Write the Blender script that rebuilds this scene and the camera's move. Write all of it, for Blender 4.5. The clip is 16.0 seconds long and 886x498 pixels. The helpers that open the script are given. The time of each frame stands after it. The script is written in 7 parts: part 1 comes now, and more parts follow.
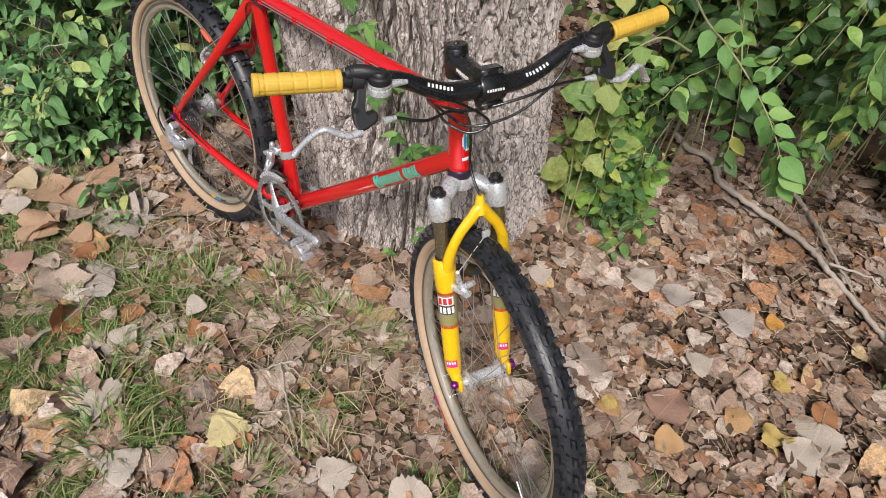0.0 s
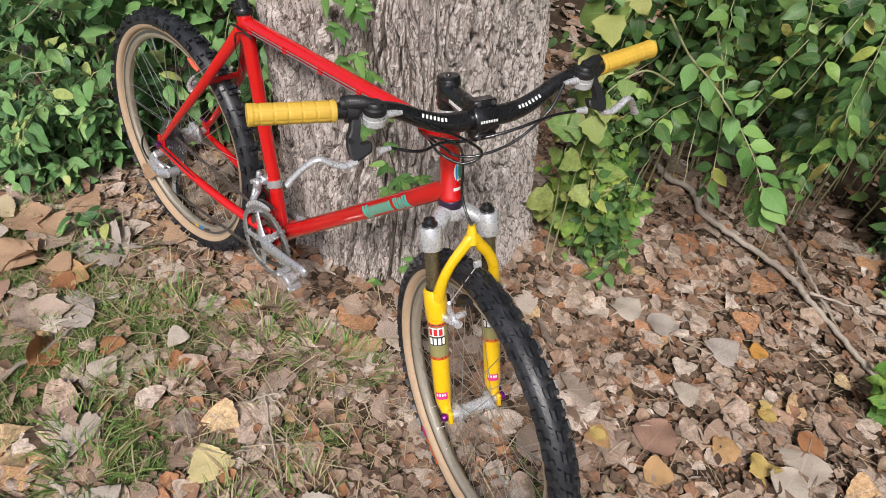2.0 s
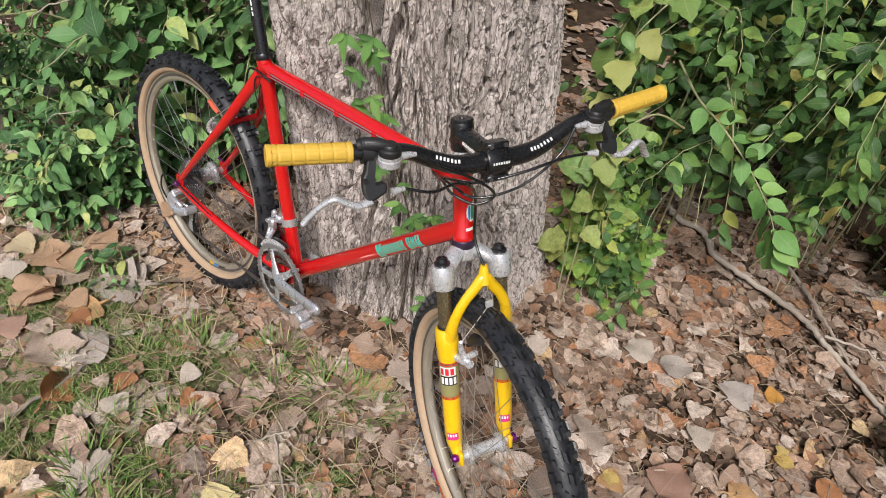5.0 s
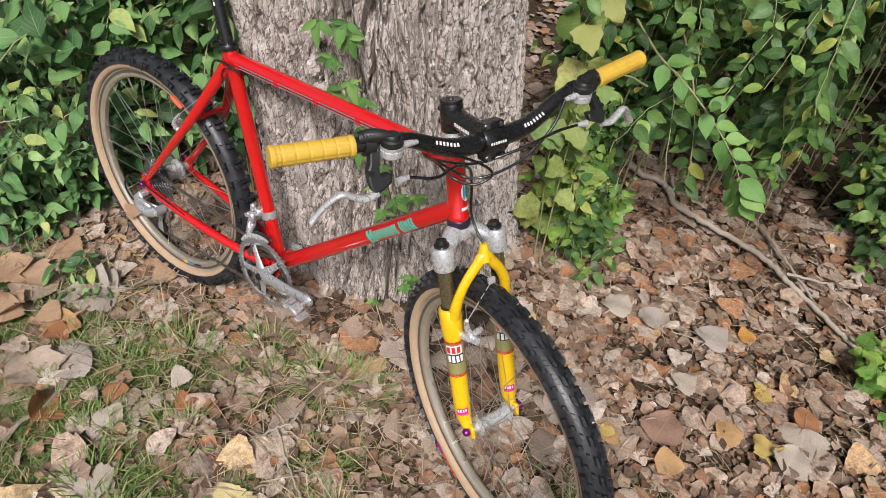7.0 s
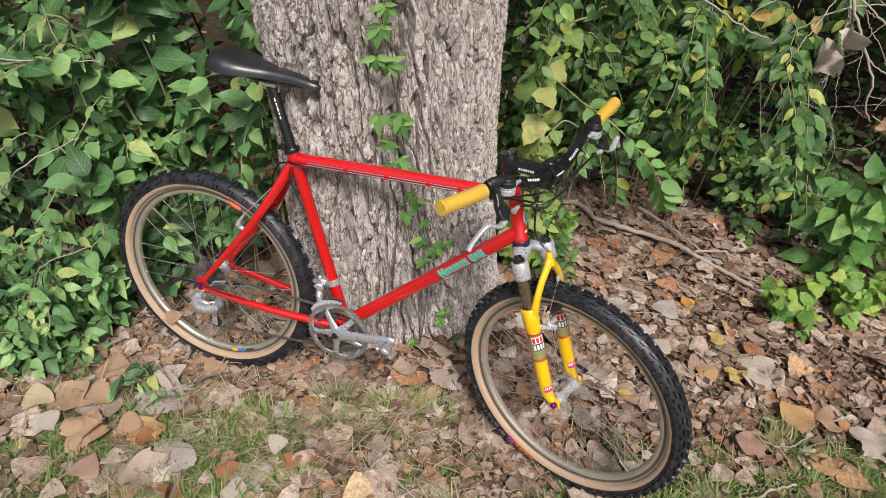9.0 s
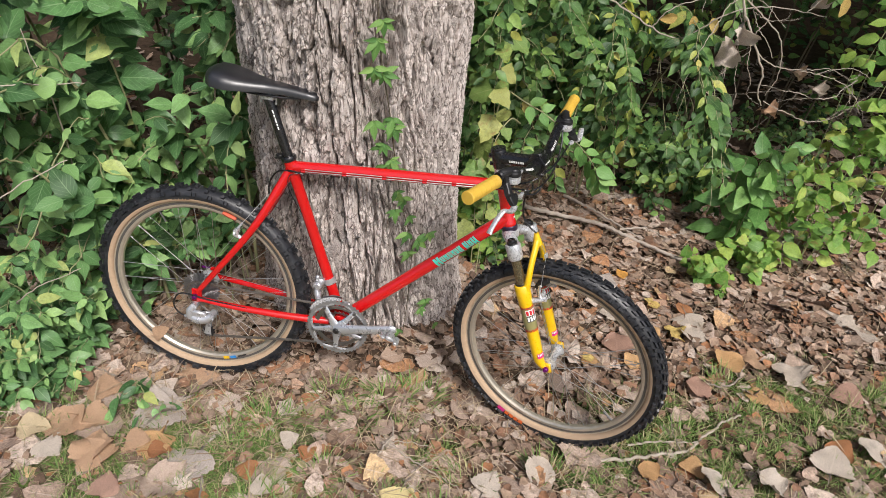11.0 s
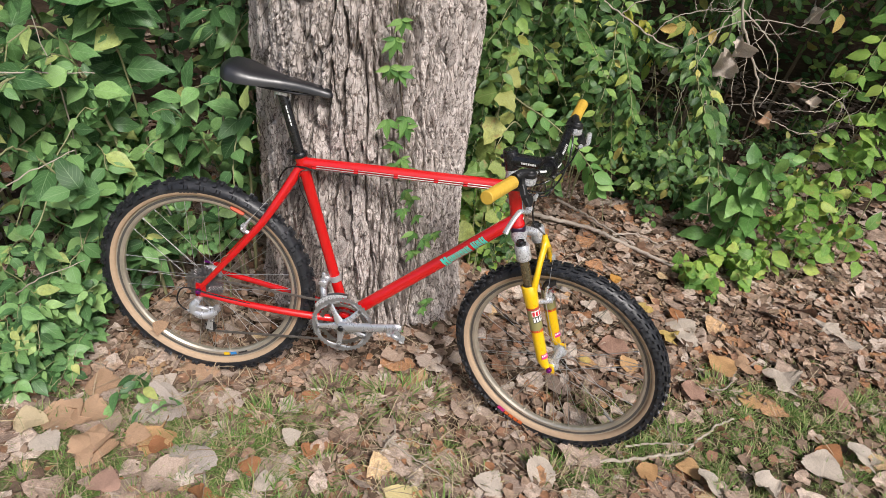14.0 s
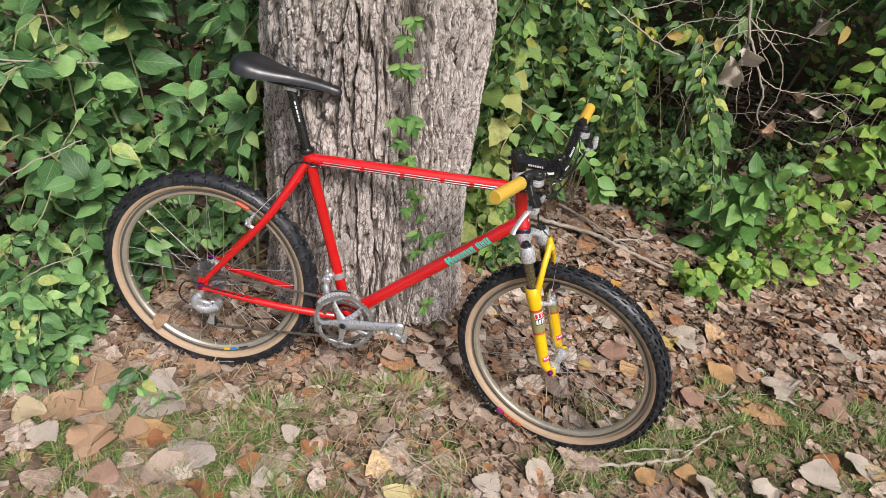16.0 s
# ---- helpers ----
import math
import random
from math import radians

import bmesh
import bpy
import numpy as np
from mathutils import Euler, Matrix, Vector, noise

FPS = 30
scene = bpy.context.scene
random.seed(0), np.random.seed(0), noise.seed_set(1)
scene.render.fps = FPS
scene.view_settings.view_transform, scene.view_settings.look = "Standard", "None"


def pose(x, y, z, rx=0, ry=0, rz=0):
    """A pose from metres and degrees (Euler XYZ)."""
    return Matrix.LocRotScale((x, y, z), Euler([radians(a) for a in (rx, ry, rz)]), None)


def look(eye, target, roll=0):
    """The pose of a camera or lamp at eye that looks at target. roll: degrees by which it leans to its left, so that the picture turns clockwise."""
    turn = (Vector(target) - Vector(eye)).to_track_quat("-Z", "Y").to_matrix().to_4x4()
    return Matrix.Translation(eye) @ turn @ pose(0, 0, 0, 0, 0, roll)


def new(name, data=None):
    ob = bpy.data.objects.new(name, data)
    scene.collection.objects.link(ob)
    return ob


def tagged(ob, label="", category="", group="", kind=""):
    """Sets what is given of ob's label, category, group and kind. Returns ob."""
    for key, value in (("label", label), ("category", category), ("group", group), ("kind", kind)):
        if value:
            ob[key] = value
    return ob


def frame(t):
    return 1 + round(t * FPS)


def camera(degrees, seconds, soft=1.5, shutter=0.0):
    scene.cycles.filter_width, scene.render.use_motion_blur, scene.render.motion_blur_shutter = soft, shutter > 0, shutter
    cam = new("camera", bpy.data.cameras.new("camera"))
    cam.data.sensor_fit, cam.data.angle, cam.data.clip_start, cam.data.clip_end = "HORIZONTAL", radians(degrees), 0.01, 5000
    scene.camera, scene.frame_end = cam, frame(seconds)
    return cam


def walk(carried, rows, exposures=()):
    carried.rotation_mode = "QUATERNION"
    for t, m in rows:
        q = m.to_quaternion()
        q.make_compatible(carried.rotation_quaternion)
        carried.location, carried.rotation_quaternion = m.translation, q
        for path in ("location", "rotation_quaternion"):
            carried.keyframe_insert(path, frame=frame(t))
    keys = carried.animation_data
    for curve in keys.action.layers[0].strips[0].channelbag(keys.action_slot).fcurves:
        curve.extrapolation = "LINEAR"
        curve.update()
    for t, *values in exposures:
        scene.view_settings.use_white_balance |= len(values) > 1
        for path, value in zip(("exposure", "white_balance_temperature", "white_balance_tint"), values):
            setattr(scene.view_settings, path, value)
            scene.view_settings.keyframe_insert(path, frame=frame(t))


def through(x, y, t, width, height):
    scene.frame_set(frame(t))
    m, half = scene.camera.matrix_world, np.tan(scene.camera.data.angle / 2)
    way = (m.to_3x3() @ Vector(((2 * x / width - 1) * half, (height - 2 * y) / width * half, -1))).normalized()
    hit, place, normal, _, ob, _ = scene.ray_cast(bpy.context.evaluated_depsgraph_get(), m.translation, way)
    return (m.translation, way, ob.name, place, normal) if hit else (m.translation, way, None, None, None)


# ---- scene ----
cam = camera(66.4, 16.0, soft=0.5)
PATH = [
    (0, (1.4817, -0.6308, 1.4966), (0.6215, 0.3795, 0.0001), 5.06),
    (0.5, (1.4400, -0.6455, 1.4894), (0.6187, 0.4637, 0.0419), 4.87),
    (1, (1.4595, -0.6501, 1.4881), (0.6427, 0.4792, 0.0537), 5.65),
    (1.5, (1.4667, -0.6469, 1.4902), (0.6372, 0.4633, 0.0482), 6.11),
    (2, (1.4592, -0.6413, 1.4925), (0.6011, 0.4548, 0.0565), 6.82),
    (2.5, (1.4612, -0.6447, 1.4873), (0.5660, 0.4255, 0.0544), 5.44),
    (3, (1.4619, -0.6570, 1.4884), (0.5082, 0.3948, 0.0798), 4.27),
    (3.5, (1.4580, -0.6715, 1.4976), (0.5028, 0.4094, 0.1123), 5.70),
    (3.7, (1.4582, -0.6697, 1.4992), (0.5180, 0.4284, 0.1171), 6.02),
    (5.8, (1.4704, -0.6426, 1.5001), (0.5138, 0.4953, 0.1621), 5.99),
    (6, (1.4718, -0.6456, 1.5010), (0.4921, 0.4855, 0.1741), 5.51),
    (6.5, (1.4694, -0.6615, 1.5097), (0.4593, 0.4776, 0.2127), 5.22),
    (7, (1.3810, -0.6998, 1.5191), (0.6070, 0.4804, 0.1021), 5.27),
    (7.5, (1.2887, -0.8200, 1.6012), (0.6302, 0.5102, 0.2607), 4.20),
    (8, (1.3337, -0.9409, 1.6439), (0.5297, 0.3312, 0.3266), 2.67),
    (8.5, (1.2688, -1.0632, 1.6361), (0.5468, 0.3437, 0.4115), 2.77),
    (9, (1.0973, -1.2386, 1.6687), (0.6400, 0.2698, 0.4375), 3.09),
    (9.2, (1.0714, -1.2851, 1.6856), (0.6373, 0.2405, 0.4675), 3.61),
    (11.3, (0.8042, -1.4774, 1.7252), (0.6996, 0.1254, 0.5335), 5.45),
    (11.5, (0.7856, -1.4840, 1.7174), (0.6808, 0.1260, 0.5356), 5.29),
    (12, (0.7727, -1.4873, 1.7145), (0.6901, 0.1380, 0.5519), 6.60),
    (12.5, (0.7611, -1.4935, 1.7183), (0.6886, 0.1226, 0.5423), 7.65),
    (13, (0.7552, -1.4943, 1.7170), (0.6809, 0.1187, 0.5368), 8.57),
    (13.5, (0.7480, -1.4941, 1.7107), (0.6837, 0.1213, 0.5332), 8.26),
    (14, (0.7508, -1.4940, 1.7141), (0.6944, 0.1169, 0.5301), 8.39),
    (14.5, (0.7464, -1.4945, 1.7110), (0.6984, 0.1151, 0.5248), 8.26),
    (15, (0.7452, -1.5020, 1.7105), (0.6919, 0.1102, 0.5283), 9.23),
    (15.5, (0.7307, -1.5064, 1.7037), (0.6800, 0.1109, 0.5281), 10.06),
    (16, (0.7290, -1.5025, 1.7029), (0.6825, 0.1155, 0.5282), 10.03),
]
walk(cam, [(t, look(eye, target, roll)) for t, eye, target, roll in PATH], exposures=[(0.0, 0.38, 6300, 12), (9.0, 0.39, 6350, 12), (11.5, 0.45, 6350, 12), (16.0, 0.45, 6350, 12)])

# ---- daylight: thin overcast, soft sun from behind the camera ----
world = bpy.data.worlds.new("sky")
scene.world = world
world.use_nodes = True
sky = world.node_tree.nodes.new("ShaderNodeTexSky")
sky.sky_type, sky.sun_disc = "NISHITA", False
sky.sun_elevation, sky.sun_rotation = radians(52), radians(148)
sky.dust_density, sky.air_density, sky.ozone_density = 4.0, 1.0, 0.5
world.node_tree.links.new(sky.outputs[0], world.node_tree.nodes["Background"].inputs[0])
world.node_tree.nodes["Background"].inputs[1].default_value = 0.085
sun = new("sun", bpy.data.lights.new("sun", "SUN"))
sun.data.energy, sun.data.angle, sun.data.color = 3.0, radians(14), (1.0, 0.96, 0.9)
sun.matrix_world = look((0.76, -1.22, 1.82), (0, 0, 0))

# ---- materials ----
def nodes_of(name):
    m = bpy.data.materials.new(name)
    m.use_nodes = True
    nt = m.node_tree
    return m, nt, nt.nodes["Principled BSDF"], nt.nodes["Material Output"]


def noise_node(nt, scale, detail=5.0, rough=0.6, stretch=(1, 1, 1)):
    tc = nt.nodes.new("ShaderNodeTexCoord")
    mp = nt.nodes.new("ShaderNodeMapping")
    mp.inputs["Scale"].default_value = stretch
    nt.links.new(tc.outputs["Object"], mp.inputs["Vector"])
    n = nt.nodes.new("ShaderNodeTexNoise")
    n.inputs["Scale"].default_value, n.inputs["Detail"].default_value, n.inputs["Roughness"].default_value = scale, detail, rough
    nt.links.new(mp.outputs[0], n.inputs["Vector"])
    return n.outputs["Fac"]


def ramp(nt, fac, stops):
    r = nt.nodes.new("ShaderNodeValToRGB")
    els = r.color_ramp.elements
    while len(els) < len(stops):
        els.new(0.5)
    for e, (p, c) in zip(els, stops):
        e.position, e.color = p, (*c, 1)
    nt.links.new(fac, r.inputs[0])
    return r.outputs[0]


def mixed(nt, fac, a, b, mode="MIX"):
    x = nt.nodes.new("ShaderNodeMix")
    x.data_type, x.blend_type = "RGBA", mode
    for sock, v in ((x.inputs[0], fac), (x.inputs[6], a), (x.inputs[7], b)):
        if isinstance(v, (int, float)):
            sock.default_value = v
        elif isinstance(v, tuple):
            sock.default_value = (*v, 1)
        else:
            nt.links.new(v, sock)
    return x.outputs[2]


def arith(nt, op, a, b=0.0, c=None):
    x = nt.nodes.new("ShaderNodeMath")
    x.operation = op
    for sock, v in zip(x.inputs, (a, b) if c is None else (a, b, c)):
        if isinstance(v, (int, float)):
            sock.default_value = v
        else:
            nt.links.new(v, sock)
    return x.outputs[0]


def bumped(nt, bsdf, height, strength, distance):
    b = nt.nodes.new("ShaderNodeBump")
    b.inputs["Strength"].default_value, b.inputs["Distance"].default_value = strength, distance
    nt.links.new(height, b.inputs["Height"])
    nt.links.new(b.outputs[0], bsdf.inputs["Normal"])


def surface(name, a, b, rough, metal=0.0, scale=40.0, bump=0.0, coat=0.0, grime=0.0, grime_colour=(0.12, 0.09, 0.06), spread=0.12):
    """A finish of two close colours, with fine grain in its gloss, and a film of dirt in patches."""
    m, nt, p, _ = nodes_of(name)
    fac = noise_node(nt, scale)
    col = mixed(nt, fac, a, b)
    if grime:
        spots = ramp(nt, noise_node(nt, scale * 0.35, 8, 0.7), [(0.48, (0, 0, 0)), (0.75, (grime, grime, grime))])
        col = mixed(nt, spots, col, grime_colour)
    nt.links.new(col, p.inputs["Base Color"])
    p.inputs["Metallic"].default_value = metal
    nt.links.new(arith(nt, "MULTIPLY_ADD", noise_node(nt, scale * 2.3), spread * 2, rough - spread), p.inputs["Roughness"])
    p.inputs["Coat Weight"].default_value = coat
    p.inputs["Coat Roughness"].default_value = 0.08
    if bump:
        bumped(nt, p, noise_node(nt, scale * 4), 0.4, bump)
    return m


def chance(nt):
    """A number from 0 to 1 of each piece's own, be it an object or an island of a mesh."""
    o, g = nt.nodes.new("ShaderNodeObjectInfo"), nt.nodes.new("ShaderNodeNewGeometry")
    return arith(nt, "FRACT", arith(nt, "ADD", o.outputs["Random"], g.outputs["Random Per Island"]))


def leaf_material(name, stops, vein, rough=0.5, through=0.25, spots=None, vein_mix=0.45, bump=0.0012, mottle=0.5, grain=0.25, gloss=0.35):
    """A leaf: its own tint out of the stops, a paler midrib and side veins, blotches, and light that comes through."""
    m, nt, p, out = nodes_of(name)
    own = chance(nt)
    col = ramp(nt, own, stops)
    uv = nt.nodes.new("ShaderNodeUVMap")
    sep = nt.nodes.new("ShaderNodeSeparateXYZ")
    nt.links.new(uv.outputs[0], sep.inputs[0])
    across = arith(nt, "ABSOLUTE", arith(nt, "SUBTRACT", sep.outputs[1], 0.5))
    rib = arith(nt, "LESS_THAN", across, 0.018)
    side = arith(nt, "PINGPONG", arith(nt, "SUBTRACT", arith(nt, "MULTIPLY", sep.outputs[0], 7.0), arith(nt, "MULTIPLY", across, 5.0)), 0.5)
    sides = arith(nt, "MULTIPLY", arith(nt, "LESS_THAN", side, 0.06), 0.5)
    veins = arith(nt, "MAXIMUM", rib, sides)
    mottled = noise_node(nt, 55, 6, 0.7)
    col = mixed(nt, mottle, col, ramp(nt, mottled, [(0.3, (0.25, 0.25, 0.25)), (0.7, (0.78, 0.78, 0.78))]), "OVERLAY")
    col = mixed(nt, grain, col, ramp(nt, noise_node(nt, 210, 8, 0.8), [(0.34, (0.12, 0.12, 0.12)), (0.64, (0.86, 0.86, 0.86))]), "OVERLAY")
    col = mixed(nt, arith(nt, "MULTIPLY", veins, vein_mix), col, vein)
    if spots:
        where = ramp(nt, noise_node(nt, 30, 4, 0.6), [(0.58, (0, 0, 0)), (0.68, (1, 1, 1))])
        col = mixed(nt, arith(nt, "MULTIPLY", where, 0.6), col, spots)
    nt.links.new(col, p.inputs["Base Color"])
    p.inputs["Roughness"].default_value = rough
    p.inputs["Specular IOR Level"].default_value = gloss
    bumped(nt, p, arith(nt, "SUBTRACT", mottled, arith(nt, "MULTIPLY", veins, 0.6)), 0.6, bump)
    tr = nt.nodes.new("ShaderNodeBsdfTranslucent")
    nt.links.new(col, tr.inputs[0])
    mx = nt.nodes.new("ShaderNodeMixShader")
    mx.inputs[0].default_value = through
    nt.links.new(p.outputs[0], mx.inputs[1])
    nt.links.new(tr.outputs[0], mx.inputs[2])
    nt.links.new(mx.outputs[0], out.inputs[0])
    return m


def bark_material():
    m, nt, p, _ = nodes_of("bark")
    plates = noise_node(nt, 16, 8, 0.75, (1, 1, 0.35))
    fine = noise_node(nt, 80, 12, 0.85, (1, 1, 0.28))
    col = ramp(nt, fine, [(0.35, (0.07, 0.053, 0.043)), (0.42, (0.37, 0.32, 0.288)), (0.51, (0.63, 0.555, 0.512)), (0.62, (0.79, 0.722, 0.68))])
    col = mixed(nt, ramp(nt, plates, [(0.4, (0, 0, 0)), (0.7, (0.6, 0.6, 0.6))]), col, (0.43, 0.355, 0.305))
    fleck = ramp(nt, noise_node(nt, 190, 6, 0.8, (1, 1, 0.16)), [(0.44, (0, 0, 0)), (0.58, (0.9, 0.9, 0.9))])
    col = mixed(nt, fleck, col, (0.80, 0.735, 0.70))
    chip = ramp(nt, noise_node(nt, 130, 7, 0.85, (1, 1, 0.3)), [(0.55, (0, 0, 0)), (0.65, (0.8, 0.8, 0.8))])
    col = mixed(nt, chip, col, (0.13, 0.095, 0.075))
    lichen = ramp(nt, noise_node(nt, 5, 8, 0.75), [(0.52, (0, 0, 0)), (0.68, (0.55, 0.55, 0.55))])
    col = mixed(nt, lichen, col, (0.62, 0.56, 0.525))
    worn = ramp(nt, noise_node(nt, 22, 10, 0.8, (1, 1, 0.3)), [(0.50, (0, 0, 0)), (0.64, (0.36, 0.36, 0.36))])
    col = mixed(nt, worn, col, (0.20, 0.15, 0.12))
    rust = ramp(nt, noise_node(nt, 3.2, 6, 0.7, (1, 1, 0.4)), [(0.56, (0, 0, 0)), (0.72, (0.4, 0.4, 0.4))])
    col = mixed(nt, rust, col, (0.33, 0.21, 0.13))
    vor = nt.nodes.new("ShaderNodeTexVoronoi")
    vor.feature = "DISTANCE_TO_EDGE"
    vor.inputs["Scale"].default_value = 42
    tc, mp = nt.nodes.new("ShaderNodeTexCoord"), nt.nodes.new("ShaderNodeMapping")
    mp.inputs["Scale"].default_value = (1, 1, 0.33)
    nt.links.new(tc.outputs["Object"], mp.inputs["Vector"])
    wob = nt.nodes.new("ShaderNodeTexNoise")
    wob.inputs["Scale"].default_value, wob.inputs["Detail"].default_value = 45, 5
    nt.links.new(mp.outputs[0], wob.inputs["Vector"])
    nt.links.new(mixed(nt, 0.045, mp.outputs[0], wob.outputs["Color"], "ADD"), vor.inputs["Vector"])
    # fine crack lines darkened in the colour, standing for their deep shadow
    crack_shade = ramp(nt, vor.outputs["Distance"], [(0.02, (0.75, 0.75, 0.75)), (0.07, (0, 0, 0))])
    col = mixed(nt, crack_shade, col, (0.075, 0.055, 0.043))
    nt.links.new(col, p.inputs["Base Color"])
    p.inputs["Roughness"].default_value = 0.95
    p.inputs["Specular IOR Level"].default_value = 0.15
    bumped(nt, p, noise_node(nt, 150, 10, 0.8, (1, 1, 0.4)), 1.0, 0.007)
    return m


def soil_material():
    """Dark soil under the trees; short turf on the open side."""
    m, nt, p, _ = nodes_of("soil")
    a = noise_node(nt, 14, 9, 0.75)
    col = ramp(nt, a, [(0.3, (0.028, 0.019, 0.013)), (0.52, (0.085, 0.057, 0.039)), (0.72, (0.18, 0.122, 0.085))])
    col = mixed(nt, arith(nt, "MULTIPLY", noise_node(nt, 120, 6, 0.8), 0.4), col, (0.15, 0.11, 0.075))
    turf = ramp(nt, noise_node(nt, 90, 8, 0.8), [(0.3, (0.05, 0.05, 0.022)), (0.5, (0.16, 0.165, 0.08)), (0.7, (0.38, 0.33, 0.20))])
    tc, sep = nt.nodes.new("ShaderNodeTexCoord"), nt.nodes.new("ShaderNodeSeparateXYZ")
    nt.links.new(tc.outputs["Object"], sep.inputs[0])
    edge = arith(nt, "ADD", arith(nt, "MULTIPLY", sep.outputs[1], -2.4), arith(nt, "MULTIPLY_ADD", noise_node(nt, 3, 6, 0.7), 2.4, -1.35))
    lawn = ramp(nt, edge, [(0.0, (0, 0, 0)), (0.5, (1, 1, 1))])
    nt.links.new(mixed(nt, lawn, col, turf), p.inputs["Base Color"])
    p.inputs["Roughness"].default_value = 1.0
    p.inputs["Specular IOR Level"].default_value = 0.1
    bumped(nt, p, noise_node(nt, 60, 9, 0.8), 0.9, 0.02)
    return m


RED = surface("red_paint", (0.56, 0.005, 0.006), (0.50, 0.004, 0.005), 0.24, coat=1.0, scale=30, grime=0.03, spread=0.04)
YELLOW = surface("yellow_paint", (0.80, 0.50, 0.004), (0.74, 0.45, 0.004), 0.3, coat=0.7, scale=30, grime=0.12)
GRIP = surface("yellow_grip_rubber", (0.62, 0.395, 0.05), (0.54, 0.34, 0.04), 0.6, scale=90, bump=0.0008, grime=0.25, grime_colour=(0.28, 0.18, 0.04))
BLACK = surface("black_anodised", (0.007, 0.007, 0.008), (0.012, 0.012, 0.013), 0.28, scale=60, coat=0.3)
PLASTIC = surface("black_plastic", (0.010, 0.010, 0.011), (0.017, 0.017, 0.018), 0.45, scale=80, bump=0.0004)
LEATHER = surface("black_saddle_leather", (0.010, 0.010, 0.012), (0.016, 0.016, 0.019), 0.40, scale=220, bump=0.0005, coat=0.9)
LEATHER.node_tree.nodes["Principled BSDF"].inputs["Coat Roughness"].default_value = 0.38
RUBBER = surface("tyre_rubber", (0.008, 0.009, 0.011), (0.022, 0.023, 0.027), 0.40, scale=70, bump=0.0012, grime=0.30, grime_colour=(0.15, 0.15, 0.16))
TAN = surface("tan_sidewall", (0.45, 0.325, 0.215), (0.38, 0.27, 0.175), 0.75, scale=120, bump=0.0004, grime=0.2)
RIM = surface("rim_alloy", (0.60, 0.54, 0.44), (0.50, 0.45, 0.37), 0.36, metal=0.65, scale=50, grime=0.25)
BRAKE_TRACK = surface("worn_brake_track", (0.20, 0.19, 0.18), (0.14, 0.135, 0.13), 0.45, metal=0.7, scale=80)
ALLOY = surface("polished_alloy", (0.64, 0.65, 0.67), (0.56, 0.57, 0.59), 0.28, metal=0.5, scale=70, grime=0.06, spread=0.06)
CRANK = surface("brushed_crank_alloy", (0.58, 0.59, 0.61), (0.50, 0.51, 0.53), 0.28, metal=0.65, scale=25, grime=0.05, spread=0.05)
STEEL = surface("steel", (0.42, 0.42, 0.43), (0.30, 0.30, 0.31), 0.35, metal=1.0, scale=90, grime=0.2)
SPOKE = surface("spoke_steel", (0.60, 0.59, 0.57), (0.48, 0.47, 0.45), 0.35, metal=0.9, scale=90)
CHAIN = surface("oily_chain", (0.20, 0.18, 0.16), (0.32, 0.30, 0.28), 0.45, metal=0.9, scale=200, grime=0.3)
BRONZE = surface("bronze_stanchion", (0.30, 0.25, 0.16), (0.24, 0.20, 0.13), 0.25, metal=0.85, scale=60)
OLIVE = surface("olive_band", (0.27, 0.25, 0.10), (0.23, 0.21, 0.085), 0.35, scale=50, coat=0.5)
PURPLE = surface("purple_anodised", (0.28, 0.03, 0.30), (0.22, 0.02, 0.25), 0.3, metal=0.8, scale=60)
PLUM = surface("dark_plum_anodised", (0.055, 0.035, 0.07), (0.04, 0.028, 0.055), 0.35, metal=0.5, scale=60)
PAD = surface("salmon_brake_pad", (0.52, 0.10, 0.045), (0.45, 0.08, 0.04), 0.7, scale=90, grime=0.2)
WHITE = surface("white_print", (0.75, 0.75, 0.73), (0.68, 0.68, 0.66), 0.45, scale=60)
TEAL = surface("teal_print", (0.06, 0.52, 0.40), (0.05, 0.46, 0.35), 0.4, scale=60, coat=0.5)
INK = surface("black_print", (0.02, 0.02, 0.02), (0.03, 0.03, 0.03), 0.5, scale=60)
REDINK = surface("red_print", (0.60, 0.02, 0.025), (0.54, 0.02, 0.025), 0.4, scale=60)
MAGENTA = surface("magenta_print", (0.60, 0.03, 0.20), (0.54, 0.025, 0.18), 0.5, scale=60)
ORANGE = surface("orange_print", (0.70, 0.14, 0.03), (0.62, 0.12, 0.03), 0.5, scale=60)
BLUE = surface("blue_print", (0.03, 0.22, 0.55), (0.03, 0.2, 0.5), 0.4, scale=60)
GREEN = surface("green_print", (0.03, 0.30, 0.16), (0.03, 0.26, 0.14), 0.4, scale=60)
BARK = bark_material()
SOIL = soil_material()
TWIG = surface("grey_twig_bark", (0.20, 0.165, 0.13), (0.36, 0.31, 0.26), 0.9, scale=60, bump=0.002, spread=0.05)
PALE_TWIG = surface("pale_dead_wood", (0.30, 0.255, 0.20), (0.44, 0.39, 0.325), 0.9, scale=60, bump=0.002, spread=0.05)
DRIFT = surface("weathered_grey_wood", (0.34, 0.285, 0.235), (0.48, 0.42, 0.36), 0.9, scale=60, bump=0.002, spread=0.05)
STEM = surface("green_brown_stem", (0.05, 0.042, 0.026), (0.10, 0.078, 0.045), 0.7, scale=40, spread=0.05)
STRAW = leaf_material("straw", [(0.0, (0.34, 0.26, 0.165)), (0.5, (0.50, 0.41, 0.28)), (1.0, (0.28, 0.20, 0.13))], (0.4, 0.3, 0.2), 0.8, 0.1)
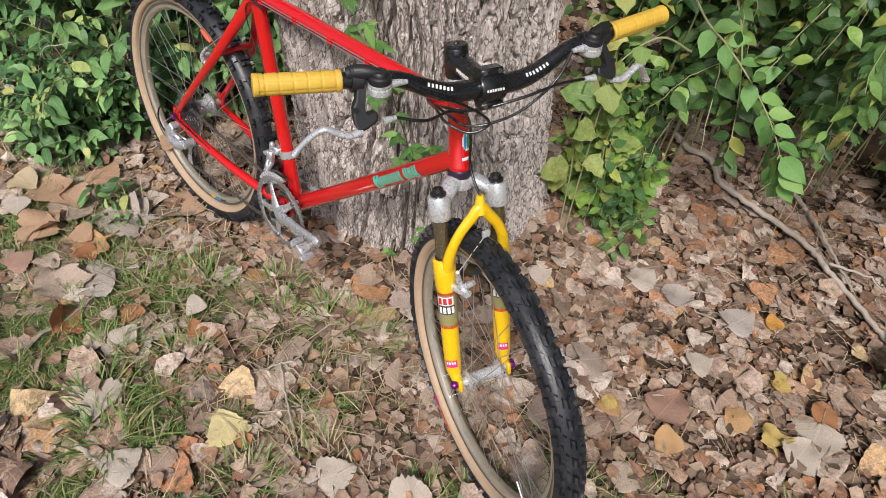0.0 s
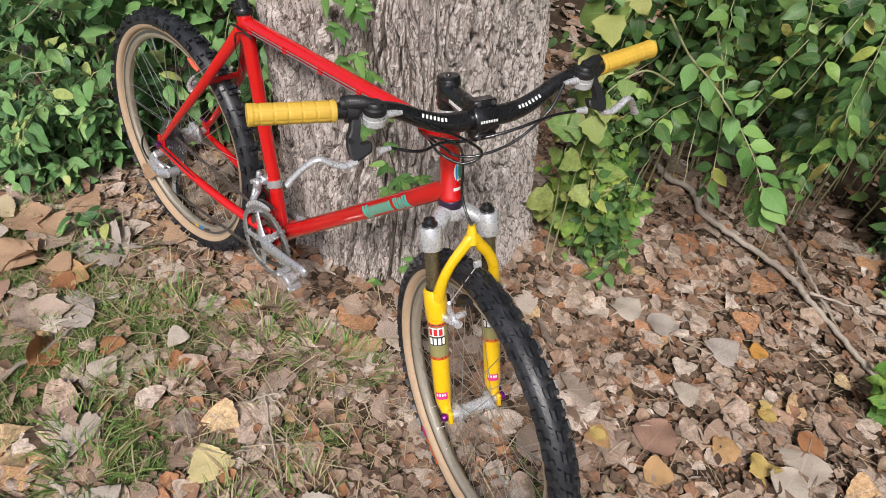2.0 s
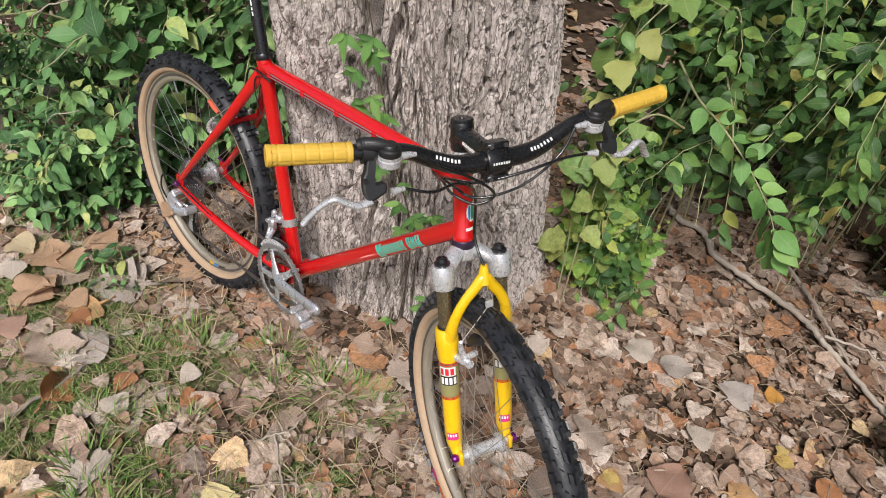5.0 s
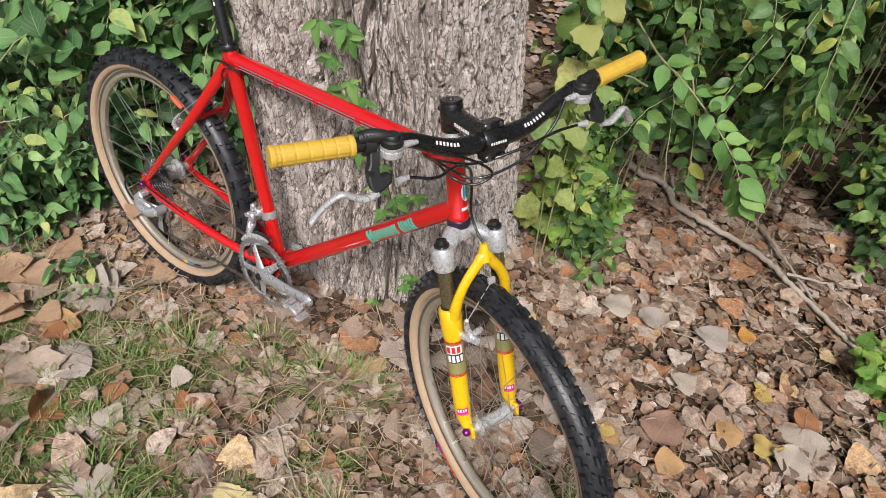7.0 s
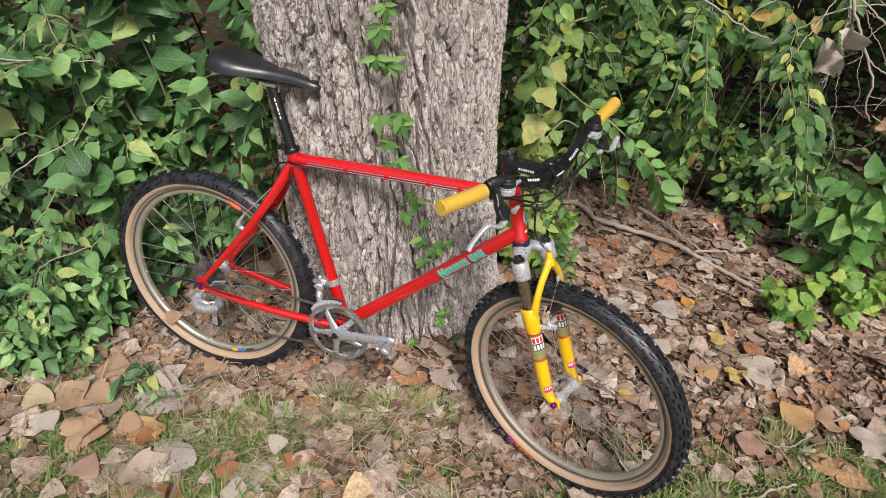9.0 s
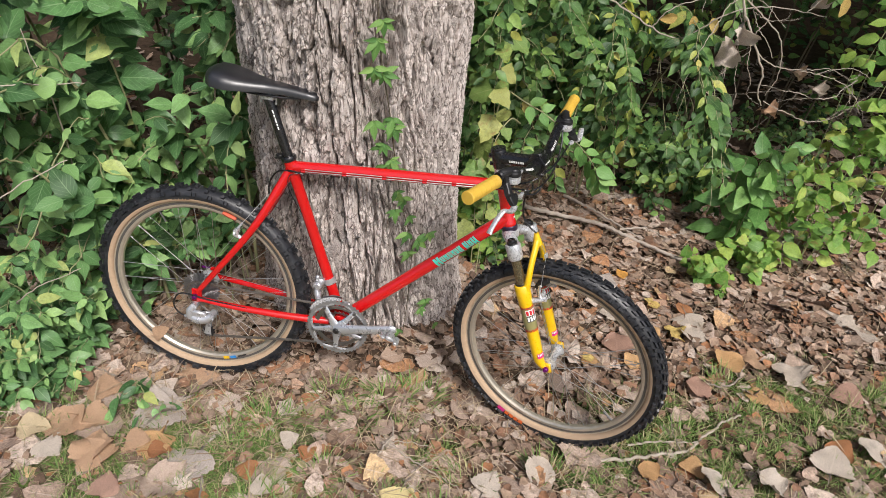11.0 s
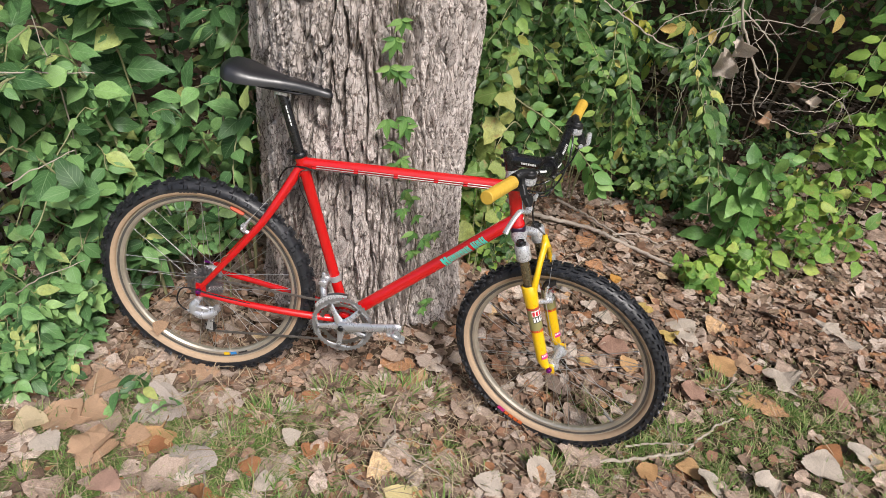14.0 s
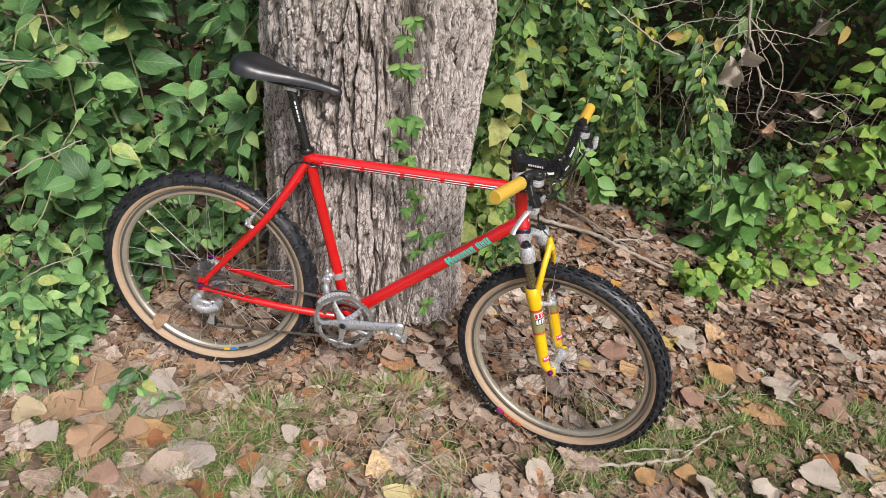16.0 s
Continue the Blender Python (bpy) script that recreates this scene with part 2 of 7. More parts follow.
GRASS = leaf_material("grass", [(0.0, (0.095, 0.185, 0.042)), (0.36, (0.165, 0.285, 0.068)), (0.66, (0.25, 0.365, 0.10)), (0.82, (0.38, 0.385, 0.17)), (1.0, (0.52, 0.43, 0.26))], (0.26, 0.33, 0.14), 0.5, 0.3)
FALLEN = leaf_material("fallen_leaf", [(0.0, (0.33, 0.235, 0.18)), (0.12, (0.46, 0.36, 0.29)), (0.24, (0.18, 0.112, 0.077)), (0.36, (0.56, 0.465, 0.395)), (0.48, (0.37, 0.265, 0.20)), (0.60, (0.55, 0.46, 0.39)), (0.70, (0.21, 0.133, 0.093)), (0.80, (0.44, 0.325, 0.245)), (0.88, (0.35, 0.205, 0.13)), (0.945, (0.38, 0.175, 0.085)), (0.98, (0.45, 0.28, 0.145)), (1.0, (0.50, 0.37, 0.21))], (0.62, 0.52, 0.44), 0.75, 0.05, spots=(0.16, 0.10, 0.07), vein_mix=0.45, bump=0.006, mottle=0.85, grain=0.6)
BUSH = leaf_material("broad_bush_leaf", [(0.0, (0.0342, 0.0874, 0.0287)), (0.3, (0.0836, 0.19, 0.0622)), (0.7, (0.162, 0.309, 0.102)), (0.94, (0.257, 0.408, 0.136)), (1.0, (0.399, 0.418, 0.136))], (0.29, 0.42, 0.22), 0.44, 0.12, gloss=0.34)
PRIVET = leaf_material("small_shrub_leaf", [(0.0, (0.02, 0.056, 0.0151)), (0.35, (0.058, 0.13, 0.0353)), (0.75, (0.112, 0.215, 0.0554)), (0.92, (0.2, 0.315, 0.0714)), (0.97, (0.33, 0.38, 0.084)), (1.0, (0.42, 0.33, 0.101))], (0.19, 0.285, 0.12), 0.45, 0.11, spots=(0.16, 0.16, 0.065), gloss=0.32)
LIME = leaf_material("pale_herb_leaf", [(0.0, (0.095, 0.215, 0.0405)), (0.45, (0.17, 0.325, 0.0612)), (0.85, (0.28, 0.425, 0.081)), (1.0, (0.42, 0.47, 0.108))], (0.31, 0.42, 0.17), 0.5, 0.28, spots=(0.40, 0.31, 0.11))
MOTTLED = leaf_material("mottled_old_leaf", [(0.0, (0.13, 0.235, 0.0585)), (0.5, (0.22, 0.32, 0.0855)), (1.0, (0.35, 0.36, 0.113))], (0.36, 0.42, 0.18), 0.55, 0.25, spots=(0.34, 0.19, 0.08), mottle=0.75)
YELLOWING = leaf_material("yellowing_leaf", [(0.0, (0.22, 0.36, 0.06)), (0.5, (0.40, 0.47, 0.07)), (1.0, (0.58, 0.52, 0.09))], (0.5, 0.5, 0.15), 0.5, 0.35)
VINE = leaf_material("creeper_leaf", [(0.0, (0.085, 0.21, 0.054)), (0.6, (0.14, 0.29, 0.072)), (1.0, (0.23, 0.38, 0.099))], (0.26, 0.40, 0.17), 0.5, 0.25)
HERB = leaf_material("fresh_herb_leaf", [(0.0, (0.1, 0.24, 0.0616)), (0.6, (0.16, 0.33, 0.088)), (1.0, (0.24, 0.41, 0.114))], (0.28, 0.42, 0.18), 0.45, 0.25)
GREEN_STEM = surface("young_green_stem", (0.22, 0.25, 0.11), (0.33, 0.30, 0.17), 0.6, scale=40, spread=0.05)
# ---- shapes ----
def unit(v):
    v = np.asarray(v, float)
    return v / np.linalg.norm(v)


def curve(pts, k=8):
    """A smooth line through the points."""
    p = np.asarray(pts, float)
    p = np.vstack([2 * p[0] - p[1], p, 2 * p[-1] - p[-2]])
    out = []
    for i in range(1, len(p) - 2):
        a, b, c, d = p[i - 1 : i + 3]
        for t in np.linspace(0, 1, k, endpoint=False):
            out.append(0.5 * (2 * b + (c - a) * t + (2 * a - 5 * b + 4 * c - d) * t * t + (3 * b - a - 3 * c + d) * t**3))
    return np.array(out + [p[-2]])


class Geo:
    """Corners and faces of one part."""

    def __init__(self):
        self.v, self.f = [], []

    def add(self, v, f):
        n = len(self.v)
        self.v += [tuple(map(float, x)) for x in v]
        self.f += [tuple(n + i for i in x) for x in f]
        return self

    def tube(self, pts, r, n=10, caps=True, squash=1.0, up=None, closed=False):
        p = np.asarray(pts, float)
        m = len(p)
        r = np.broadcast_to(np.asarray(r, float), (m,)) if np.ndim(r) < 1 or len(r) == m else np.interp(np.linspace(0, 1, m), np.linspace(0, 1, len(r)), r)
        d = np.gradient(p, axis=0) if not closed else np.roll(p, -1, 0) - np.roll(p, 1, 0)
        d /= np.linalg.norm(d, axis=1)[:, None]
        side = np.cross(d[0], up if up is not None else ((0, 0, 1) if abs(d[0][2]) < 0.9 else (1, 0, 0)))
        side /= np.linalg.norm(side)
        v = []
        for i in range(m):
            side = side - d[i] * (side @ d[i])
            side /= np.linalg.norm(side)
            b = np.cross(side, d[i])
            for a in np.arange(n) * 2 * math.pi / n:
                v.append(p[i] + r[i] * (math.cos(a) * side + math.sin(a) * squash * b))
        f = []
        for i in range(m if closed else m - 1):
            for j in range(n):
                k, i2 = (j + 1) % n, (i + 1) % m
                f.append((i * n + j, i * n + k, i2 * n + k, i2 * n + j))
        if caps and not closed:
            f += [tuple(range(n))[::-1], tuple((m - 1) * n + j for j in range(n))]
        return self.add(v, f)

    def lathe(self, profile, c=(0, 0, 0), axis=(0, 1, 0), n=32, closed=False):
        """Turned about the axis through c: profile of (radius, way along the axis)."""
        ax = unit(axis)
        e = unit(np.cross(ax, (0, 0, 1) if abs(ax[2]) < 0.9 else (1, 0, 0)))
        g = np.cross(ax, e)
        v, f, m = [], [], len(profile)
        for a in np.arange(n) * 2 * math.pi / n:
            d = math.cos(a) * e + math.sin(a) * g
            v += [np.asarray(c) + r * d + h * ax for r, h in profile]
        for i in range(n):
            i2 = (i + 1) % n
            for j in range(m if closed else m - 1):
                k = (j + 1) % m
                f.append((i * m + j, i2 * m + j, i2 * m + k, i * m + k))
        return self.add(v, f)

    def box(self, c, size, m=None, b=0.15):
        """A block with chamfered edges, turned by m."""
        s = np.asarray(size, float) / 2
        w = b * min(s)
        pts = []
        for sx in (-1, 1):
            for sy in (-1, 1):
                for sz in (-1, 1):
                    q = np.array((sx, sy, sz)) * s
                    for ax in range(3):
                        t = q - np.array((sx, sy, sz)) * w
                        t[ax] = q[ax]
                        pts.append(t)
        idx = lambda x, y, z, a: ((x * 2 + y) * 2 + z) * 3 + a  # noqa: E731
        f = []
        for a in range(3):
            u, w2 = [(1, 2), (0, 2), (0, 1)][a]
            for s1 in (0, 1):
                loop = []
                for p, q in ((0, 0), (1, 0), (1, 1), (0, 1)):
                    k = [0, 0, 0]
                    k[a], k[u], k[w2] = s1, p, q
                    loop.append(idx(*k, a))
                f.append(tuple(loop))
        for a in range(3):
            u, w2 = [(1, 2), (0, 2), (0, 1)][a]
            for p in (0, 1):
                for q in (0, 1):
                    k0, k1 = [0, 0, 0], [0, 0, 0]
                    k0[u] = k1[u] = p
                    k0[w2] = k1[w2] = q
                    k0[a], k1[a] = 0, 1
                    f.append((idx(*k0, u), idx(*k1, u), idx(*k1, w2), idx(*k0, w2)))
        for x in (0, 1):
            for y in (0, 1):
                for z in (0, 1):
                    f.append((idx(x, y, z, 0), idx(x, y, z, 1), idx(x, y, z, 2)))
        pts = np.array(pts)
        if m is not None:
            pts = pts @ np.asarray(m, float).T
        return self.add(pts + np.asarray(c, float), f)

    def move(self, m):
        m = np.array(m)
        v = np.array(self.v) @ m[:3, :3].T + m[:3, 3]
        self.v = [tuple(x) for x in v]
        return self


def axes(x, y):
    """A turn whose first two axes are x and, as near as may be, y."""
    x = unit(x)
    z = unit(np.cross(x, y))
    return np.array([x, np.cross(z, x), z]).T


def mesh_of(name, geo, material, smooth=38):
    me = bpy.data.meshes.new(name)
    me.from_pydata(geo.v, [], geo.f)
    bm = bmesh.new()
    bm.from_mesh(me)
    bmesh.ops.recalc_face_normals(bm, faces=bm.faces)
    bm.to_mesh(me)
    bm.free()
    me.materials.append(material)
    me.polygons.foreach_set("use_smooth", [True] * len(me.polygons))
    me.set_sharp_from_angle(angle=radians(smooth))
    me.update()
    return me


def part(name, geo, material, parent=None, label="", smooth=38):
    """One mesh object, under its thing or part."""
    ob = new(name, geo if isinstance(geo, bpy.types.Mesh) else mesh_of(name, geo, material, smooth))
    ob.parent = parent
    return tagged(ob, label)


def tri_mesh(name, verts, tris, material, uv=None, smooth=True):
    """A mesh from arrays of corners and triangles."""
    me = bpy.data.meshes.new(name)
    verts, tris = np.asarray(verts, np.float32), np.asarray(tris, np.int32)
    me.vertices.add(len(verts))
    me.vertices.foreach_set("co", verts.ravel())
    me.loops.add(tris.size)
    me.loops.foreach_set("vertex_index", tris.ravel())
    me.polygons.add(len(tris))
    me.polygons.foreach_set("loop_start", np.arange(0, tris.size, 3, dtype=np.int32))
    me.polygons.foreach_set("use_smooth", np.full(len(tris), smooth))
    if uv is not None:
        me.uv_layers.new(name="UVMap").data.foreach_set("uv", np.asarray(uv, np.float32)[tris.ravel()].ravel())
    me.materials.append(material)
    me.update(calc_edges=True)
    me.validate()
    return me


def leaf_shape(widths, stations, cross=2, fold=0.15, droop=0.15, wave=0.0, serrate=0.0, seed=0, curl=0.0, torn=0.0):
    """A leaf of length 1 along +x: half widths at the stations, folded along its rib and bent down at the tip."""
    rng = np.random.default_rng(seed)
    v, uv, f = [], [], []
    n = 2 * cross + 1
    ph = rng.uniform(0, 6.28, 3)
    for i, (s, w) in enumerate(zip(stations, widths)):
        for j in range(-cross, cross + 1):
            y = j / cross
            ww = w * (1 + ((serrate * (1 if (i % 2) else -1) + torn * rng.normal()) if abs(j) == cross else 0))
            z = fold * abs(y) * w - droop * s * s + wave * math.sin(9 * s + ph[0] + 2 * y) * abs(y) + curl * y * y * w * 2
            z += wave * 0.7 * math.sin(5 * s + ph[1]) * y
            v.append((s, y * ww, z))
            uv.append((s, 0.5 + 0.5 * y))
    m = len(stations)
    for i in range(m - 1):
        for j in range(n - 1):
            a, b, c, d = i * n + j, (i + 1) * n + j, (i + 1) * n + j + 1, i * n + j + 1
            f += [(a, b, c), (a, c, d)]
    return np.array(v), np.array(uv), np.array(f)


def scattered(name, shapes, mats, picks, material, label="", smooth=True):
    """Many copies of the shapes, joined into one mesh; mats: N x 4 x 4, picks: which shape."""
    V, T, U, at = [], [], [], 0
    mats, picks = np.asarray(mats), np.asarray(picks)
    for k, (v, uv, f) in enumerate(shapes):
        m = mats[picks == k]
        if not len(m):
            continue
        p = np.einsum("nij,vj->nvi", m[:, :3, :3], v) + m[:, None, :3, 3]
        V.append(p.reshape(-1, 3))
        T.append((f[None] + (at + np.arange(len(m)) * len(v))[:, None, None]).reshape(-1, 3))
        U.append(np.tile(uv, (len(m), 1)))
        at += len(m) * len(v)
    me = tri_mesh(name, np.vstack(V), np.vstack(T), material, np.vstack(U), smooth)
    return me


def leaf_matrix(at, ahead, normal, size, width=1.0):
    x = unit(ahead)
    y = np.cross(normal, x)
    y = unit(y) if np.linalg.norm(y) > 1e-6 else unit(np.cross((0.3, 0.2, 1), x))
    z = np.cross(x, y)
    m = np.eye(4)
    m[:3, 0], m[:3, 1], m[:3, 2], m[:3, 3] = x * size, y * size * width, z * size, at
    return m


def fade(t):
    return t * t * (3 - 2 * t)


GRIDS = {}


def value_noise(x, y, seed, period=None):
    """Smooth random numbers from 0 to 1 over the plane; period: where x comes round again."""
    if seed not in GRIDS:
        GRIDS[seed] = np.random.default_rng(seed).random((257, 257))
    grid = GRIDS[seed]
    xi, yi = np.floor(x).astype(int), np.floor(y).astype(int)
    fx, fy = fade(x - xi), fade(y - yi)
    wrap = (lambda a: a % period) if period else (lambda a: a % 257)
    a, b = grid[wrap(xi), yi % 257], grid[wrap(xi + 1), yi % 257]
    c, d = grid[wrap(xi), (yi + 1) % 257], grid[wrap(xi + 1), (yi + 1) % 257]
    return (a * (1 - fx) + b * fx) * (1 - fy) + (c * (1 - fx) + d * fx) * fy


# ---- ground: falls gently away from the lawn into the wood ----
def ground_z(x, y):
    x, y = np.asarray(x, float), np.asarray(y, float)
    z = -0.105 * 4.0 * np.tanh(y / 4.0)
    z = z - 0.038 * np.exp(-(((x - 1.05) / 0.35) ** 2 + ((y + 0.05) / 0.3) ** 2))
    z = z + 0.016 * (value_noise(x * 2.3 + 40, y * 2.3 + 40, 3) - 0.5) + 0.008 * (value_noise(x * 9 + 90, y * 9 + 90, 4) - 0.5)
    # soil and leaves heaped against the foot of the trunk
    gap = np.maximum(np.hypot(x - 0.40, y - 0.525) - 0.35, 0)
    z = z + 0.095 * np.exp(-(gap / 0.12) ** 2)
    return z - 0.012


def make_ground():
    near = np.arange(-2.6, 4.2, 0.04)
    far = np.array([5, 6, 8, 11, 16, 25, 40, 80, 160, 320, 640])
    xs = np.r_[-far[::-1] + 1, near, far + 1.0]
    ys = xs - 0.2
    X, Y = np.meshgrid(xs, ys, indexing="ij")
    Z = ground_z(X, Y)
    n, m = X.shape
    i = (np.arange(n - 1)[:, None] * m + np.arange(m - 1)[None]).ravel()
    tris = np.vstack([np.c_[i, i + m, i + m + 1], np.c_[i, i + m + 1, i + 1]])
    me = tri_mesh("ground", np.c_[X.ravel(), Y.ravel(), Z.ravel()], tris, SOIL)
    return tagged(new("ground", me), "brown soil under fallen leaves at the edge of a lawn", "ground", kind="structure")


ground = make_ground()

# ---- the trunk ----
def trunk_axis(z):
    return np.array([0.372 - 0.034 * (z - 0.753), 0.480 - 0.068 * (z - 0.753), z])


def trunk_radius(z):
    return 0.325 - 0.018 * (z - 0.753) + 0.055 * np.exp(-(z + 0.08) / 0.15)


def cracks(u, w, seed, period):
    """Distance to the nearest crack between plates of random shape, 0 at the crack; u comes round at the period."""
    if seed not in GRIDS:
        GRIDS[seed] = np.random.default_rng(seed).random((257, 257))
    gr = GRIDS[seed]
    ui, wi = np.floor(u).astype(int), np.floor(w).astype(int)
    f1, f2 = np.full(u.shape, 9.0), np.full(u.shape, 9.0)
    for du in (-1, 0, 1):
        for dw in (-1, 0, 1):
            cu, cw = ui + du, wi + dw
            px = cu + gr[cu % period, cw % 257]
            py = cw + gr[(cu + 71) % period, (cw + 113) % 257]
            d = np.hypot(u - px, w - py)
            f2 = np.where(d < f1, f1, np.minimum(f2, d))
            f1 = np.minimum(f1, d)
    return f2 - f1


def bark_relief(a, z):
    """Depth of the furrowed bark at the angle a and the height z, in metres."""
    k = 54
    u = a / (2 * math.pi) * k
    w = z * 4.0
    warp = value_noise(u * 0.5, w * 0.8, 11, k // 2) - 0.5
    warp2 = value_noise(u * 2, w * 2.2, 12, 2 * k) - 0.5
    warp3 = value_noise(u * 3, w * 8, 18, 3 * k) - 0.5
    big = cracks(u + 1.1 * warp + 0.45 * warp2 + 0.25 * warp3, w + 0.9 * warp2, 13, k)
    small = cracks(u * 3 + 0.9 * warp2 + warp + 0.4 * warp3, w * 3.2 + warp, 14, 3 * k)
    rough = value_noise(u * 3 + warp2, w * 3.5, 15, 3 * k)
    fine = value_noise(u * 3 + 2 * warp2, w * 9, 16, 3 * k)
    ridge = value_noise(u * 0.5, w * 0.25, 17, k // 2)
    flake = value_noise(u * 1.5 + warp2, w * 3.5 + 2 * warp, 19, 3 * k // 2)
    h = 0.046 * fade(np.clip(big * 4.2, 0, 1)) * (0.5 + 0.7 * ridge) + 0.009 * fade(np.clip(small * 4.5, 0, 1)) + 0.004 * np.floor(flake * 4) / 4 + 0.006 * rough + 0.005 * fine
    return h - 0.043


def trunk_form(A, Z):
    """The trunk's radius without its bark: swollen roots, ribs and a burl."""
    lobes = 1 + (0.035 * np.cos(3 * A + 0.6) + 0.03 * np.cos(5 * A + 2.0)) * np.exp(-(Z + 0.1) / 0.35) + 0.014 * np.cos(4 * A + 1)
    A3 = (A + math.pi) % (2 * math.pi) - math.pi
    r = trunk_radius(Z) * lobes
    seam = -1.02 + 0.07 * np.sin(4.1 * Z + 0.6) + 0.03 * np.sin(13 * Z)
    r = r - (0.020 + 0.040 * np.clip((Z - 0.30) / 0.35, 0, 1)) * np.exp(-(((A3 - seam) / 0.095) ** 2)) - 0.014 * np.exp(-(((A3 - seam) / 0.26) ** 2))
    return r + 0.020 * np.exp(-(((A3 - 0.05) / 0.32) ** 2)) * np.clip((Z - 0.85) / 0.25, -1, 1) + 0.018 * np.exp(-(((A3 - 0.85) / 0.35) ** 2)) * np.clip((0.9 - Z) / 0.3, 0, 1)


def make_trunk():
    front = np.linspace(-3.4, 0.6, 440, endpoint=False)
    a = np.r_[front, np.linspace(0.6, 2 * math.pi - 3.4, 60, endpoint=False)]
    z = np.r_[np.linspace(-0.22, 1.5, 460), np.linspace(1.51, 5.2, 40)]
    na, nz = len(a), len(z)
    A, Z = np.meshgrid(a, z, indexing="ij")
    r = trunk_form(A, Z) + bark_relief(A % (2 * math.pi), Z)
    r = r + np.random.default_rng(8).normal(0, 0.0011, r.shape)
    X = 0.372 - 0.034 * (Z - 0.753) + r * np.cos(A)
    Y = 0.480 - 0.068 * (Z - 0.753) + r * np.sin(A)
    i, j = np.meshgrid(np.arange(na), np.arange(nz - 1), indexing="ij")
    p, q = i * nz + j, ((i + 1) % na) * nz + j
    tris = np.vstack([np.c_[p.ravel(), q.ravel(), q.ravel() + 1], np.c_[p.ravel(), q.ravel() + 1, p.ravel() + 1]])
    # the cut top is closed by a shallow cone
    top = np.arange(na) * nz + nz - 1
    tris = np.vstack([tris, np.c_[top, np.roll(top, -1), np.full(na, na * nz)]])
    verts = np.vstack([np.c_[X.ravel(), Y.ravel(), Z.ravel()], trunk_axis(5.25)])
    tree = tagged(new("tree"), "thick tree trunk with deeply furrowed grey-brown bark", "tree")
    trunk = new("trunk", tri_mesh("trunk", verts, tris, BARK, smooth=False))
    tree.location = (0.40, 0.54, -0.06)
    trunk.parent = tree
    trunk.matrix_parent_inverse = Matrix.Translation(tree.location).inverted()
    return tree


tree = make_trunk()


def on_trunk(a, z, out=0.0):
    """A point on the bark at the angle a (radians; -pi/2 faces the lawn), and the way out of it."""
    c = trunk_axis(z)
    d = np.array([math.cos(a), math.sin(a), 0.0])
    return c + d * (trunk_radius(z) + out), d


def bark_plate(seed):
    """A flake of bark, 1 long and about a third wide, with a broken outline; x is across, z up, -y out."""
    k = np.random.default_rng(seed)
    rows, cols = 9, 5
    v = []
    drift = 0.0
    for i in range(rows):
        s = i / (rows - 1)
        half = 0.17 * (math.sin(math.pi * min(max(s, 0.04), 0.96)) ** 0.45) * k.uniform(0.6, 1.2)
        drift += k.normal(0, 0.025)
        for j in range(cols):
            y = 2 * j / (cols - 1) - 1
            edge = abs(y) > 0.9 or i in (0, rows - 1)
            up = -0.05 if edge else 0.045 + 0.03 * (1 - y * y) + k.normal(0, 0.018)
            v.append((drift + y * half + k.normal(0, 0.01), -up, s - 0.5 + (k.normal(0, 0.03) if edge else 0)))
    t = []
    for i in range(rows - 1):
        for j in range(cols - 1):
            a = i * cols + j
            t += [(a, a + 1, a + cols + 1), (a, a + cols + 1, a + cols)]
    return tri_mesh("bark_plate", np.array(v), np.array(t), BARK, smooth=False)


def add_bark_plates():
    k = np.random.default_rng(44)
    kinds = [bark_plate(60 + i) for i in range(12)]
    inv = Matrix.Translation(tree.location).inverted()
    for _ in range(290):
        a, z = k.uniform(-3.25, 0.35), k.uniform(0.02, 1.45)
        if abs(a + 1.0) < 0.3 and k.random() < 0.5:
            continue
        c = trunk_axis(z)
        d = np.array([math.cos(a), math.sin(a), 0.0])
        p = c + d * (float(trunk_form(a, z)) + k.uniform(-0.012, -0.001))
        L = k.uniform(0.05, 0.13)
        o = new("bark_plate", kinds[k.integers(0, 12)])
        o.parent, o.matrix_parent_inverse = tree, inv
        o.matrix_basis = Matrix.Translation(p) @ Matrix.Rotation(a + math.pi / 2, 4, "Z") @ Matrix.Rotation(k.normal(0, 0.10), 4, "Y") @ Matrix.Rotation(k.normal(0.02, 0.05), 4, "X") @ Matrix.Diagonal((L * k.uniform(0.6, 1.2), min(L, 0.08) * k.uniform(0.7, 1.2), L, 1))


add_bark_plates()
# ---- the bicycle: x ahead, y to its left, z up in its own plane, from the rear axle ----
bike = tagged(new("bicycle"), "red mountain bike with yellow suspension fork leaning on the trunk", "bicycle")
bike.matrix_world = Matrix(((0.9991, -0.0019, 0.0427, 0.0), (-0.0045, 0.989, 0.1476, 0.0347), (-0.0425, -0.1476, 0.9881, 0.3303), (0, 0, 0, 1)))
BB = np.array((0.434, 0.0, -0.028))
SEAT = np.array((0.250, 0.0, 0.463))
HEAD_LOW, STEER = np.array((0.883, 0.0, 0.366)), unit((-0.31, 0.0, 0.951))

# fork and handlebar turn together to the bike's right
turn_angle = radians(-21.5)
ahead0, left0 = np.array((STEER[2], 0, -STEER[0])), np.array((0, 1.0, 0))
F_X = ahead0 * math.cos(turn_angle) + np.cross(STEER, ahead0) * math.sin(turn_angle)
F_Y = left0 * math.cos(turn_angle) + np.cross(STEER, left0) * math.sin(turn_angle)
FORK = np.eye(4)
FORK[:3, 0], FORK[:3, 1], FORK[:3, 2], FORK[:3, 3] = F_X, F_Y, STEER, HEAD_LOW


def in_fork(p):
    return FORK[:3, :3] @ np.asarray(p, float) + FORK[:3, 3]


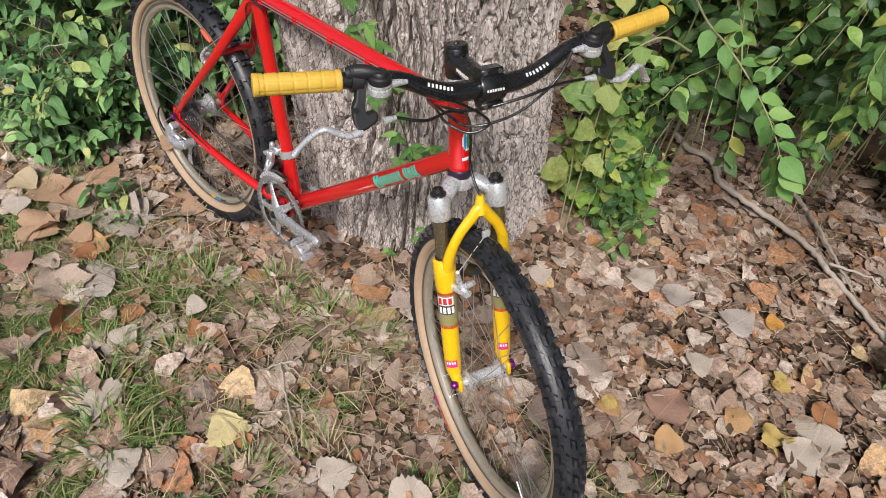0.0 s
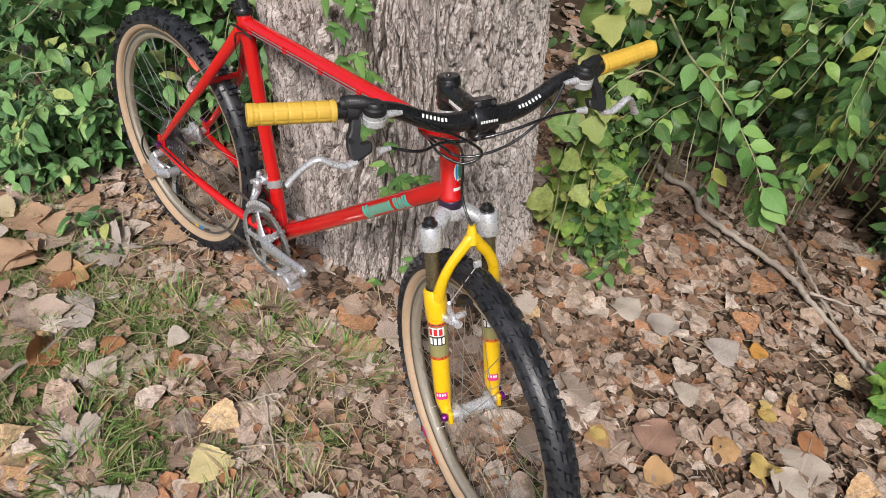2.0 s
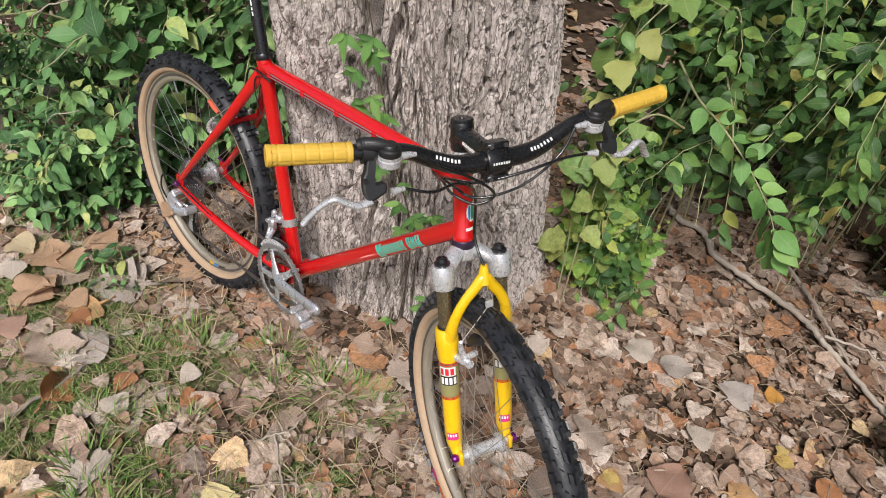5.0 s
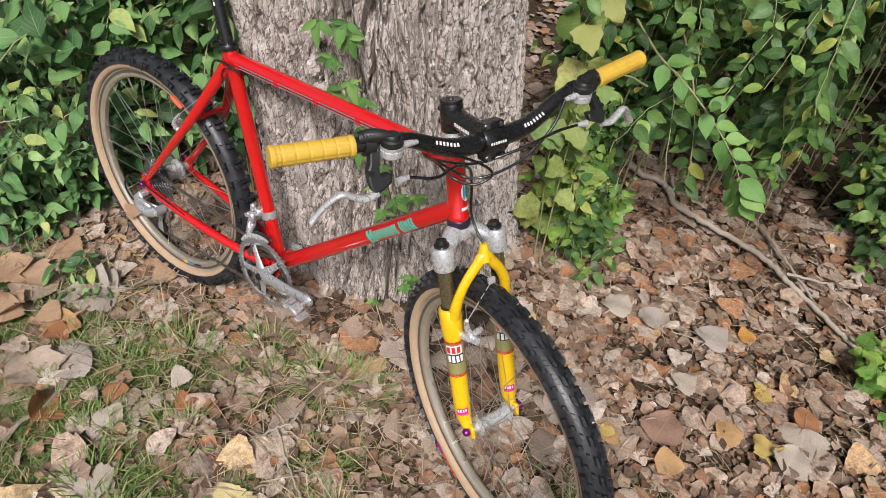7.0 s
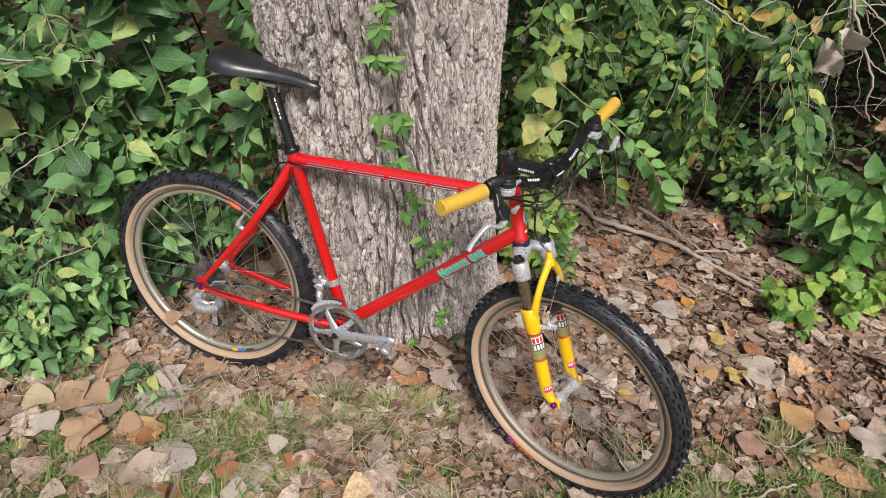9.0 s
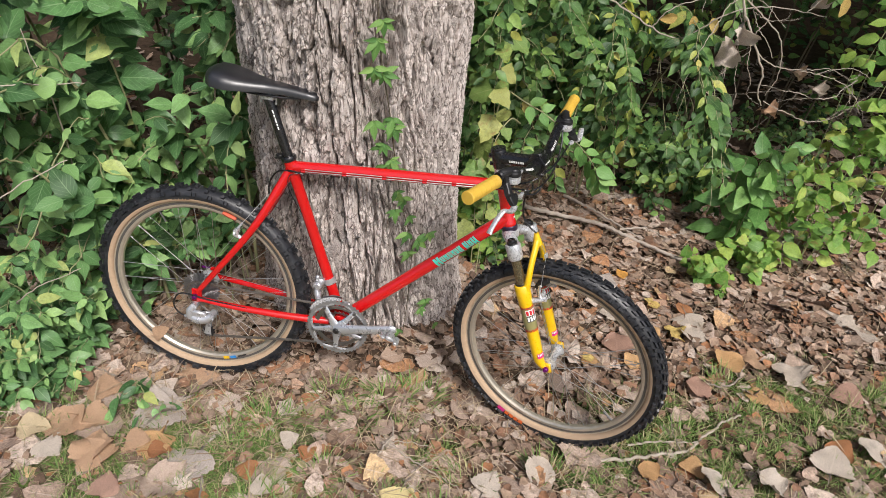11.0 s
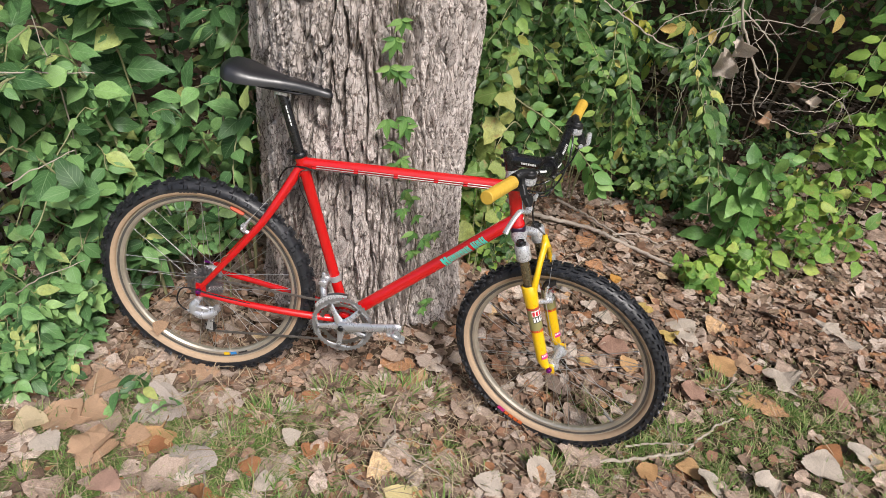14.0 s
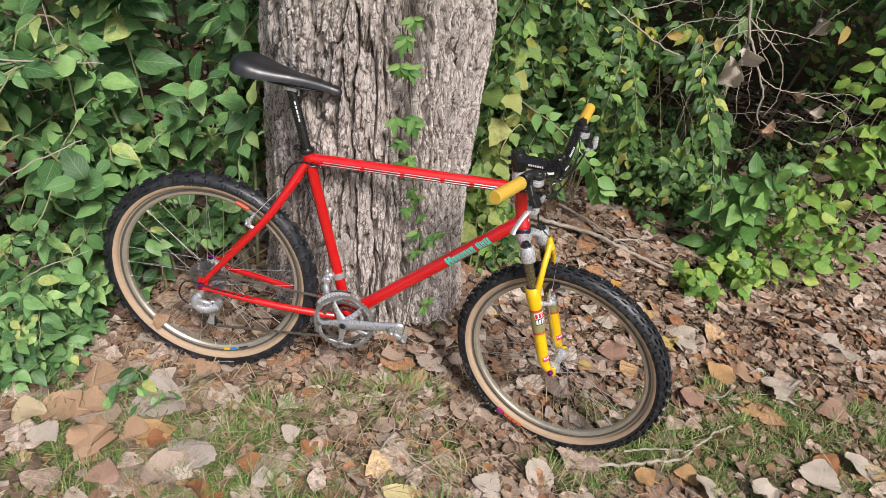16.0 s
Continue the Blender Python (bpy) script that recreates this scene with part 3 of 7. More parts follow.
def tube_part(name, pts, r, material, parent, n=16, label="", squash=1.0, up=None):
    return part(name, Geo().tube(pts, r, n, squash=squash, up=up), material, parent, label)


def bars_on_tube(parent, name, a, b, r, widths, height, angle, material, side=(0, -1, 0), lift=0.0006, slant=0.0):
    """Blocks of print that follow a round tube from a towards b: their widths, one after another, at an angle round the tube."""
    a, b = np.asarray(a, float), np.asarray(b, float)
    d = unit(b - a)
    s = unit(np.asarray(side, float) - d * (np.asarray(side, float) @ d))
    t = np.cross(d, s)
    at, g = 0.0, Geo()
    for w in widths:
        if w > 0:
            n = 6
            v = []
            for i in range(n + 1):
                ph = angle + (i / n - 0.5) * height / r
                o = (r + lift) * (math.cos(ph) * s + math.sin(ph) * t)
                shift = slant * (i / n - 0.5) * height
                v += [a + d * (at + shift) + o, a + d * (at + w + shift) + o]
            g.add(v, [(2 * i, 2 * i + 1, 2 * i + 3, 2 * i + 2) for i in range(n)])
        at += abs(w)
    return part(name, g, material, parent)


# frame tubes
head_a, head_b = HEAD_LOW + STEER * 0.020, HEAD_LOW + STEER * 0.166
top_a, top_b = np.array((0.262, 0, 0.442)), HEAD_LOW + STEER * 0.138
down_b = HEAD_LOW + STEER * 0.042
head_tube = part("head_tube", Geo().lathe([(0.0, 0), (0.0195, 0), (0.0205, 0.002), (0.0205, 0.010), (0.0185, 0.013), (0.0185, 0.132), (0.0205, 0.135), (0.0205, 0.144), (0.0195, 0.146), (0, 0.146)], head_a, STEER, 28), RED, bike, "glossy red head tube")
top_tube = tube_part("top_tube", [top_a, top_b], 0.0160, RED, bike, 24)
down_tube = tube_part("down_tube", [BB, down_b], 0.0185, RED, bike, 24)
seat_tube = tube_part("seat_tube", [BB, SEAT - 0.06 * unit(SEAT - BB), SEAT - 0.055 * unit(SEAT - BB), SEAT], [0.0158, 0.0158, 0.0172, 0.0172], RED, bike, 24)
part("bottom_bracket_shell", Geo().lathe([(0.015, -0.036), (0.0215, -0.036), (0.0225, -0.034), (0.0225, 0.034), (0.0215, 0.036), (0.015, 0.036)], BB, (0, 1, 0), 28), RED, bike)
for s in (-1, 1):
    stay = curve([(0.006, s * 0.066, 0.012), (0.072, s * 0.064, 0.108), (0.135, s * 0.059, 0.200), (0.178, s * 0.050, 0.268), (0.212, s * 0.034, 0.335), (0.240, s * 0.017, 0.395), (0.256, s * 0.009, 0.430)], 6)
    tube_part("seat_stay", stay, [0.0078, 0.0095, 0.0105, 0.012, 0.0135, 0.0135], RED, bike, 16)
    low = curve([(0.008, s * 0.066, -0.010), (0.12, s * 0.065, -0.016), (0.24, s * 0.056, -0.021), (0.34, s * 0.042, -0.025), (0.415, s * 0.028, -0.028)], 6)
    tube_part("chain_stay", low, [0.0078, 0.0095, 0.011, 0.0115, 0.0115], RED, bike, 16)
    g = Geo().box((0.004, s * 0.066, 0.001), (0.030, 0.006, 0.044), b=0.4)
    if s < 0:
        g.box((0.000, s * 0.066, -0.026), (0.014, 0.006, 0.026), b=0.4)
    part("dropout", g, RED, bike)
tube_part("seat_stay_bridge", [(0.178, -0.045, 0.268), (0.178, 0.045, 0.268)], 0.0075, RED, bike, 12)
tube_part("chain_stay_bridge", [(0.36, -0.03, -0.026), (0.36, 0.03, -0.026)], 0.0065, RED, bike, 12)
# teal print on the down tube, a badge on the head tube
dd = unit(down_b - BB)
print_a = BB + dd * 0.366
for k, (w, gap, hgt) in enumerate([(0.022, 0.003, 0.030), (0.012, 0.003, 0.020), (0.013, 0.003, 0.020), (0.011, 0.003, 0.020), (0.010, 0.003, 0.020), (0.011, 0.003, 0.020), (0.012, 0.012, 0.022), (0.014, 0.003, 0.026), (0.013, 0.003, 0.022), (0.016, 0.002, 0.026)]):
    w, gap = w * 0.86, gap * 0.8
    g_at = print_a
    bars_on_tube(down_tube, "lettering_block", g_at, down_b, 0.0185, [w * 0.42, -w * 0.16, w * 0.42], hgt, 0.05, TEAL, slant=0.18)
    bars_on_tube(down_tube, "lettering_block", g_at + dd * w * 0.2, down_b, 0.0185, [w * 0.6], hgt * 0.25, 0.05 + (0.25 if k % 2 else -0.2), TEAL)
    print_a = print_a + dd * (w + gap)
hd = STEER
for k, (at, high) in enumerate(((0.040, 0.012), (0.044, 0.019), (0.049, 0.023), (0.055, 0.024), (0.061, 0.023), (0.066, 0.019), (0.070, 0.012))):
    bars_on_tube(head_tube, "badge", head_a + hd * at, head_b, 0.0186, [0.0062], high, 0.0, WHITE, side=(1, 0.12, 0.3))
    if 0 < k < 6:
        bars_on_tube(head_tube, "badge", head_a + hd * at, head_b, 0.0190, [0.0060], high * 0.55, 0.14, GREEN, side=(1, 0.12, 0.3))
        bars_on_tube(head_tube, "badge", head_a + hd * at, head_b, 0.0190, [0.0060], high * 0.18, -0.36, BLUE, side=(1, 0.12, 0.3))
bars_on_tube(head_tube, "lettering", head_a + hd * 0.022, head_b, 0.0186, [0.006], 0.022, -0.1, WHITE, side=(1, 0.12, 0.3))
# cables along the top tube with their stops
tdir = unit(top_b - top_a)
for off, zo in ((-0.0180, 0.0005), (-0.0168, -0.0065)):
    tube_part("cable", [top_a + tdir * 0.03 + (0, off, zo), top_b - tdir * 0.06 + (0, off, zo)], 0.0013, SPOKE, top_tube, 6)
for at in (0.035, 0.15, 0.26, 0.37, 0.45):
    g = Geo()
    for off, zo in ((-0.0172, 0.0005), (-0.0160, -0.0065)):
        g.tube([top_a + tdir * (at - 0.006) + (0, off, zo), top_a + tdir * (at + 0.006) + (0, off, zo)], 0.0033, 8)
    part("cable_stop", g, RED, top_tube)

# seat collar, post and saddle
sdir = unit(SEAT - BB)
g = Geo().lathe([(0.0150, 0.006), (0.0150, -0.006), (0.0205, -0.006), (0.0215, -0.004), (0.0215, 0.005), (0.0200, 0.007)], SEAT, sdir, 28, closed=True)
g.box(SEAT + (-0.026, 0, 0.002), (0.018, 0.016, 0.012))
g.tube([SEAT + (-0.030, -0.018, 0.002), SEAT + (-0.030, 0.018, 0.002)], 0.003, 8)
part("seat_collar", g, BLACK, bike, "black seat clamp collar")
post_top = SEAT + sdir * 0.168
post = tube_part("seatpost", [SEAT - sdir * 0.02, post_top], 0.0136, BLACK, bike, 20, "black seatpost")
bars_on_tube(post, "lettering_bar", SEAT + sdir * 0.085, post_top, 0.0136, [0.008, -0.003, 0.006, -0.003, 0.012, -0.003, 0.007, -0.003, 0.010], 0.0034, 0.35, WHITE)
g = Geo().box(post_top + (0.0, 0, 0.006), (0.036, 0.030, 0.014), b=0.5)
g.box(post_top + (0.0, 0, 0.017), (0.046, 0.030, 0.006), b=0.5)
g.tube([post_top + (0.02, 0, 0.022), post_top + (0.02, 0, -0.012)], 0.003, 8).tube([post_top + (-0.02, 0, 0.022), post_top + (-0.02, 0, -0.012)], 0.003, 8)
part("saddle_clamp", g, ALLOY, post, "bright metal saddle clamp")


def make_saddle():
    st = [(0.034, 0.026, 0.674, 0.020), (0.040, 0.050, 0.683, 0.034), (0.058, 0.066, 0.6895, 0.043), (0.088, 0.070, 0.6870, 0.042), (0.122, 0.063, 0.6800, 0.035), (0.157, 0.047, 0.6735, 0.029), (0.192, 0.032, 0.6695, 0.025), (0.232, 0.0250, 0.667, 0.023), (0.272, 0.0220, 0.6635, 0.021), (0.302, 0.0195, 0.659, 0.018), (0.319, 0.014, 0.654, 0.015), (0.325, 0.006, 0.649, 0.009)]
    xs = np.array([s[0] for s in st])
    fine = np.linspace(0, 1, 40)
    xx = np.interp(fine, np.linspace(0, 1, len(st)), xs)
    n, v, f = 18, [], []
    for x in xx:
        hw, zt, dp = (np.interp(x, xs, [s[k] for s in st]) for k in (1, 2, 3))
        for j in range(n):
            a = math.pi * j / (n - 1)
            c, s = math.cos(a), math.sin(a)
            y = hw * math.copysign(abs(c) ** 0.75, c)
            z = zt - dp + dp * (s**0.62)
            v.append((x, y, z))
    m = len(xx)
    for i in range(m - 1):
        f += [(i * n + j, i * n + j + 1, (i + 1) * n + j + 1, (i + 1) * n + j) for j in range(n - 1)]
        f.append((i * n, (i + 1) * n, (i + 1) * n + n - 1, i * n + n - 1))
    f += [tuple(range(n)), tuple((m - 1) * n + j for j in range(n))[::-1]]
    saddle = part("saddle", Geo().add(v, f), LEATHER, bike, "smooth black leather saddle", 60)
    for s in (-1, 1):
        tube_part("saddle_rail", curve([(0.298, s * 0.008, 0.643), (0.253, s * 0.015, 0.637), (0.213, s * 0.019, 0.635), (0.148, s * 0.020, 0.635), (0.108, s * 0.024, 0.640), (0.073, s * 0.034, 0.650)], 5), 0.0035, PLASTIC, saddle, 8)


make_saddle()


# ---- wheels ----
def toothed(g, c, teeth, r_root, r_tip, r_in, y0, y1, ax=(0, 1, 0)):
    """A toothed ring between y0 and y1 along the axle."""
    ax = unit(ax)
    e = unit(np.cross(ax, (0, 0, 1)))
    q = np.cross(ax, e)
    n = teeth * 4
    v, f = [], []
    for i in range(n):
        a = i * 2 * math.pi / n
        d = math.cos(a) * e + math.sin(a) * q
        r = r_tip if i % 4 in (1, 2) else r_root
        v += [c + r_in * d + y0 * ax, c + r * d + y0 * ax, c + r * d + y1 * ax, c + r_in * d + y1 * ax]
    for i in range(n):
        k = (i + 1) % n
        f += [(4 * i + j, 4 * k + j, 4 * k + (j + 1) % 4, 4 * i + (j + 1) % 4) for j in range(4)]
    g.add(v, f)


def knob(g, ang, across, length, width, height, skew, rc=0.3015, rm=0.0250):
    """A tread block on the casing: at the angle round the wheel and the angle across the tread."""
    half = []
    for sx in (-1, 1):
        for sy in (-1, 1):
            for top in (0, 1):
                da = (sx * length / 2 + skew * sy * width / 2) / (rc + rm)
                db = sy * width / 2 / rm * (0.82 if top else 1.0)
                da *= 0.85 if top else 1.0
                r = rm + (height if top else -0.003)
                rr = rc + r * math.cos(across + db)
                half.append((rr * math.cos(ang + da), r * math.sin(across + db), rr * math.sin(ang + da)))
    g.add(half, [(1, 5, 7, 3), (0, 1, 3, 2), (4, 6, 7, 5), (0, 4, 5, 1), (2, 3, 7, 6)])


def make_wheel(name, rear):
    """The rim is the part; tyre, sidewalls, hub, spokes and prints belong to it. Made round the y axis at the origin."""
    rng = random.Random(5 + rear)
    rim = part(name, Geo().lathe([(0.2595, 0.0), (0.2605, 0.006), (0.2655, 0.0105), (0.2845, 0.0115), (0.2845, 0.0095), (0.276, 0.008), (0.276, -0.008), (0.2845, -0.0095), (0.2845, -0.0115), (0.2655, -0.0105), (0.2605, -0.006)], (0, 0, 0), (0, 1, 0), 96, closed=True), RIM, bike, "alloy spoked wheel with tan sidewall tyre")
    for s in (-1, 1):
        part("brake_track", Geo().lathe([(0.2725, s * 0.0113), (0.2795, s * 0.01165)], n=96), BRAKE_TRACK, rim)
    rc, rm = 0.3015, 0.0250
    prof = [(rc + (rm - 0.0012) * math.cos(a), (rm - 0.0006) * math.sin(a)) for a in np.radians(np.linspace(-103, 103, 19))]
    tread = Geo().lathe(prof, n=120)
    count = 84 if rear else 116
    for i in range(count):
        a = (i + 0.5 * (i % 2)) * 2 * math.pi / count
        j = rng.uniform(-0.02, 0.02)
        if rear:
            if i % 2:
                knob(tread, a, radians(13), 0.0095, 0.0085, 0.0078, 0.1 + j)
                knob(tread, a, radians(-13), 0.0095, 0.0085, 0.0078, -0.1 + j)
            else:
                knob(tread, a, 0, 0.0085, 0.014, 0.0076, j)
                knob(tread, a + 0.01, radians(37), 0.0105, 0.0080, 0.0078, 0.2)
                knob(tread, a + 0.01, radians(-37), 0.0105, 0.0080, 0.0078, -0.2)
            for s in (-1, 1):
                knob(tread, a, s * radians(66), 0.0095 if i % 2 else 0.0125, 0.010, 0.0078, 0)
        else:
            for s in (-1, 1):
                knob(tread, a, s * radians(9), 0.0098, 0.0056, 0.0062, 0.9 * s)
                knob(tread, a + 0.028, s * radians(31), 0.0098, 0.0056, 0.0060, 0.8 * s)
                if i % 2:
                    knob(tread, a, s * radians(48), 0.0095, 0.0056, 0.0058, 0.5 * s)
                knob(tread, a + 0.02, s * radians(70), 0.0085 if i % 2 else 0.0108, 0.0100, 0.0068, 0.15 * s)
    part("tyre", tread, RUBBER, rim, "black knobbly tyre tread" if rear else "black arrow-patterned tyre tread", 30)
    for s in (-1, 1):
        wall = [(rc + rm * math.cos(a), s * rm * math.sin(a)) for a in np.radians(np.linspace(102, 134, 6))]
        wall[-1] = (0.2842, s * 0.0152)
        part("sidewall", Geo().lathe(wall + [(0.2838, s * 0.0110)], n=96), TAN, rim, "tan tyre sidewall")
    # hub
    if rear:
        prof = [(0.005, -0.066), (0.009, -0.066), (0.009, -0.022), (0.030, -0.0215), (0.030, -0.0185), (0.021, -0.016), (0.0195, 0.0), (0.021, 0.030), (0.030, 0.0325), (0.030, 0.0355), (0.016, 0.037), (0.011, 0.044), (0.009, 0.064), (0.005, 0.064)]
        flange, fr = (-0.020, 0.034), 0.027
    else:
        prof = [(0.005, -0.051), (0.0085, -0.051), (0.010, -0.040), (0.021, -0.0375), (0.021, -0.0345), (0.0135, -0.031), (0.0125, 0.0), (0.0135, 0.031), (0.021, 0.0345), (0.021, 0.0375), (0.010, 0.040), (0.0085, 0.051), (0.005, 0.051)]
        flange, fr = (-0.036, 0.036), 0.0185
    part("hub", Geo().lathe(prof, n=28), ALLOY, rim, "silver hub")
    # spokes, crossed three times
    for s, y in zip((-1, 1), flange):
        for way in (-1, 1):
            base = (fr * math.cos(way * 1.15), y + way * 0.0015, fr * math.sin(way * 1.15))
            end = (0.262 * math.cos(-way * 0.10), s * 0.001, 0.262 * math.sin(-way * 0.10))
            g = Geo().tube([base, end], 0.00085, 6)
            e = np.array(end)
            g.tube([e - unit(e) * 0.011, e], 0.0016, 6)
            me = mesh_of("spoke", g, SPOKE)
            for i in range(8):
                ob = new("spoke", me)
                ob.parent = rim
                ob.rotation_euler = (0, (i + 0.25 * (s > 0) + 0.5 * (way > 0)) * math.pi / 4, 0)
    # valve
    va = 2.1 if rear else -0.9
    d = np.array((math.cos(va), 0, math.sin(va)))
    part("valve", Geo().tube([d * 0.262, d * 0.225], 0.0028, 8), STEEL, rim)
    return rim


def wheel_print(rim, items, r, y, turn):
    """Blocks of print on a sidewall or rim: (angle, angular width, height, material)."""
    for a0, w, hgt, material in items:
        g = Geo()
        n = max(2, int(w / 0.02))
        v = []
        for i in range(n + 1):
            a = turn + a0 + w * i / n
            v += [(q * math.cos(a), yy, q * math.sin(a)) for q, yy in ((r - hgt / 2, y[0]), (r + hgt / 2, y[1]))]
        g.add(v, [(2 * i, 2 * i + 2, 2 * i + 3, 2 * i + 1) for i in range(n)])
        part("lettering_bar", g, material, rim)


rear_wheel = make_wheel("rear_wheel", True)
front_wheel = make_wheel("front_wheel", False)
AXLE_F = (0.083, 0.0, -0.4125)
front_wheel.matrix_basis = Matrix([[*FORK[i, :3], in_fork(AXLE_F)[i]] for i in range(3)] + [[0, 0, 0, 1]])
# prints: black bars on the rear tyre, coloured bars low on both wheels
wheel_print(rear_wheel, [(0.00, 0.035, 0.008, INK), (0.045, 0.02, 0.008, INK), (0.075, 0.03, 0.008, INK), (0.115, 0.025, 0.008, INK), (0.15, 0.03, 0.008, INK), (0.22, 0.10, 0.004, INK)], 0.2985, (-0.0255, -0.0258), 1.66)
wheel_print(rear_wheel, [(0.0, 0.075, 0.010, BLUE), (-0.085, 0.07, 0.010, YELLOW), (0.10, 0.12, 0.005, INK)], 0.2690, (-0.0125, -0.0125), -1.26)
wheel_print(front_wheel, [(-0.17, 0.085, 0.015, MAGENTA), (-0.075, 0.045, 0.014, ORANGE), (-0.02, 0.05, 0.014, ORANGE), (0.04, 0.045, 0.014, ORANGE), (0.095, 0.05, 0.014, ORANGE)], 0.2975, (-0.0256, -0.0256), -2.15)


def skewer(parent_m, half):
    def at(p):
        return parent_m[:3, :3] @ np.asarray(p, float) + parent_m[:3, 3]
    ax = parent_m[:3, 1]
    g = Geo().lathe([(0.0, -half - 0.012), (0.006, -half - 0.012), (0.0085, -half - 0.008), (0.0085, -half - 0.002), (0.0075, -half)], at((0, 0, 0)), ax, 14)
    part("skewer_nut", g, PURPLE, bike, "purple quick-release nut")
    g = Geo().lathe([(0.0075, half), (0.009, half + 0.004), (0.009, half + 0.012), (0.0, half + 0.013)], at((0, 0, 0)), ax, 14)
    g.tube([at((0, half + 0.008, 0)), at((-0.02, half + 0.014, 0.006)), at((-0.045, half + 0.012, 0.008))], 0.0036, 8)
    part("quick_release", g, PURPLE, bike, "purple quick-release lever")


skewer(np.eye(4), 0.069)
FA = FORK.copy()
FA[:3, 3] = in_fork(AXLE_F)
skewer(FA, 0.060)

# cassette
g = Geo()
for k, teeth in enumerate((28, 24, 21, 18, 16, 14, 12, 11)):
    r = teeth * 0.0127 / (2 * math.pi)
    toothed(g, np.zeros(3), teeth, r - 0.003, r + 0.003, 0.014, -0.0265 - 0.0046 * k, -0.0285 - 0.0046 * k)
g.lathe([(0.008, -0.061), (0.017, -0.061), (0.018, -0.025), (0.008, -0.025)], n=20)
part("cassette", g, STEEL, rear_wheel, "dark steel sprocket cassette", 25)

# cranks and chainrings
RING = surface("worn_ring_alloy", (0.33, 0.33, 0.33), (0.26, 0.26, 0.26), 0.38, metal=0.6, scale=90, grime=0.35)
for name, teeth, r, wide, y, material in (("large_chainring", 46, 0.0930, 0.0125, -0.0525, RING), ("middle_chainring", 36, 0.0730, 0.0130, -0.0450, STEEL), ("small_chainring", 22, 0.0450, 0.0070, -0.0375, STEEL)):
    g = Geo()
    toothed(g, BB, teeth, r - 0.0022, r + 0.0016, r - wide, y - 0.0012, y + 0.0012)
    part(name, g, material, bike, "worn silver toothed chainring", 25)
CR = radians(16)
cdir = np.array((math.cos(CR), 0, math.sin(CR)))
g = Geo()
for k in range(5):
    a = CR + math.pi / 5 + k * 2 * math.pi / 5
    d = np.array((math.cos(a), 0, math.sin(a)))
    g.tube([BB + (0, -0.060, 0) + d * 0.012, BB + (0, -0.056, 0) + d * 0.045, BB + (0, -0.0525, 0) + d * 0.076], [0.0150, 0.0085, 0.0075], 10, squash=0.45, up=(0, 1, 0))
    e = np.array((-d[2], 0, d[0]))
    # the ring's inner lobes on both sides of each arm
    g.tube(curve([BB + d * 0.0765 + e * 0.006 + (0, -0.0525, 0), BB + d * 0.0775 + e * 0.022 + (0, -0.0525, 0), BB + d * 0.0735 + e * 0.040 + (0, -0.0525, 0)], 4), [0.0030, 0.0045, 0.0030], 8, squash=0.4, up=(0, 1, 0))
    g.tube(curve([BB + d * 0.0765 - e * 0.006 + (0, -0.0525, 0), BB + d * 0.0775 - e * 0.022 + (0, -0.0525, 0), BB + d * 0.0735 - e * 0.040 + (0, -0.0525, 0)], 4), [0.0030, 0.0045, 0.0030], 8, squash=0.4, up=(0, 1, 0))
    part("chainring_bolt", Geo().lathe([(0, -0.0605), (0.0030, -0.0605), (0.0034, -0.0590), (0.0052, -0.0588), (0.0052, -0.0530)], BB + d * 0.0765, (0, 1, 0), 12), STEEL, bike)
    g.tube([BB + d * 0.0765 + (0, -0.056, 0), BB + d * 0.0765 + (0, -0.040, 0)], 0.0048, 10)
part("crank_spider", g, CRANK, bike)
for s in (-1, 1):
    d = cdir * -s
    pts = [BB + (0, s * 0.062, 0) - d * 0.012, BB + (0, s * 0.064, 0), BB + (0, s * 0.067, 0) + d * 0.03, BB + (0, s * 0.076, 0) + d * 0.11, BB + (0, s * 0.081, 0) + d * 0.165, BB + (0, s * 0.081, 0) + d * 0.178, BB + (0, s * 0.081, 0) + d * 0.186]
    arm = part("crank_arm", Geo().tube(pts, [0.012, 0.0185, 0.0160, 0.0140, 0.0150, 0.0145, 0.008], 14, squash=0.55, up=(0, 1, 0)), CRANK, bike, "polished alloy crank arm", 50)
    part("crank_bolt", Geo().lathe([(0, s * 0.0775), (0.0065, s * 0.0775), (0.008, s * 0.076), (0.0095, s * 0.0755), (0.0095, s * 0.068)], BB, (0, 1, 0), 16), BLACK, arm)
    # clipless pedal hangs from the arm's end
    pc = BB + d * 0.175 + np.array((0, s * 0.081, 0))
    g = Geo().tube([pc, pc + (0, s * 0.012, 0)], 0.0055, 10)
    g.tube([pc, pc + (0, s * 0.050, 0)], 0.006, 8)
    pm = axes((0.92, 0, -0.38), (0, 1, 0))
    g.box(pc + (0, s * 0.036, 0), (0.026, 0.030, 0.014), pm, 0.5)
    for e in (-1, 1):
        g.box(pc + np.array((0, s * 0.040, 0)) + pm[:, 0] * e * 0.020, (0.012, 0.034, 0.007), pm, 0.5)
        g.tube([pc + np.array((0, s * 0.024, 0)) + pm[:, 0] * e * 0.027, pc + np.array((0, s * 0.052, 0)) + pm[:, 0] * e * 0.027], 0.0025, 8)
    part("pedal", g, CRANK, bike, "small silver clipless pedal")
part("chainring_bolts", Geo().box(BB + np.array((0.0, -0.047, 0.03)), (0.012, 0.004, 0.012)), RED, bike)

# chain: over the middle ring and a small cog, back through the derailleur
PUL_A, PUL_B = np.array((0.022, -0.047, -0.082)), np.array((0.028, -0.047, -0.138))


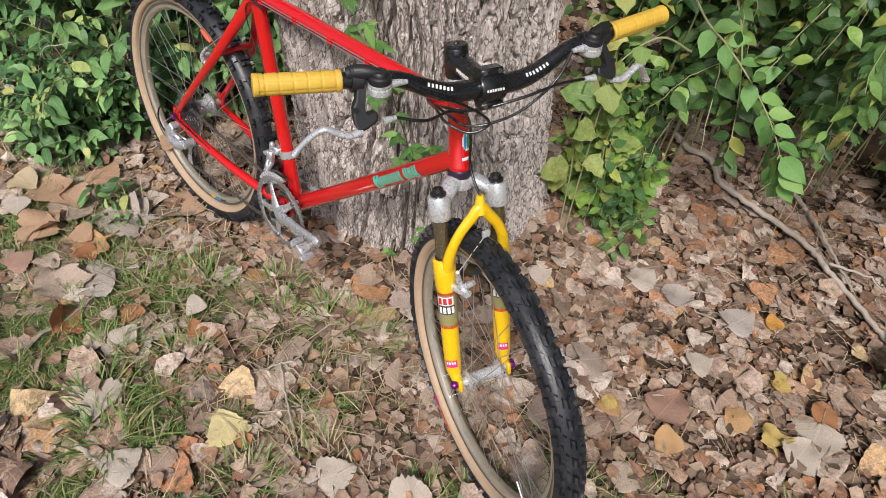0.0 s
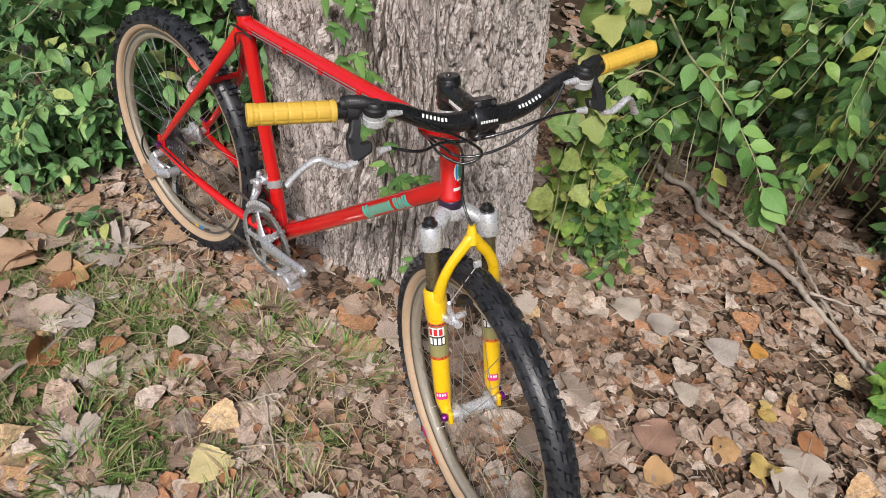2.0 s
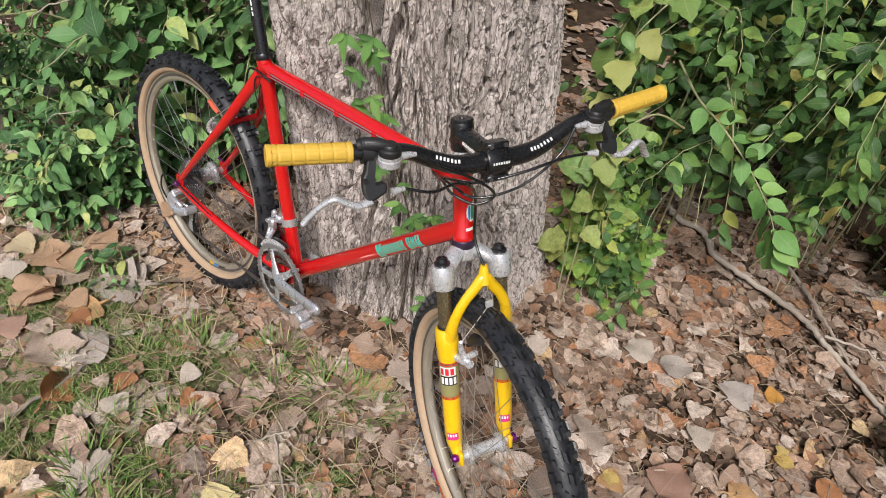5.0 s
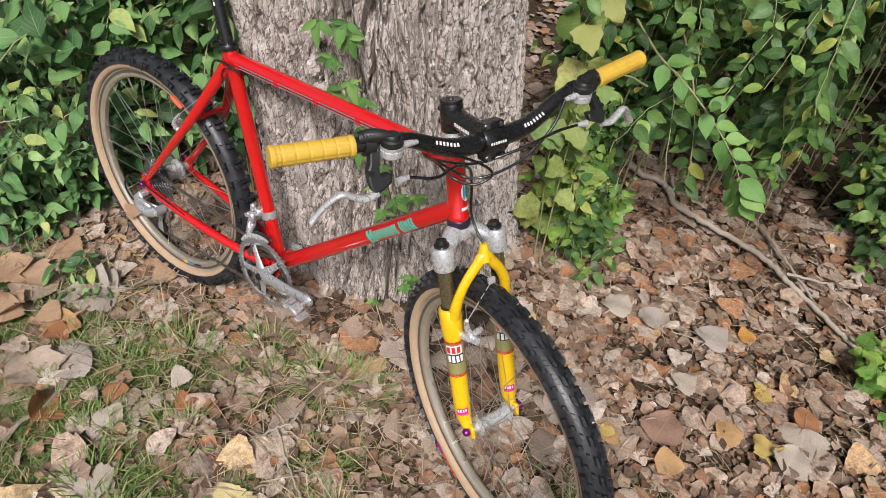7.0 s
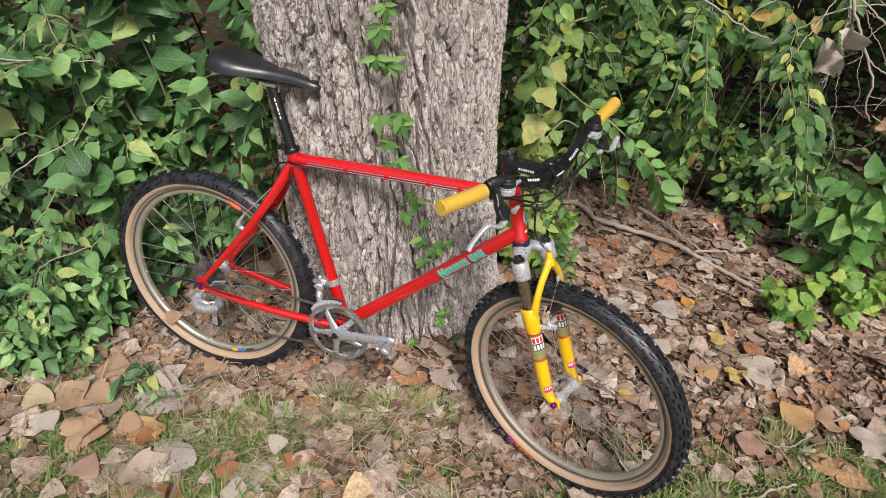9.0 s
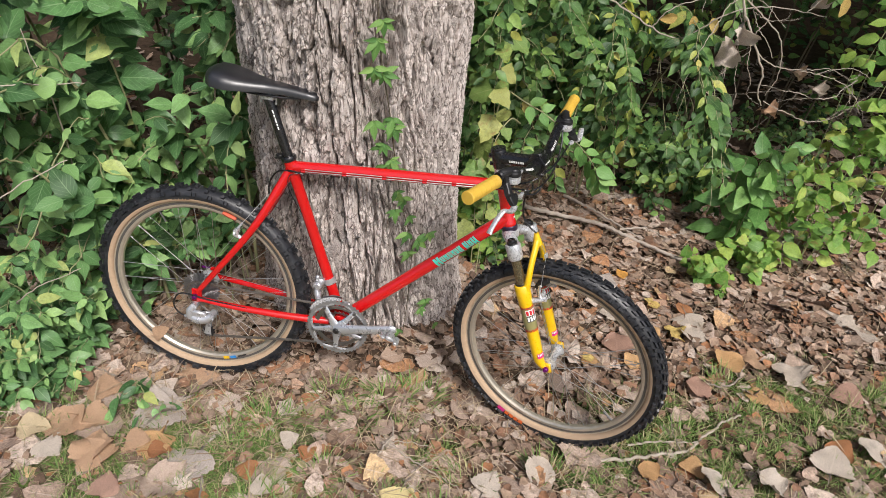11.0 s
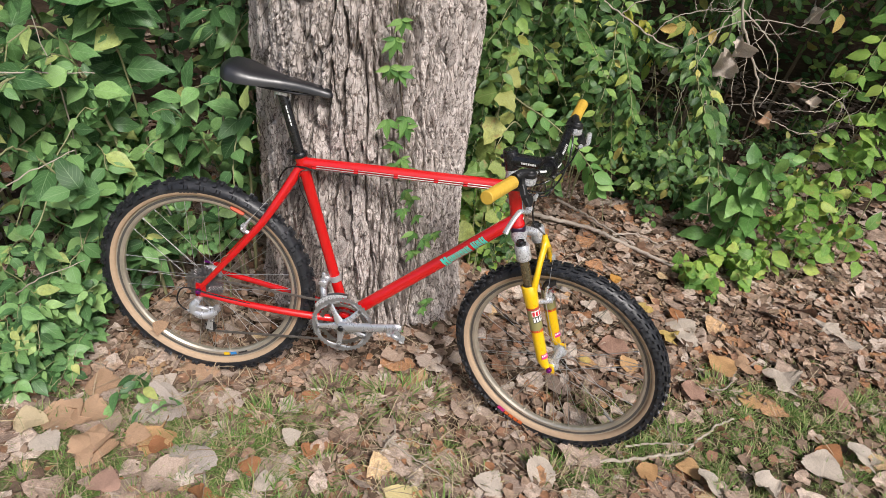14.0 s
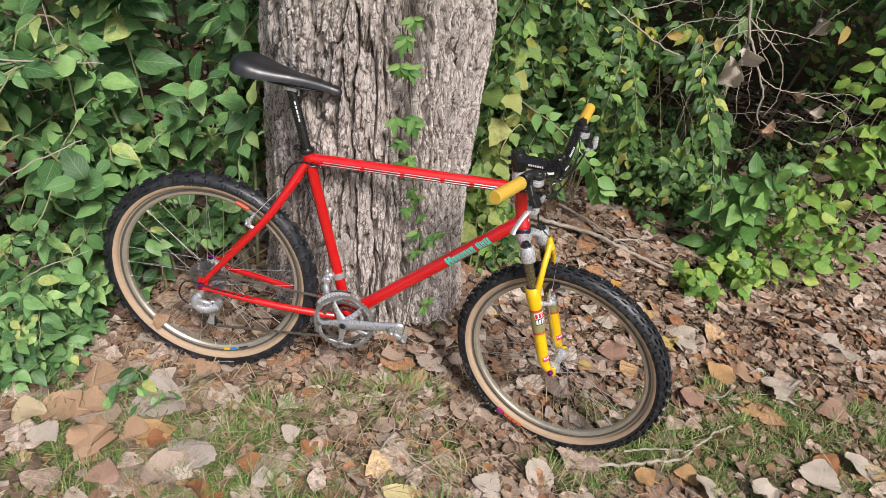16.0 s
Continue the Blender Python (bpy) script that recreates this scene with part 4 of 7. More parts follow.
def arc(c, r, a0, a1, y0, y1, n):
    return [(c[0] + r * math.cos(a), y0 + (y1 - y0) * i / max(1, n - 1), c[2] + r * math.sin(a)) for i, a in enumerate(np.linspace(a0, a1, n))]


yc, yr = -0.0450, -0.0470
loop = arc((0, 0, 0), 0.0345, radians(255), radians(88), yr, yr, 12)
loop += arc(BB, 0.0655, radians(93), radians(-98), yc, yc, 18)
loop += arc(PUL_B, 0.0165, radians(-80), radians(-200), yr, yr, 8) + arc(PUL_A, 0.0165, radians(-30), radians(60), yr, yr, 6)
loop = np.array(loop)
seg = np.linalg.norm(np.diff(np.vstack([loop, loop[:1]]), axis=0), axis=1)
cum = np.r_[0, np.cumsum(seg)]
count = int(cum[-1] / 0.0127)
g = Geo()
for i in range(count):
    q = [np.array([np.interp((i + e) / count * cum[-1], cum, np.r_[loop[:, k], loop[:1, k]]) for k in range(3)]) for e in (0, 1)]
    d = unit(q[1] - q[0])
    for s in (-1, 1):
        g.box((q[0] + q[1]) / 2 + (0, s * (0.0028 if i % 2 else 0.0018), 0), (0.0155, 0.0010, 0.0055), axes(d, (0, 1, 0)), 0.5)
    g.tube([q[0] + (0, -0.0036, 0), q[0] + (0, 0.0036, 0)], 0.0024, 6)
part("chain", g, CHAIN, bike, "oily roller chain", 30)

# rear derailleur
g = Geo()
g.tube([(0.000, -0.066, -0.030), (0.000, -0.084, -0.030)], 0.0105, 16)
g.tube(curve([(0.000, -0.082, -0.030), (-0.010, -0.087, -0.046), (-0.006, -0.088, -0.068)], 5), [0.010, 0.012, 0.012], 12, squash=0.7, up=(0, 1, 0))
g.tube(curve([(-0.008, -0.088, -0.066), (0.012, -0.088, -0.072), (0.034, -0.084, -0.070), (0.052, -0.078, -0.060)], 4), [0.0105, 0.0135, 0.0130, 0.0120], 14, squash=0.75, up=(0, 1, 0))
g.box((0.016, -0.084, -0.055), (0.044, 0.013, 0.026), axes((0.99, 0.10, -0.12), (0, 1, 0)), 0.6)
g.box((0.022, -0.074, -0.052), (0.050, 0.006, 0.006), axes((0.99, 0.15, 0.10), (0, 1, 0)), 0.5)
g.tube([(0.050, -0.052, -0.062), (0.050, -0.082, -0.060)], 0.0125, 16)
g.tube([(-0.028, -0.086, -0.066), (-0.008, -0.088, -0.070)], [0.0035, 0.0055], 10)
derailleur = part("rear_derailleur", g, CRANK, bike, "silver rear derailleur")
for s in (-1, 1):
    part("cage_plate", Geo().tube([(0.046, yr + s * 0.006, -0.068), (0.030, yr + s * 0.006, -0.088), (0.030, yr + s * 0.006, -0.112), (0.028, yr + s * 0.006, -0.146)], [0.008, 0.0125, 0.0075, 0.0115], 10, squash=0.14, up=(0, 1, 0)), CRANK, derailleur)
for c in (PUL_A, PUL_B):
    gg = Geo()
    toothed(gg, c, 11, 0.0165, 0.0205, 0.004, -0.003, 0.003)
    part("jockey_wheel", gg, PLASTIC, derailleur)
tube_part("cable", curve([(0.16, -0.068, -0.012), (0.05, -0.072, -0.004), (-0.035, -0.085, 0.012), (-0.058, -0.088, -0.030), (-0.040, -0.086, -0.062), (-0.012, -0.085, -0.066)], 8), 0.0024, BLACK, bike, 8)
# front derailleur on its clamp
f_at = BB + sdir * 0.135
g = Geo().lathe([(0.0160, -0.009), (0.0190, -0.009), (0.0195, 0.0), (0.0190, 0.009), (0.0160, 0.009)], f_at, sdir, 24, closed=True)
g.box(f_at + (-0.022, -0.012, 0.0), (0.022, 0.022, 0.020), b=0.4)
g.tube(curve([f_at + (-0.020, -0.018, 0.0), f_at + (-0.030, -0.032, -0.020), f_at + (-0.022, -0.046, -0.042)], 4), [0.008, 0.008, 0.007], 10, squash=0.6)
g.box(f_at + (-0.026, -0.030, -0.012), (0.020, 0.016, 0.030), b=0.5).box(f_at + (-0.030, -0.024, 0.014), (0.012, 0.012, 0.020), b=0.5)
g.tube([f_at + (-0.034, -0.020, -0.004), f_at + (-0.034, -0.042, -0.004)], 0.0055, 10).tube([f_at + (-0.024, -0.026, -0.028), f_at + (-0.016, -0.050, -0.044)], [0.007, 0.008], 10)
part("front_derailleur", g, CRANK, bike, "silver front derailleur clamped on the seat tube")
for y, m in ((-0.0495, ALLOY), (-0.038, STEEL)):
    pts = [BB + np.array((r * math.cos(a), y, r * math.sin(a))) for r, a in zip([0.097] * 9, np.radians(np.linspace(88, 152, 9)))]
    pts = [p - (BB - np.array((BB[0], 0, BB[2]))) for p in pts]
    tube_part("derailleur_cage", pts, [0.004, 0.0065, 0.0075, 0.0075, 0.005], m, bike, 8, squash=0.14, up=(0, 1, 0))

# rear brake: two arms on the stays, pads on the rim, straddle wire
for s in (-1, 1):
    post_at = np.array((0.128, s * 0.049, 0.216))
    g = Geo().tube([post_at + (0.016, 0, -0.006), post_at + (-0.016, 0, 0.010)], 0.0060, 12)
    g.tube(curve([post_at + (-0.006, 0, 0.004), post_at + (-0.004, s * 0.005, 0.024), post_at + (0.010, s * 0.002, 0.048)], 5), [0.0080, 0.0060, 0.0040], 10, squash=0.8)
    g.box(post_at + (-0.012, -s * 0.012, 0.012), (0.016, 0.020, 0.014), b=0.5)
    arm = part("brake_arm", g, ALLOY, bike, "silver cantilever brake arm")
    d = unit((0.088, 0, 0.258))
    t = np.array((-d[2], 0, d[0]))
    pad = [d * 0.276 + np.array((0, s * 0.0185, 0)) + t * k for k in (-0.020, -0.008, 0.008, 0.022)]
    part("brake_pad", Geo().tube(pad, [0.0055, 0.0075, 0.0075, 0.005], 10, squash=0.8), PAD, arm, "salmon-red rubber brake pad")
    tube_part("straddle_wire", [post_at + (0.010, s * 0.002, 0.048), (0.196, 0, 0.345)], 0.0009, SPOKE, bike, 6)
tube_part("cable", curve([(0.196, 0, 0.345), (0.200, -0.006, 0.385), (0.225, -0.016, 0.425), (0.268, -0.020, 0.436), (0.300, -0.016, 0.428)], 8), 0.0026, BLACK, bike, 8)
tube_part("cable", curve([(0.295, -0.014, 0.432), (0.262, -0.026, 0.424), (0.262, -0.024, 0.38), (0.300, -0.020, 0.31)], 6), 0.0012, BLACK, bike, 6)

# ---- fork ----
def leg_x(z):
    return 0.030 - 0.085 * z


def fpart(name, geo, material, parent=None, label="", smooth=38):
    return part(name, geo.move(FORK), material, parent or bike, label, smooth)


fpart("headset", Geo().lathe([(0.014, 0.006), (0.0215, 0.006), (0.0225, 0.009), (0.0225, 0.019), (0.0205, 0.0215), (0.014, 0.0215)], (0, 0, 0), (0, 0, 1), 28), PLUM, label="dark plum lower headset cup")
fpart("headset", Geo().lathe([(0.014, 0.165), (0.0205, 0.165), (0.0205, 0.173), (0.0185, 0.178), (0.018, 0.192), (0.014, 0.192)], (0, 0, 0), (0, 0, 1), 28), ALLOY, label="silver upper headset and spacers")
g = Geo().lathe([(0.012, 0.006), (0.022, 0.006), (0.024, -0.004), (0.022, -0.016), (0.010, -0.018)], (0, 0, 0), (0, 0, 1), 24)
g.tube(curve([(leg_x(0), -0.0585, -0.030), (0.022, -0.040, -0.014), (0.006, -0.018, -0.002), (0.003, 0, 0.0), (0.006, 0.018, -0.002), (0.022, 0.040, -0.014), (leg_x(0), 0.0585, -0.030)], 5), [0.016, 0.0165, 0.018, 0.019, 0.018, 0.0165, 0.016], 14, squash=0.8)
for s in (-1, 1):
    g.lathe([(0.0135, 0.0), (0.0195, 0.0), (0.021, -0.003), (0.021, -0.042), (0.0195, -0.045), (0.0135, -0.045)], (leg_x(-0.02), s * 0.0585, -0.006), (-0.085, 0, 1), 22)
crown = fpart("fork_crown", g, ALLOY, label="silver alloy fork crown", smooth=50)
for s in (-1, 1):
    b = np.array((leg_x(-0.004), s * 0.0585, -0.006))
    fpart("fork_cap", Geo().lathe([(0.0145, -0.001), (0.0145, 0.005), (0.011, 0.007), (0.010, 0.013), (0.0065, 0.014), (0.006, 0.011), (0, 0.011)], b, (-0.085, 0, 1), 16), BLACK, crown)
    fpart("stanchion", Geo().tube([(leg_x(-0.04), s * 0.0585, -0.04), (leg_x(-0.15), s * 0.0585, -0.15)], 0.0140, 20), BRONZE, label="bronze-anodised fork stanchion")
    low = [(leg_x(z), s * y, z) for z, y in ((-0.131, 0.0585), (-0.134, 0.0585), (-0.165, 0.0585), (-0.192, 0.0585), (-0.200, 0.0585), (-0.300, 0.0580), (-0.360, 0.0575), (-0.385, 0.057))]
    low = low + [(leg_x(-0.40) + 0.004, s * 0.056, -0.400), (0.078, s * 0.056, -0.412)]
    leg = fpart("fork_leg", Geo().tube(low, [0.0185, 0.0215, 0.0215, 0.0200, 0.0180, 0.0178, 0.0172, 0.0160, 0.0125, 0.0100], 22), YELLOW, label="glossy yellow fork lower leg", smooth=50)
    fpart("seal", Geo().tube([(leg_x(-0.129), s * 0.0585, -0.128), (leg_x(-0.134), s * 0.0585, -0.134)], 0.0165, 20), PLASTIC, leg)
    fpart("dropout", Geo().box((0.083, s * 0.056, -0.4125), (0.026, 0.009, 0.030), b=0.5), YELLOW, leg)
    ax = unit((0.085, 0, -1))
    o = np.array((leg_x(0), s * 0.0584, 0.0))
    fpart("band", Geo().lathe([(0.0187, 0.2005), (0.0187, 0.2745)], o, ax, 28), OLIVE, leg, "olive printed band")
    for z in (0.1995, 0.2735):
        fpart("band", Geo().lathe([(0.0191, z), (0.0191, z + 0.0016)], o, ax, 28), REDINK, leg)
        fpart("band", Geo().lathe([(0.0190, z + 0.0022), (0.0190, z + 0.0032)], o, ax, 28), INK, leg)
        fpart("band", Geo().lathe([(0.0191, z + 0.0038), (0.0191, z + 0.0062)], o, ax, 28), REDINK, leg)

    def leg_print(z0, z1, a0, a1, material, r=0.0193, oo=o, lg=leg):
        n, v = 6, []
        e1, e2 = np.array((1.0, 0, 0.085)), np.array((0, 1.0, 0))
        for i in range(n + 1):
            a = a0 + (a1 - a0) * i / n
            d = math.cos(a) * e1 + math.sin(a) * e2
            v += [oo + ax * z0 + r * d, oo + ax * z1 + r * d]
        fpart("lettering_block", Geo().add(v, [(2 * i, 2 * i + 1, 2 * i + 3, 2 * i + 2) for i in range(n)]), material, lg)

    leg_print(0.208, 0.2265, -1.45, 0.25, WHITE)
    for k in range(3):
        leg_print(0.2105, 0.2245, -1.36 + k * 0.52, -1.00 + k * 0.52, REDINK, 0.0196)
    leg_print(0.2275, 0.247, -1.40, 0.35, INK)
    for k in range(4):
        leg_print(0.2300, 0.2445, -1.33 + k * 0.43, -1.03 + k * 0.43, WHITE, 0.0196)
    leg_print(0.357, 0.373, -1.15, 0.15, MAGENTA, 0.0184)
    for k in range(4):
        leg_print(0.3595, 0.3655, -1.06 + k * 0.28, -0.88 + k * 0.28, WHITE, 0.0187)
# arch between the legs, over the tyre
half = [(0.046, -0.060, -0.185), (0.056, -0.058, -0.142), (0.066, -0.053, -0.104), (0.072, -0.038, -0.070), (0.076, -0.016, -0.042)]
g = Geo().tube(curve(half + [(0.078, 0, -0.026)] + [(x, -y, z) for x, y, z in half[::-1]], 6), [0.0165, 0.0130, 0.0108, 0.0104, 0.0112, 0.0130, 0.0112, 0.0104, 0.0108, 0.0130, 0.0165], 14, squash=0.8)
g.tube([(0.077, 0, -0.034), (0.078, 0, 0.000)], [0.014, 0.0065], 12)
fpart("fork_arch", g, YELLOW, label="yellow fork brace arch", smooth=50)
# front brake
for s in (-1, 1):
    p0 = np.array((0.075, s * 0.040, -0.185))
    g = Geo().tube([p0 + (-0.022, s * 0.012, -0.004), p0 + (0.022, 0, 0.0)], 0.008, 12)
    g.tube(curve([p0 + (0.010, 0, 0.0), p0 + (0.012, s * 0.010, 0.022), p0 + (0.018, s * 0.016, 0.048)], 5), [0.0080, 0.0062, 0.0045], 10, squash=0.7)
    g.lathe([(0, 0.010), (0.005, 0.010), (0.0065, 0.006), (0.0065, -0.006), (0.005, -0.010), (0, -0.010)], p0 + (0.016, -s * 0.010, 0.014), (0.3, s, 0.1), 12)
    g.tube([p0 + (0.018, s * 0.016, 0.048), p0 + (0.024, s * 0.018, 0.054)], [0.0045, 0.0035], 8)
    g.lathe([(0, 0.026), (0.008, 0.026), (0.008, 0.018)], p0, (1, 0, 0), 12)
    arm = fpart("brake_arm", g, ALLOY, label="silver cantilever brake arm")
    fpart("brake_pad", Geo().tube([(0.070, s * 0.022, -0.160), (0.082, s * 0.021, -0.146), (0.105, s * 0.020, -0.137)], [0.008, 0.0115, 0.008], 10), PLASTIC, arm)
    tip = np.array((0.099, s * 0.057, -0.131))
    fpart("straddle_wire", Geo().tube([tip, (0.098, 0, -0.070)], 0.0009, 6), SPOKE)
fpart("cable_hanger", Geo().box((0.098, 0, -0.068), (0.006, 0.014, 0.012)), ALLOY)
fpart("cable", Geo().tube([(0.098, 0, -0.068), (0.081, 0, -0.004)], 0.0009, 6), SPOKE)

# ---- stem and handlebar ----
BAR_C = np.array((0.108, 0.0, 0.203))
g = Geo().lathe([(0.012, 0.190), (0.0190, 0.190), (0.0205, 0.193), (0.0205, 0.236), (0.0190, 0.240), (0.0145, 0.240)], (0, 0, 0), (0, 0, 1), 24)
g.tube([(0.008, 0, 0.216), (0.030, 0, 0.214), (0.080, 0, 0.2075), (0.096, 0, 0.2055)], [0.0195, 0.0175, 0.0175, 0.0215], 20)
g.tube([(-0.018, -0.007, 0.203), (-0.025, -0.007, 0.203)], 0.006, 8).tube([(-0.018, -0.007, 0.226), (-0.025, -0.007, 0.226)], 0.006, 8)
stem = fpart("stem", g, BLACK, label="glossy black handlebar stem", smooth=45)
fpart("stem_cap", Geo().lathe([(0, 0.2475), (0.004, 0.2475), (0.005, 0.2455), (0.0180, 0.2455), (0.0200, 0.2435), (0.0200, 0.2402), (0, 0.2402)], (0, 0, 0), (0, 0, 1), 24), BLACK, stem)
g = Geo().lathe([(0.0163, -0.021), (0.0235, -0.021), (0.0250, -0.018), (0.0250, 0.018), (0.0235, 0.021), (0.0163, 0.021)], BAR_C, (0, 1, 0), 24, closed=True)
g.box(BAR_C + (0.003, 0, 0.0265), (0.024, 0.040, 0.011), b=0.4).box(BAR_C + (0.003, 0, -0.0265), (0.024, 0.040, 0.011), b=0.4)
fpart("faceplate", g, BLACK, stem)
for sy in (-1, 1):
    for sz in (-1, 1):
        fpart("bolt", Geo().lathe([(0, 0.0165), (0.0035, 0.0165), (0.004, 0.015), (0.004, 0.010)], BAR_C + (0, sy * 0.013, sz * 0.0265), (1, 0, 0), 10), STEEL, stem)
for k in range(7):
    fpart("lettering_bar", Geo().box(BAR_C + (0.0247, -0.0135 + k * 0.0045, 0.001), (0.0012, 0.0030, 0.0040), b=0.1), WHITE, stem)
    fpart("lettering_bar", Geo().box((0.036 + k * 0.0062, -0.0176, 0.2128 - k * 0.0008), (0.0040, 0.0014, 0.0054), b=0.1), WHITE, stem)


def lever_body(g, c, s):
    """The flat forged body of a brake lever: pillar, pivot and the horn that holds the cable."""
    outline = [(-0.001, -0.004), (0.001, -0.024), (0.005, -0.030), (0.006, -0.036), (0.004, -0.048), (0.0, -0.057), (-0.008, -0.066), (-0.022, -0.063), (-0.040, -0.056), (-0.041, -0.050), (-0.039, -0.044), (-0.021, -0.0455), (-0.017, -0.041), (-0.016, -0.030), (-0.017, -0.018), (-0.018, -0.004)]
    mid = np.mean(outline, axis=0)
    v, n = [], len(outline)
    for x, k in ((-0.0070, 0.86), (-0.0052, 1.0), (0.0052, 1.0), (0.0070, 0.86)):
        for u, z in outline:
            u, z = mid + (np.array((u, z)) - mid) * k
            u = -0.008 + (u + 0.008) * 0.80
            fwd = np.interp(z, [-0.066, -0.004], [0.028, 0.006])
            v.append(c + (fwd + x, s * (u + 0.7 * fwd), z))
    f = [tuple(range(n))[::-1], tuple(3 * n + i for i in range(n))]
    for r in range(3):
        f += [(r * n + i, r * n + (i + 1) % n, (r + 1) * n + (i + 1) % n, (r + 1) * n + i) for i in range(n)]
    g.add(v, f)
    p = c + (0.026, s * 0.012, -0.036)
    g.tube([p + (-0.010, 0, 0), p + (0.0005, 0, 0)], 0.0042, 12)


def bar_at(y):
    s, a = math.copysign(1, y), abs(y)
    ks = np.array([0, 0.045, 0.075, 0.105, 0.140, 0.170, 0.205, 0.352])
    return np.array((np.interp(a, ks, [0.108, 0.108, 0.1085, 0.109, 0.1085, 0.107, 0.104, 0.089]), y, np.interp(a, ks, [0.203, 0.203, 0.208, 0.220, 0.237, 0.2445, 0.248, 0.2615])))


pts = curve([bar_at(y) for y in (-0.350, -0.300, -0.25, -0.205, -0.170, -0.140, -0.105, -0.075, -0.045, 0, 0.045, 0.075, 0.105, 0.140, 0.170, 0.205, 0.25, 0.300, 0.350)], 4)
bar_r = [float(np.interp(abs(p[1]), [0.05, 0.14], [0.0160, 0.0122])) for p in pts]
bar = fpart("handlebar", Geo().tube(pts, bar_r, 20), BLACK, label="glossy black riser handlebar", smooth=60)
for s in (-1, 1):
    for k in range(7):
        y = s * (0.062 + k * 0.0062) if s > 0 else -(0.106 - k * 0.0062)
        c, r = bar_at(y), float(np.interp(abs(y), [0.05, 0.14], [0.0160, 0.0122]))
        d = unit((0.85, 0, 0.53))
        fpart("lettering_bar", Geo().box(c + d * (r + 0.0002), (0.0012, 0.0032, 0.0058), axes(d, bar_at(y + 0.01) - bar_at(y - 0.01)), 0.1), WHITE, bar)
    # grip with flanges and raised blocks
    a, b = bar_at(s * 0.232), bar_at(s * 0.352)
    ax, L = unit(b - a), np.linalg.norm(b - a)
    e = unit(np.cross(ax, (1, 0, 0)))
    q = np.cross(ax, e)
    na_, nl = 60, 88
    v, f = [], []
    for i in range(nl + 1):
        t = L * i / nl
        for j in range(na_):
            w = 2 * math.pi * j / na_
            if t < 0.006 or t > L - 0.007:
                rr = 0.0160
            else:
                ring = ((t - 0.008) / 0.0192) % 1.0
                rr = 0.0153 if ring > 0.13 and j % 10 not in (0, 1) else 0.0144
            if i in (0, nl):
                rr -= 0.0012
            v.append(a + ax * t + rr * (math.cos(w) * e + math.sin(w) * q))
    for i in range(nl):
        f += [(i * na_ + j, i * na_ + (j + 1) % na_, (i + 1) * na_ + (j + 1) % na_, (i + 1) * na_ + j) for j in range(na_)]
    f += [tuple(range(na_)), tuple(nl * na_ + j for j in range(na_))]
    grip = fpart("grip", Geo().add(v, f), GRIP, bar, "mustard-yellow ribbed rubber grip", 40)
    # brake lever body, clamp and blade
    c = bar_at(s * 0.211)
    ax = unit(bar_at(s * 0.21) - bar_at(s * 0.18))
    g = Geo().lathe([(0.0123, -0.008), (0.0175, -0.008), (0.0175, 0.008), (0.0123, 0.008)], c, ax, 20, closed=True)
    lever_body(g, c, s)
    lever = fpart("brake_lever", g, PLASTIC, label="black brake lever body with silver blade", smooth=28)
    blade = curve([c + (0.028, s * 0.008, -0.066), c + (0.030, s * 0.028, -0.068), c + (0.029, s * 0.046, -0.060), c + (0.027, s * 0.062, -0.052), c + (0.018, s * 0.080, -0.063), c + (0.008, s * 0.096, -0.080), c + (0.004, s * 0.104, -0.090)], 5)
    fpart("lever_blade", Geo().tube(blade, [0.0085, 0.0085, 0.0080, 0.0078, 0.0072, 0.0072, 0.0085], 10, squash=0.62), ALLOY, lever, "silver lever blade", 60)
    fpart("cable_adjuster", Geo().tube([c + (0.028, -s * 0.026, -0.058), c + (0.028, -s * 0.034, -0.057), c + (0.028, -s * 0.046, -0.056)], [0.0068, 0.0052, 0.0038], 10), ALLOY, lever)
    # thumb shifter: silver drum on a clamp, black paddle towards the grip
    c = bar_at(s * 0.178)
    g = Geo().lathe([(0.0113, -0.006), (0.0150, -0.006), (0.0150, 0.006), (0.0113, 0.006)], c, ax, 18, closed=True)
    g.lathe([(0.0, 0.020), (0.010, 0.020), (0.0125, 0.017), (0.0125, 0.012)], c + (0.016, s * 0.004, -0.002), (0.25, 0, 1), 18)
    shifter = fpart("shifter", g, PLASTIC, label="thumb shifter with silver drum", smooth=50)
    drum = c + (0.016, s * 0.004, -0.002)
    fpart("shifter_drum", Geo().lathe([(0, -0.016), (0.015, -0.016), (0.0175, -0.013), (0.0175, -0.004), (0.0160, -0.003), (0.0160, -0.001), (0.0172, 0.000), (0.0172, 0.003), (0, 0.003)], drum, (0.25, 0, 1), 28), ALLOY, shifter, "silver shifter drum")
    fpart("shifter_cap", Geo().lathe([(0, 0.0032), (0.0168, 0.0032), (0.0172, 0.005), (0.0168, 0.012), (0.0140, 0.0142), (0.0100, 0.0142), (0.0092, 0.0132), (0, 0.0132)], drum, (0.25, 0, 1), 28), PLASTIC, shifter, "black shifter cap")
    fpart("thumb_lever", Geo().tube(curve([c + (0.018, s * 0.004, 0.013), c + (0.012, s * 0.018, 0.016), c + (0.005, s * 0.034, 0.017), c + (0.000, s * 0.046, 0.015)], 5), [0.0065, 0.0100, 0.0110, 0.0090], 12), PLASTIC, shifter, "black rubber thumb paddle", 60)
    for k in range(6):
        q = c + (0.0085 - 0.0022 * k * 0.6, s * (0.024 + 0.004 * k), 0.0168)
        fpart("rib", Geo().tube([q + (-0.011, 0, 0.0035), q + (0, 0, 0.0098), q + (0.011, 0, 0.0035)], 0.0011, 6), PLASTIC, shifter)
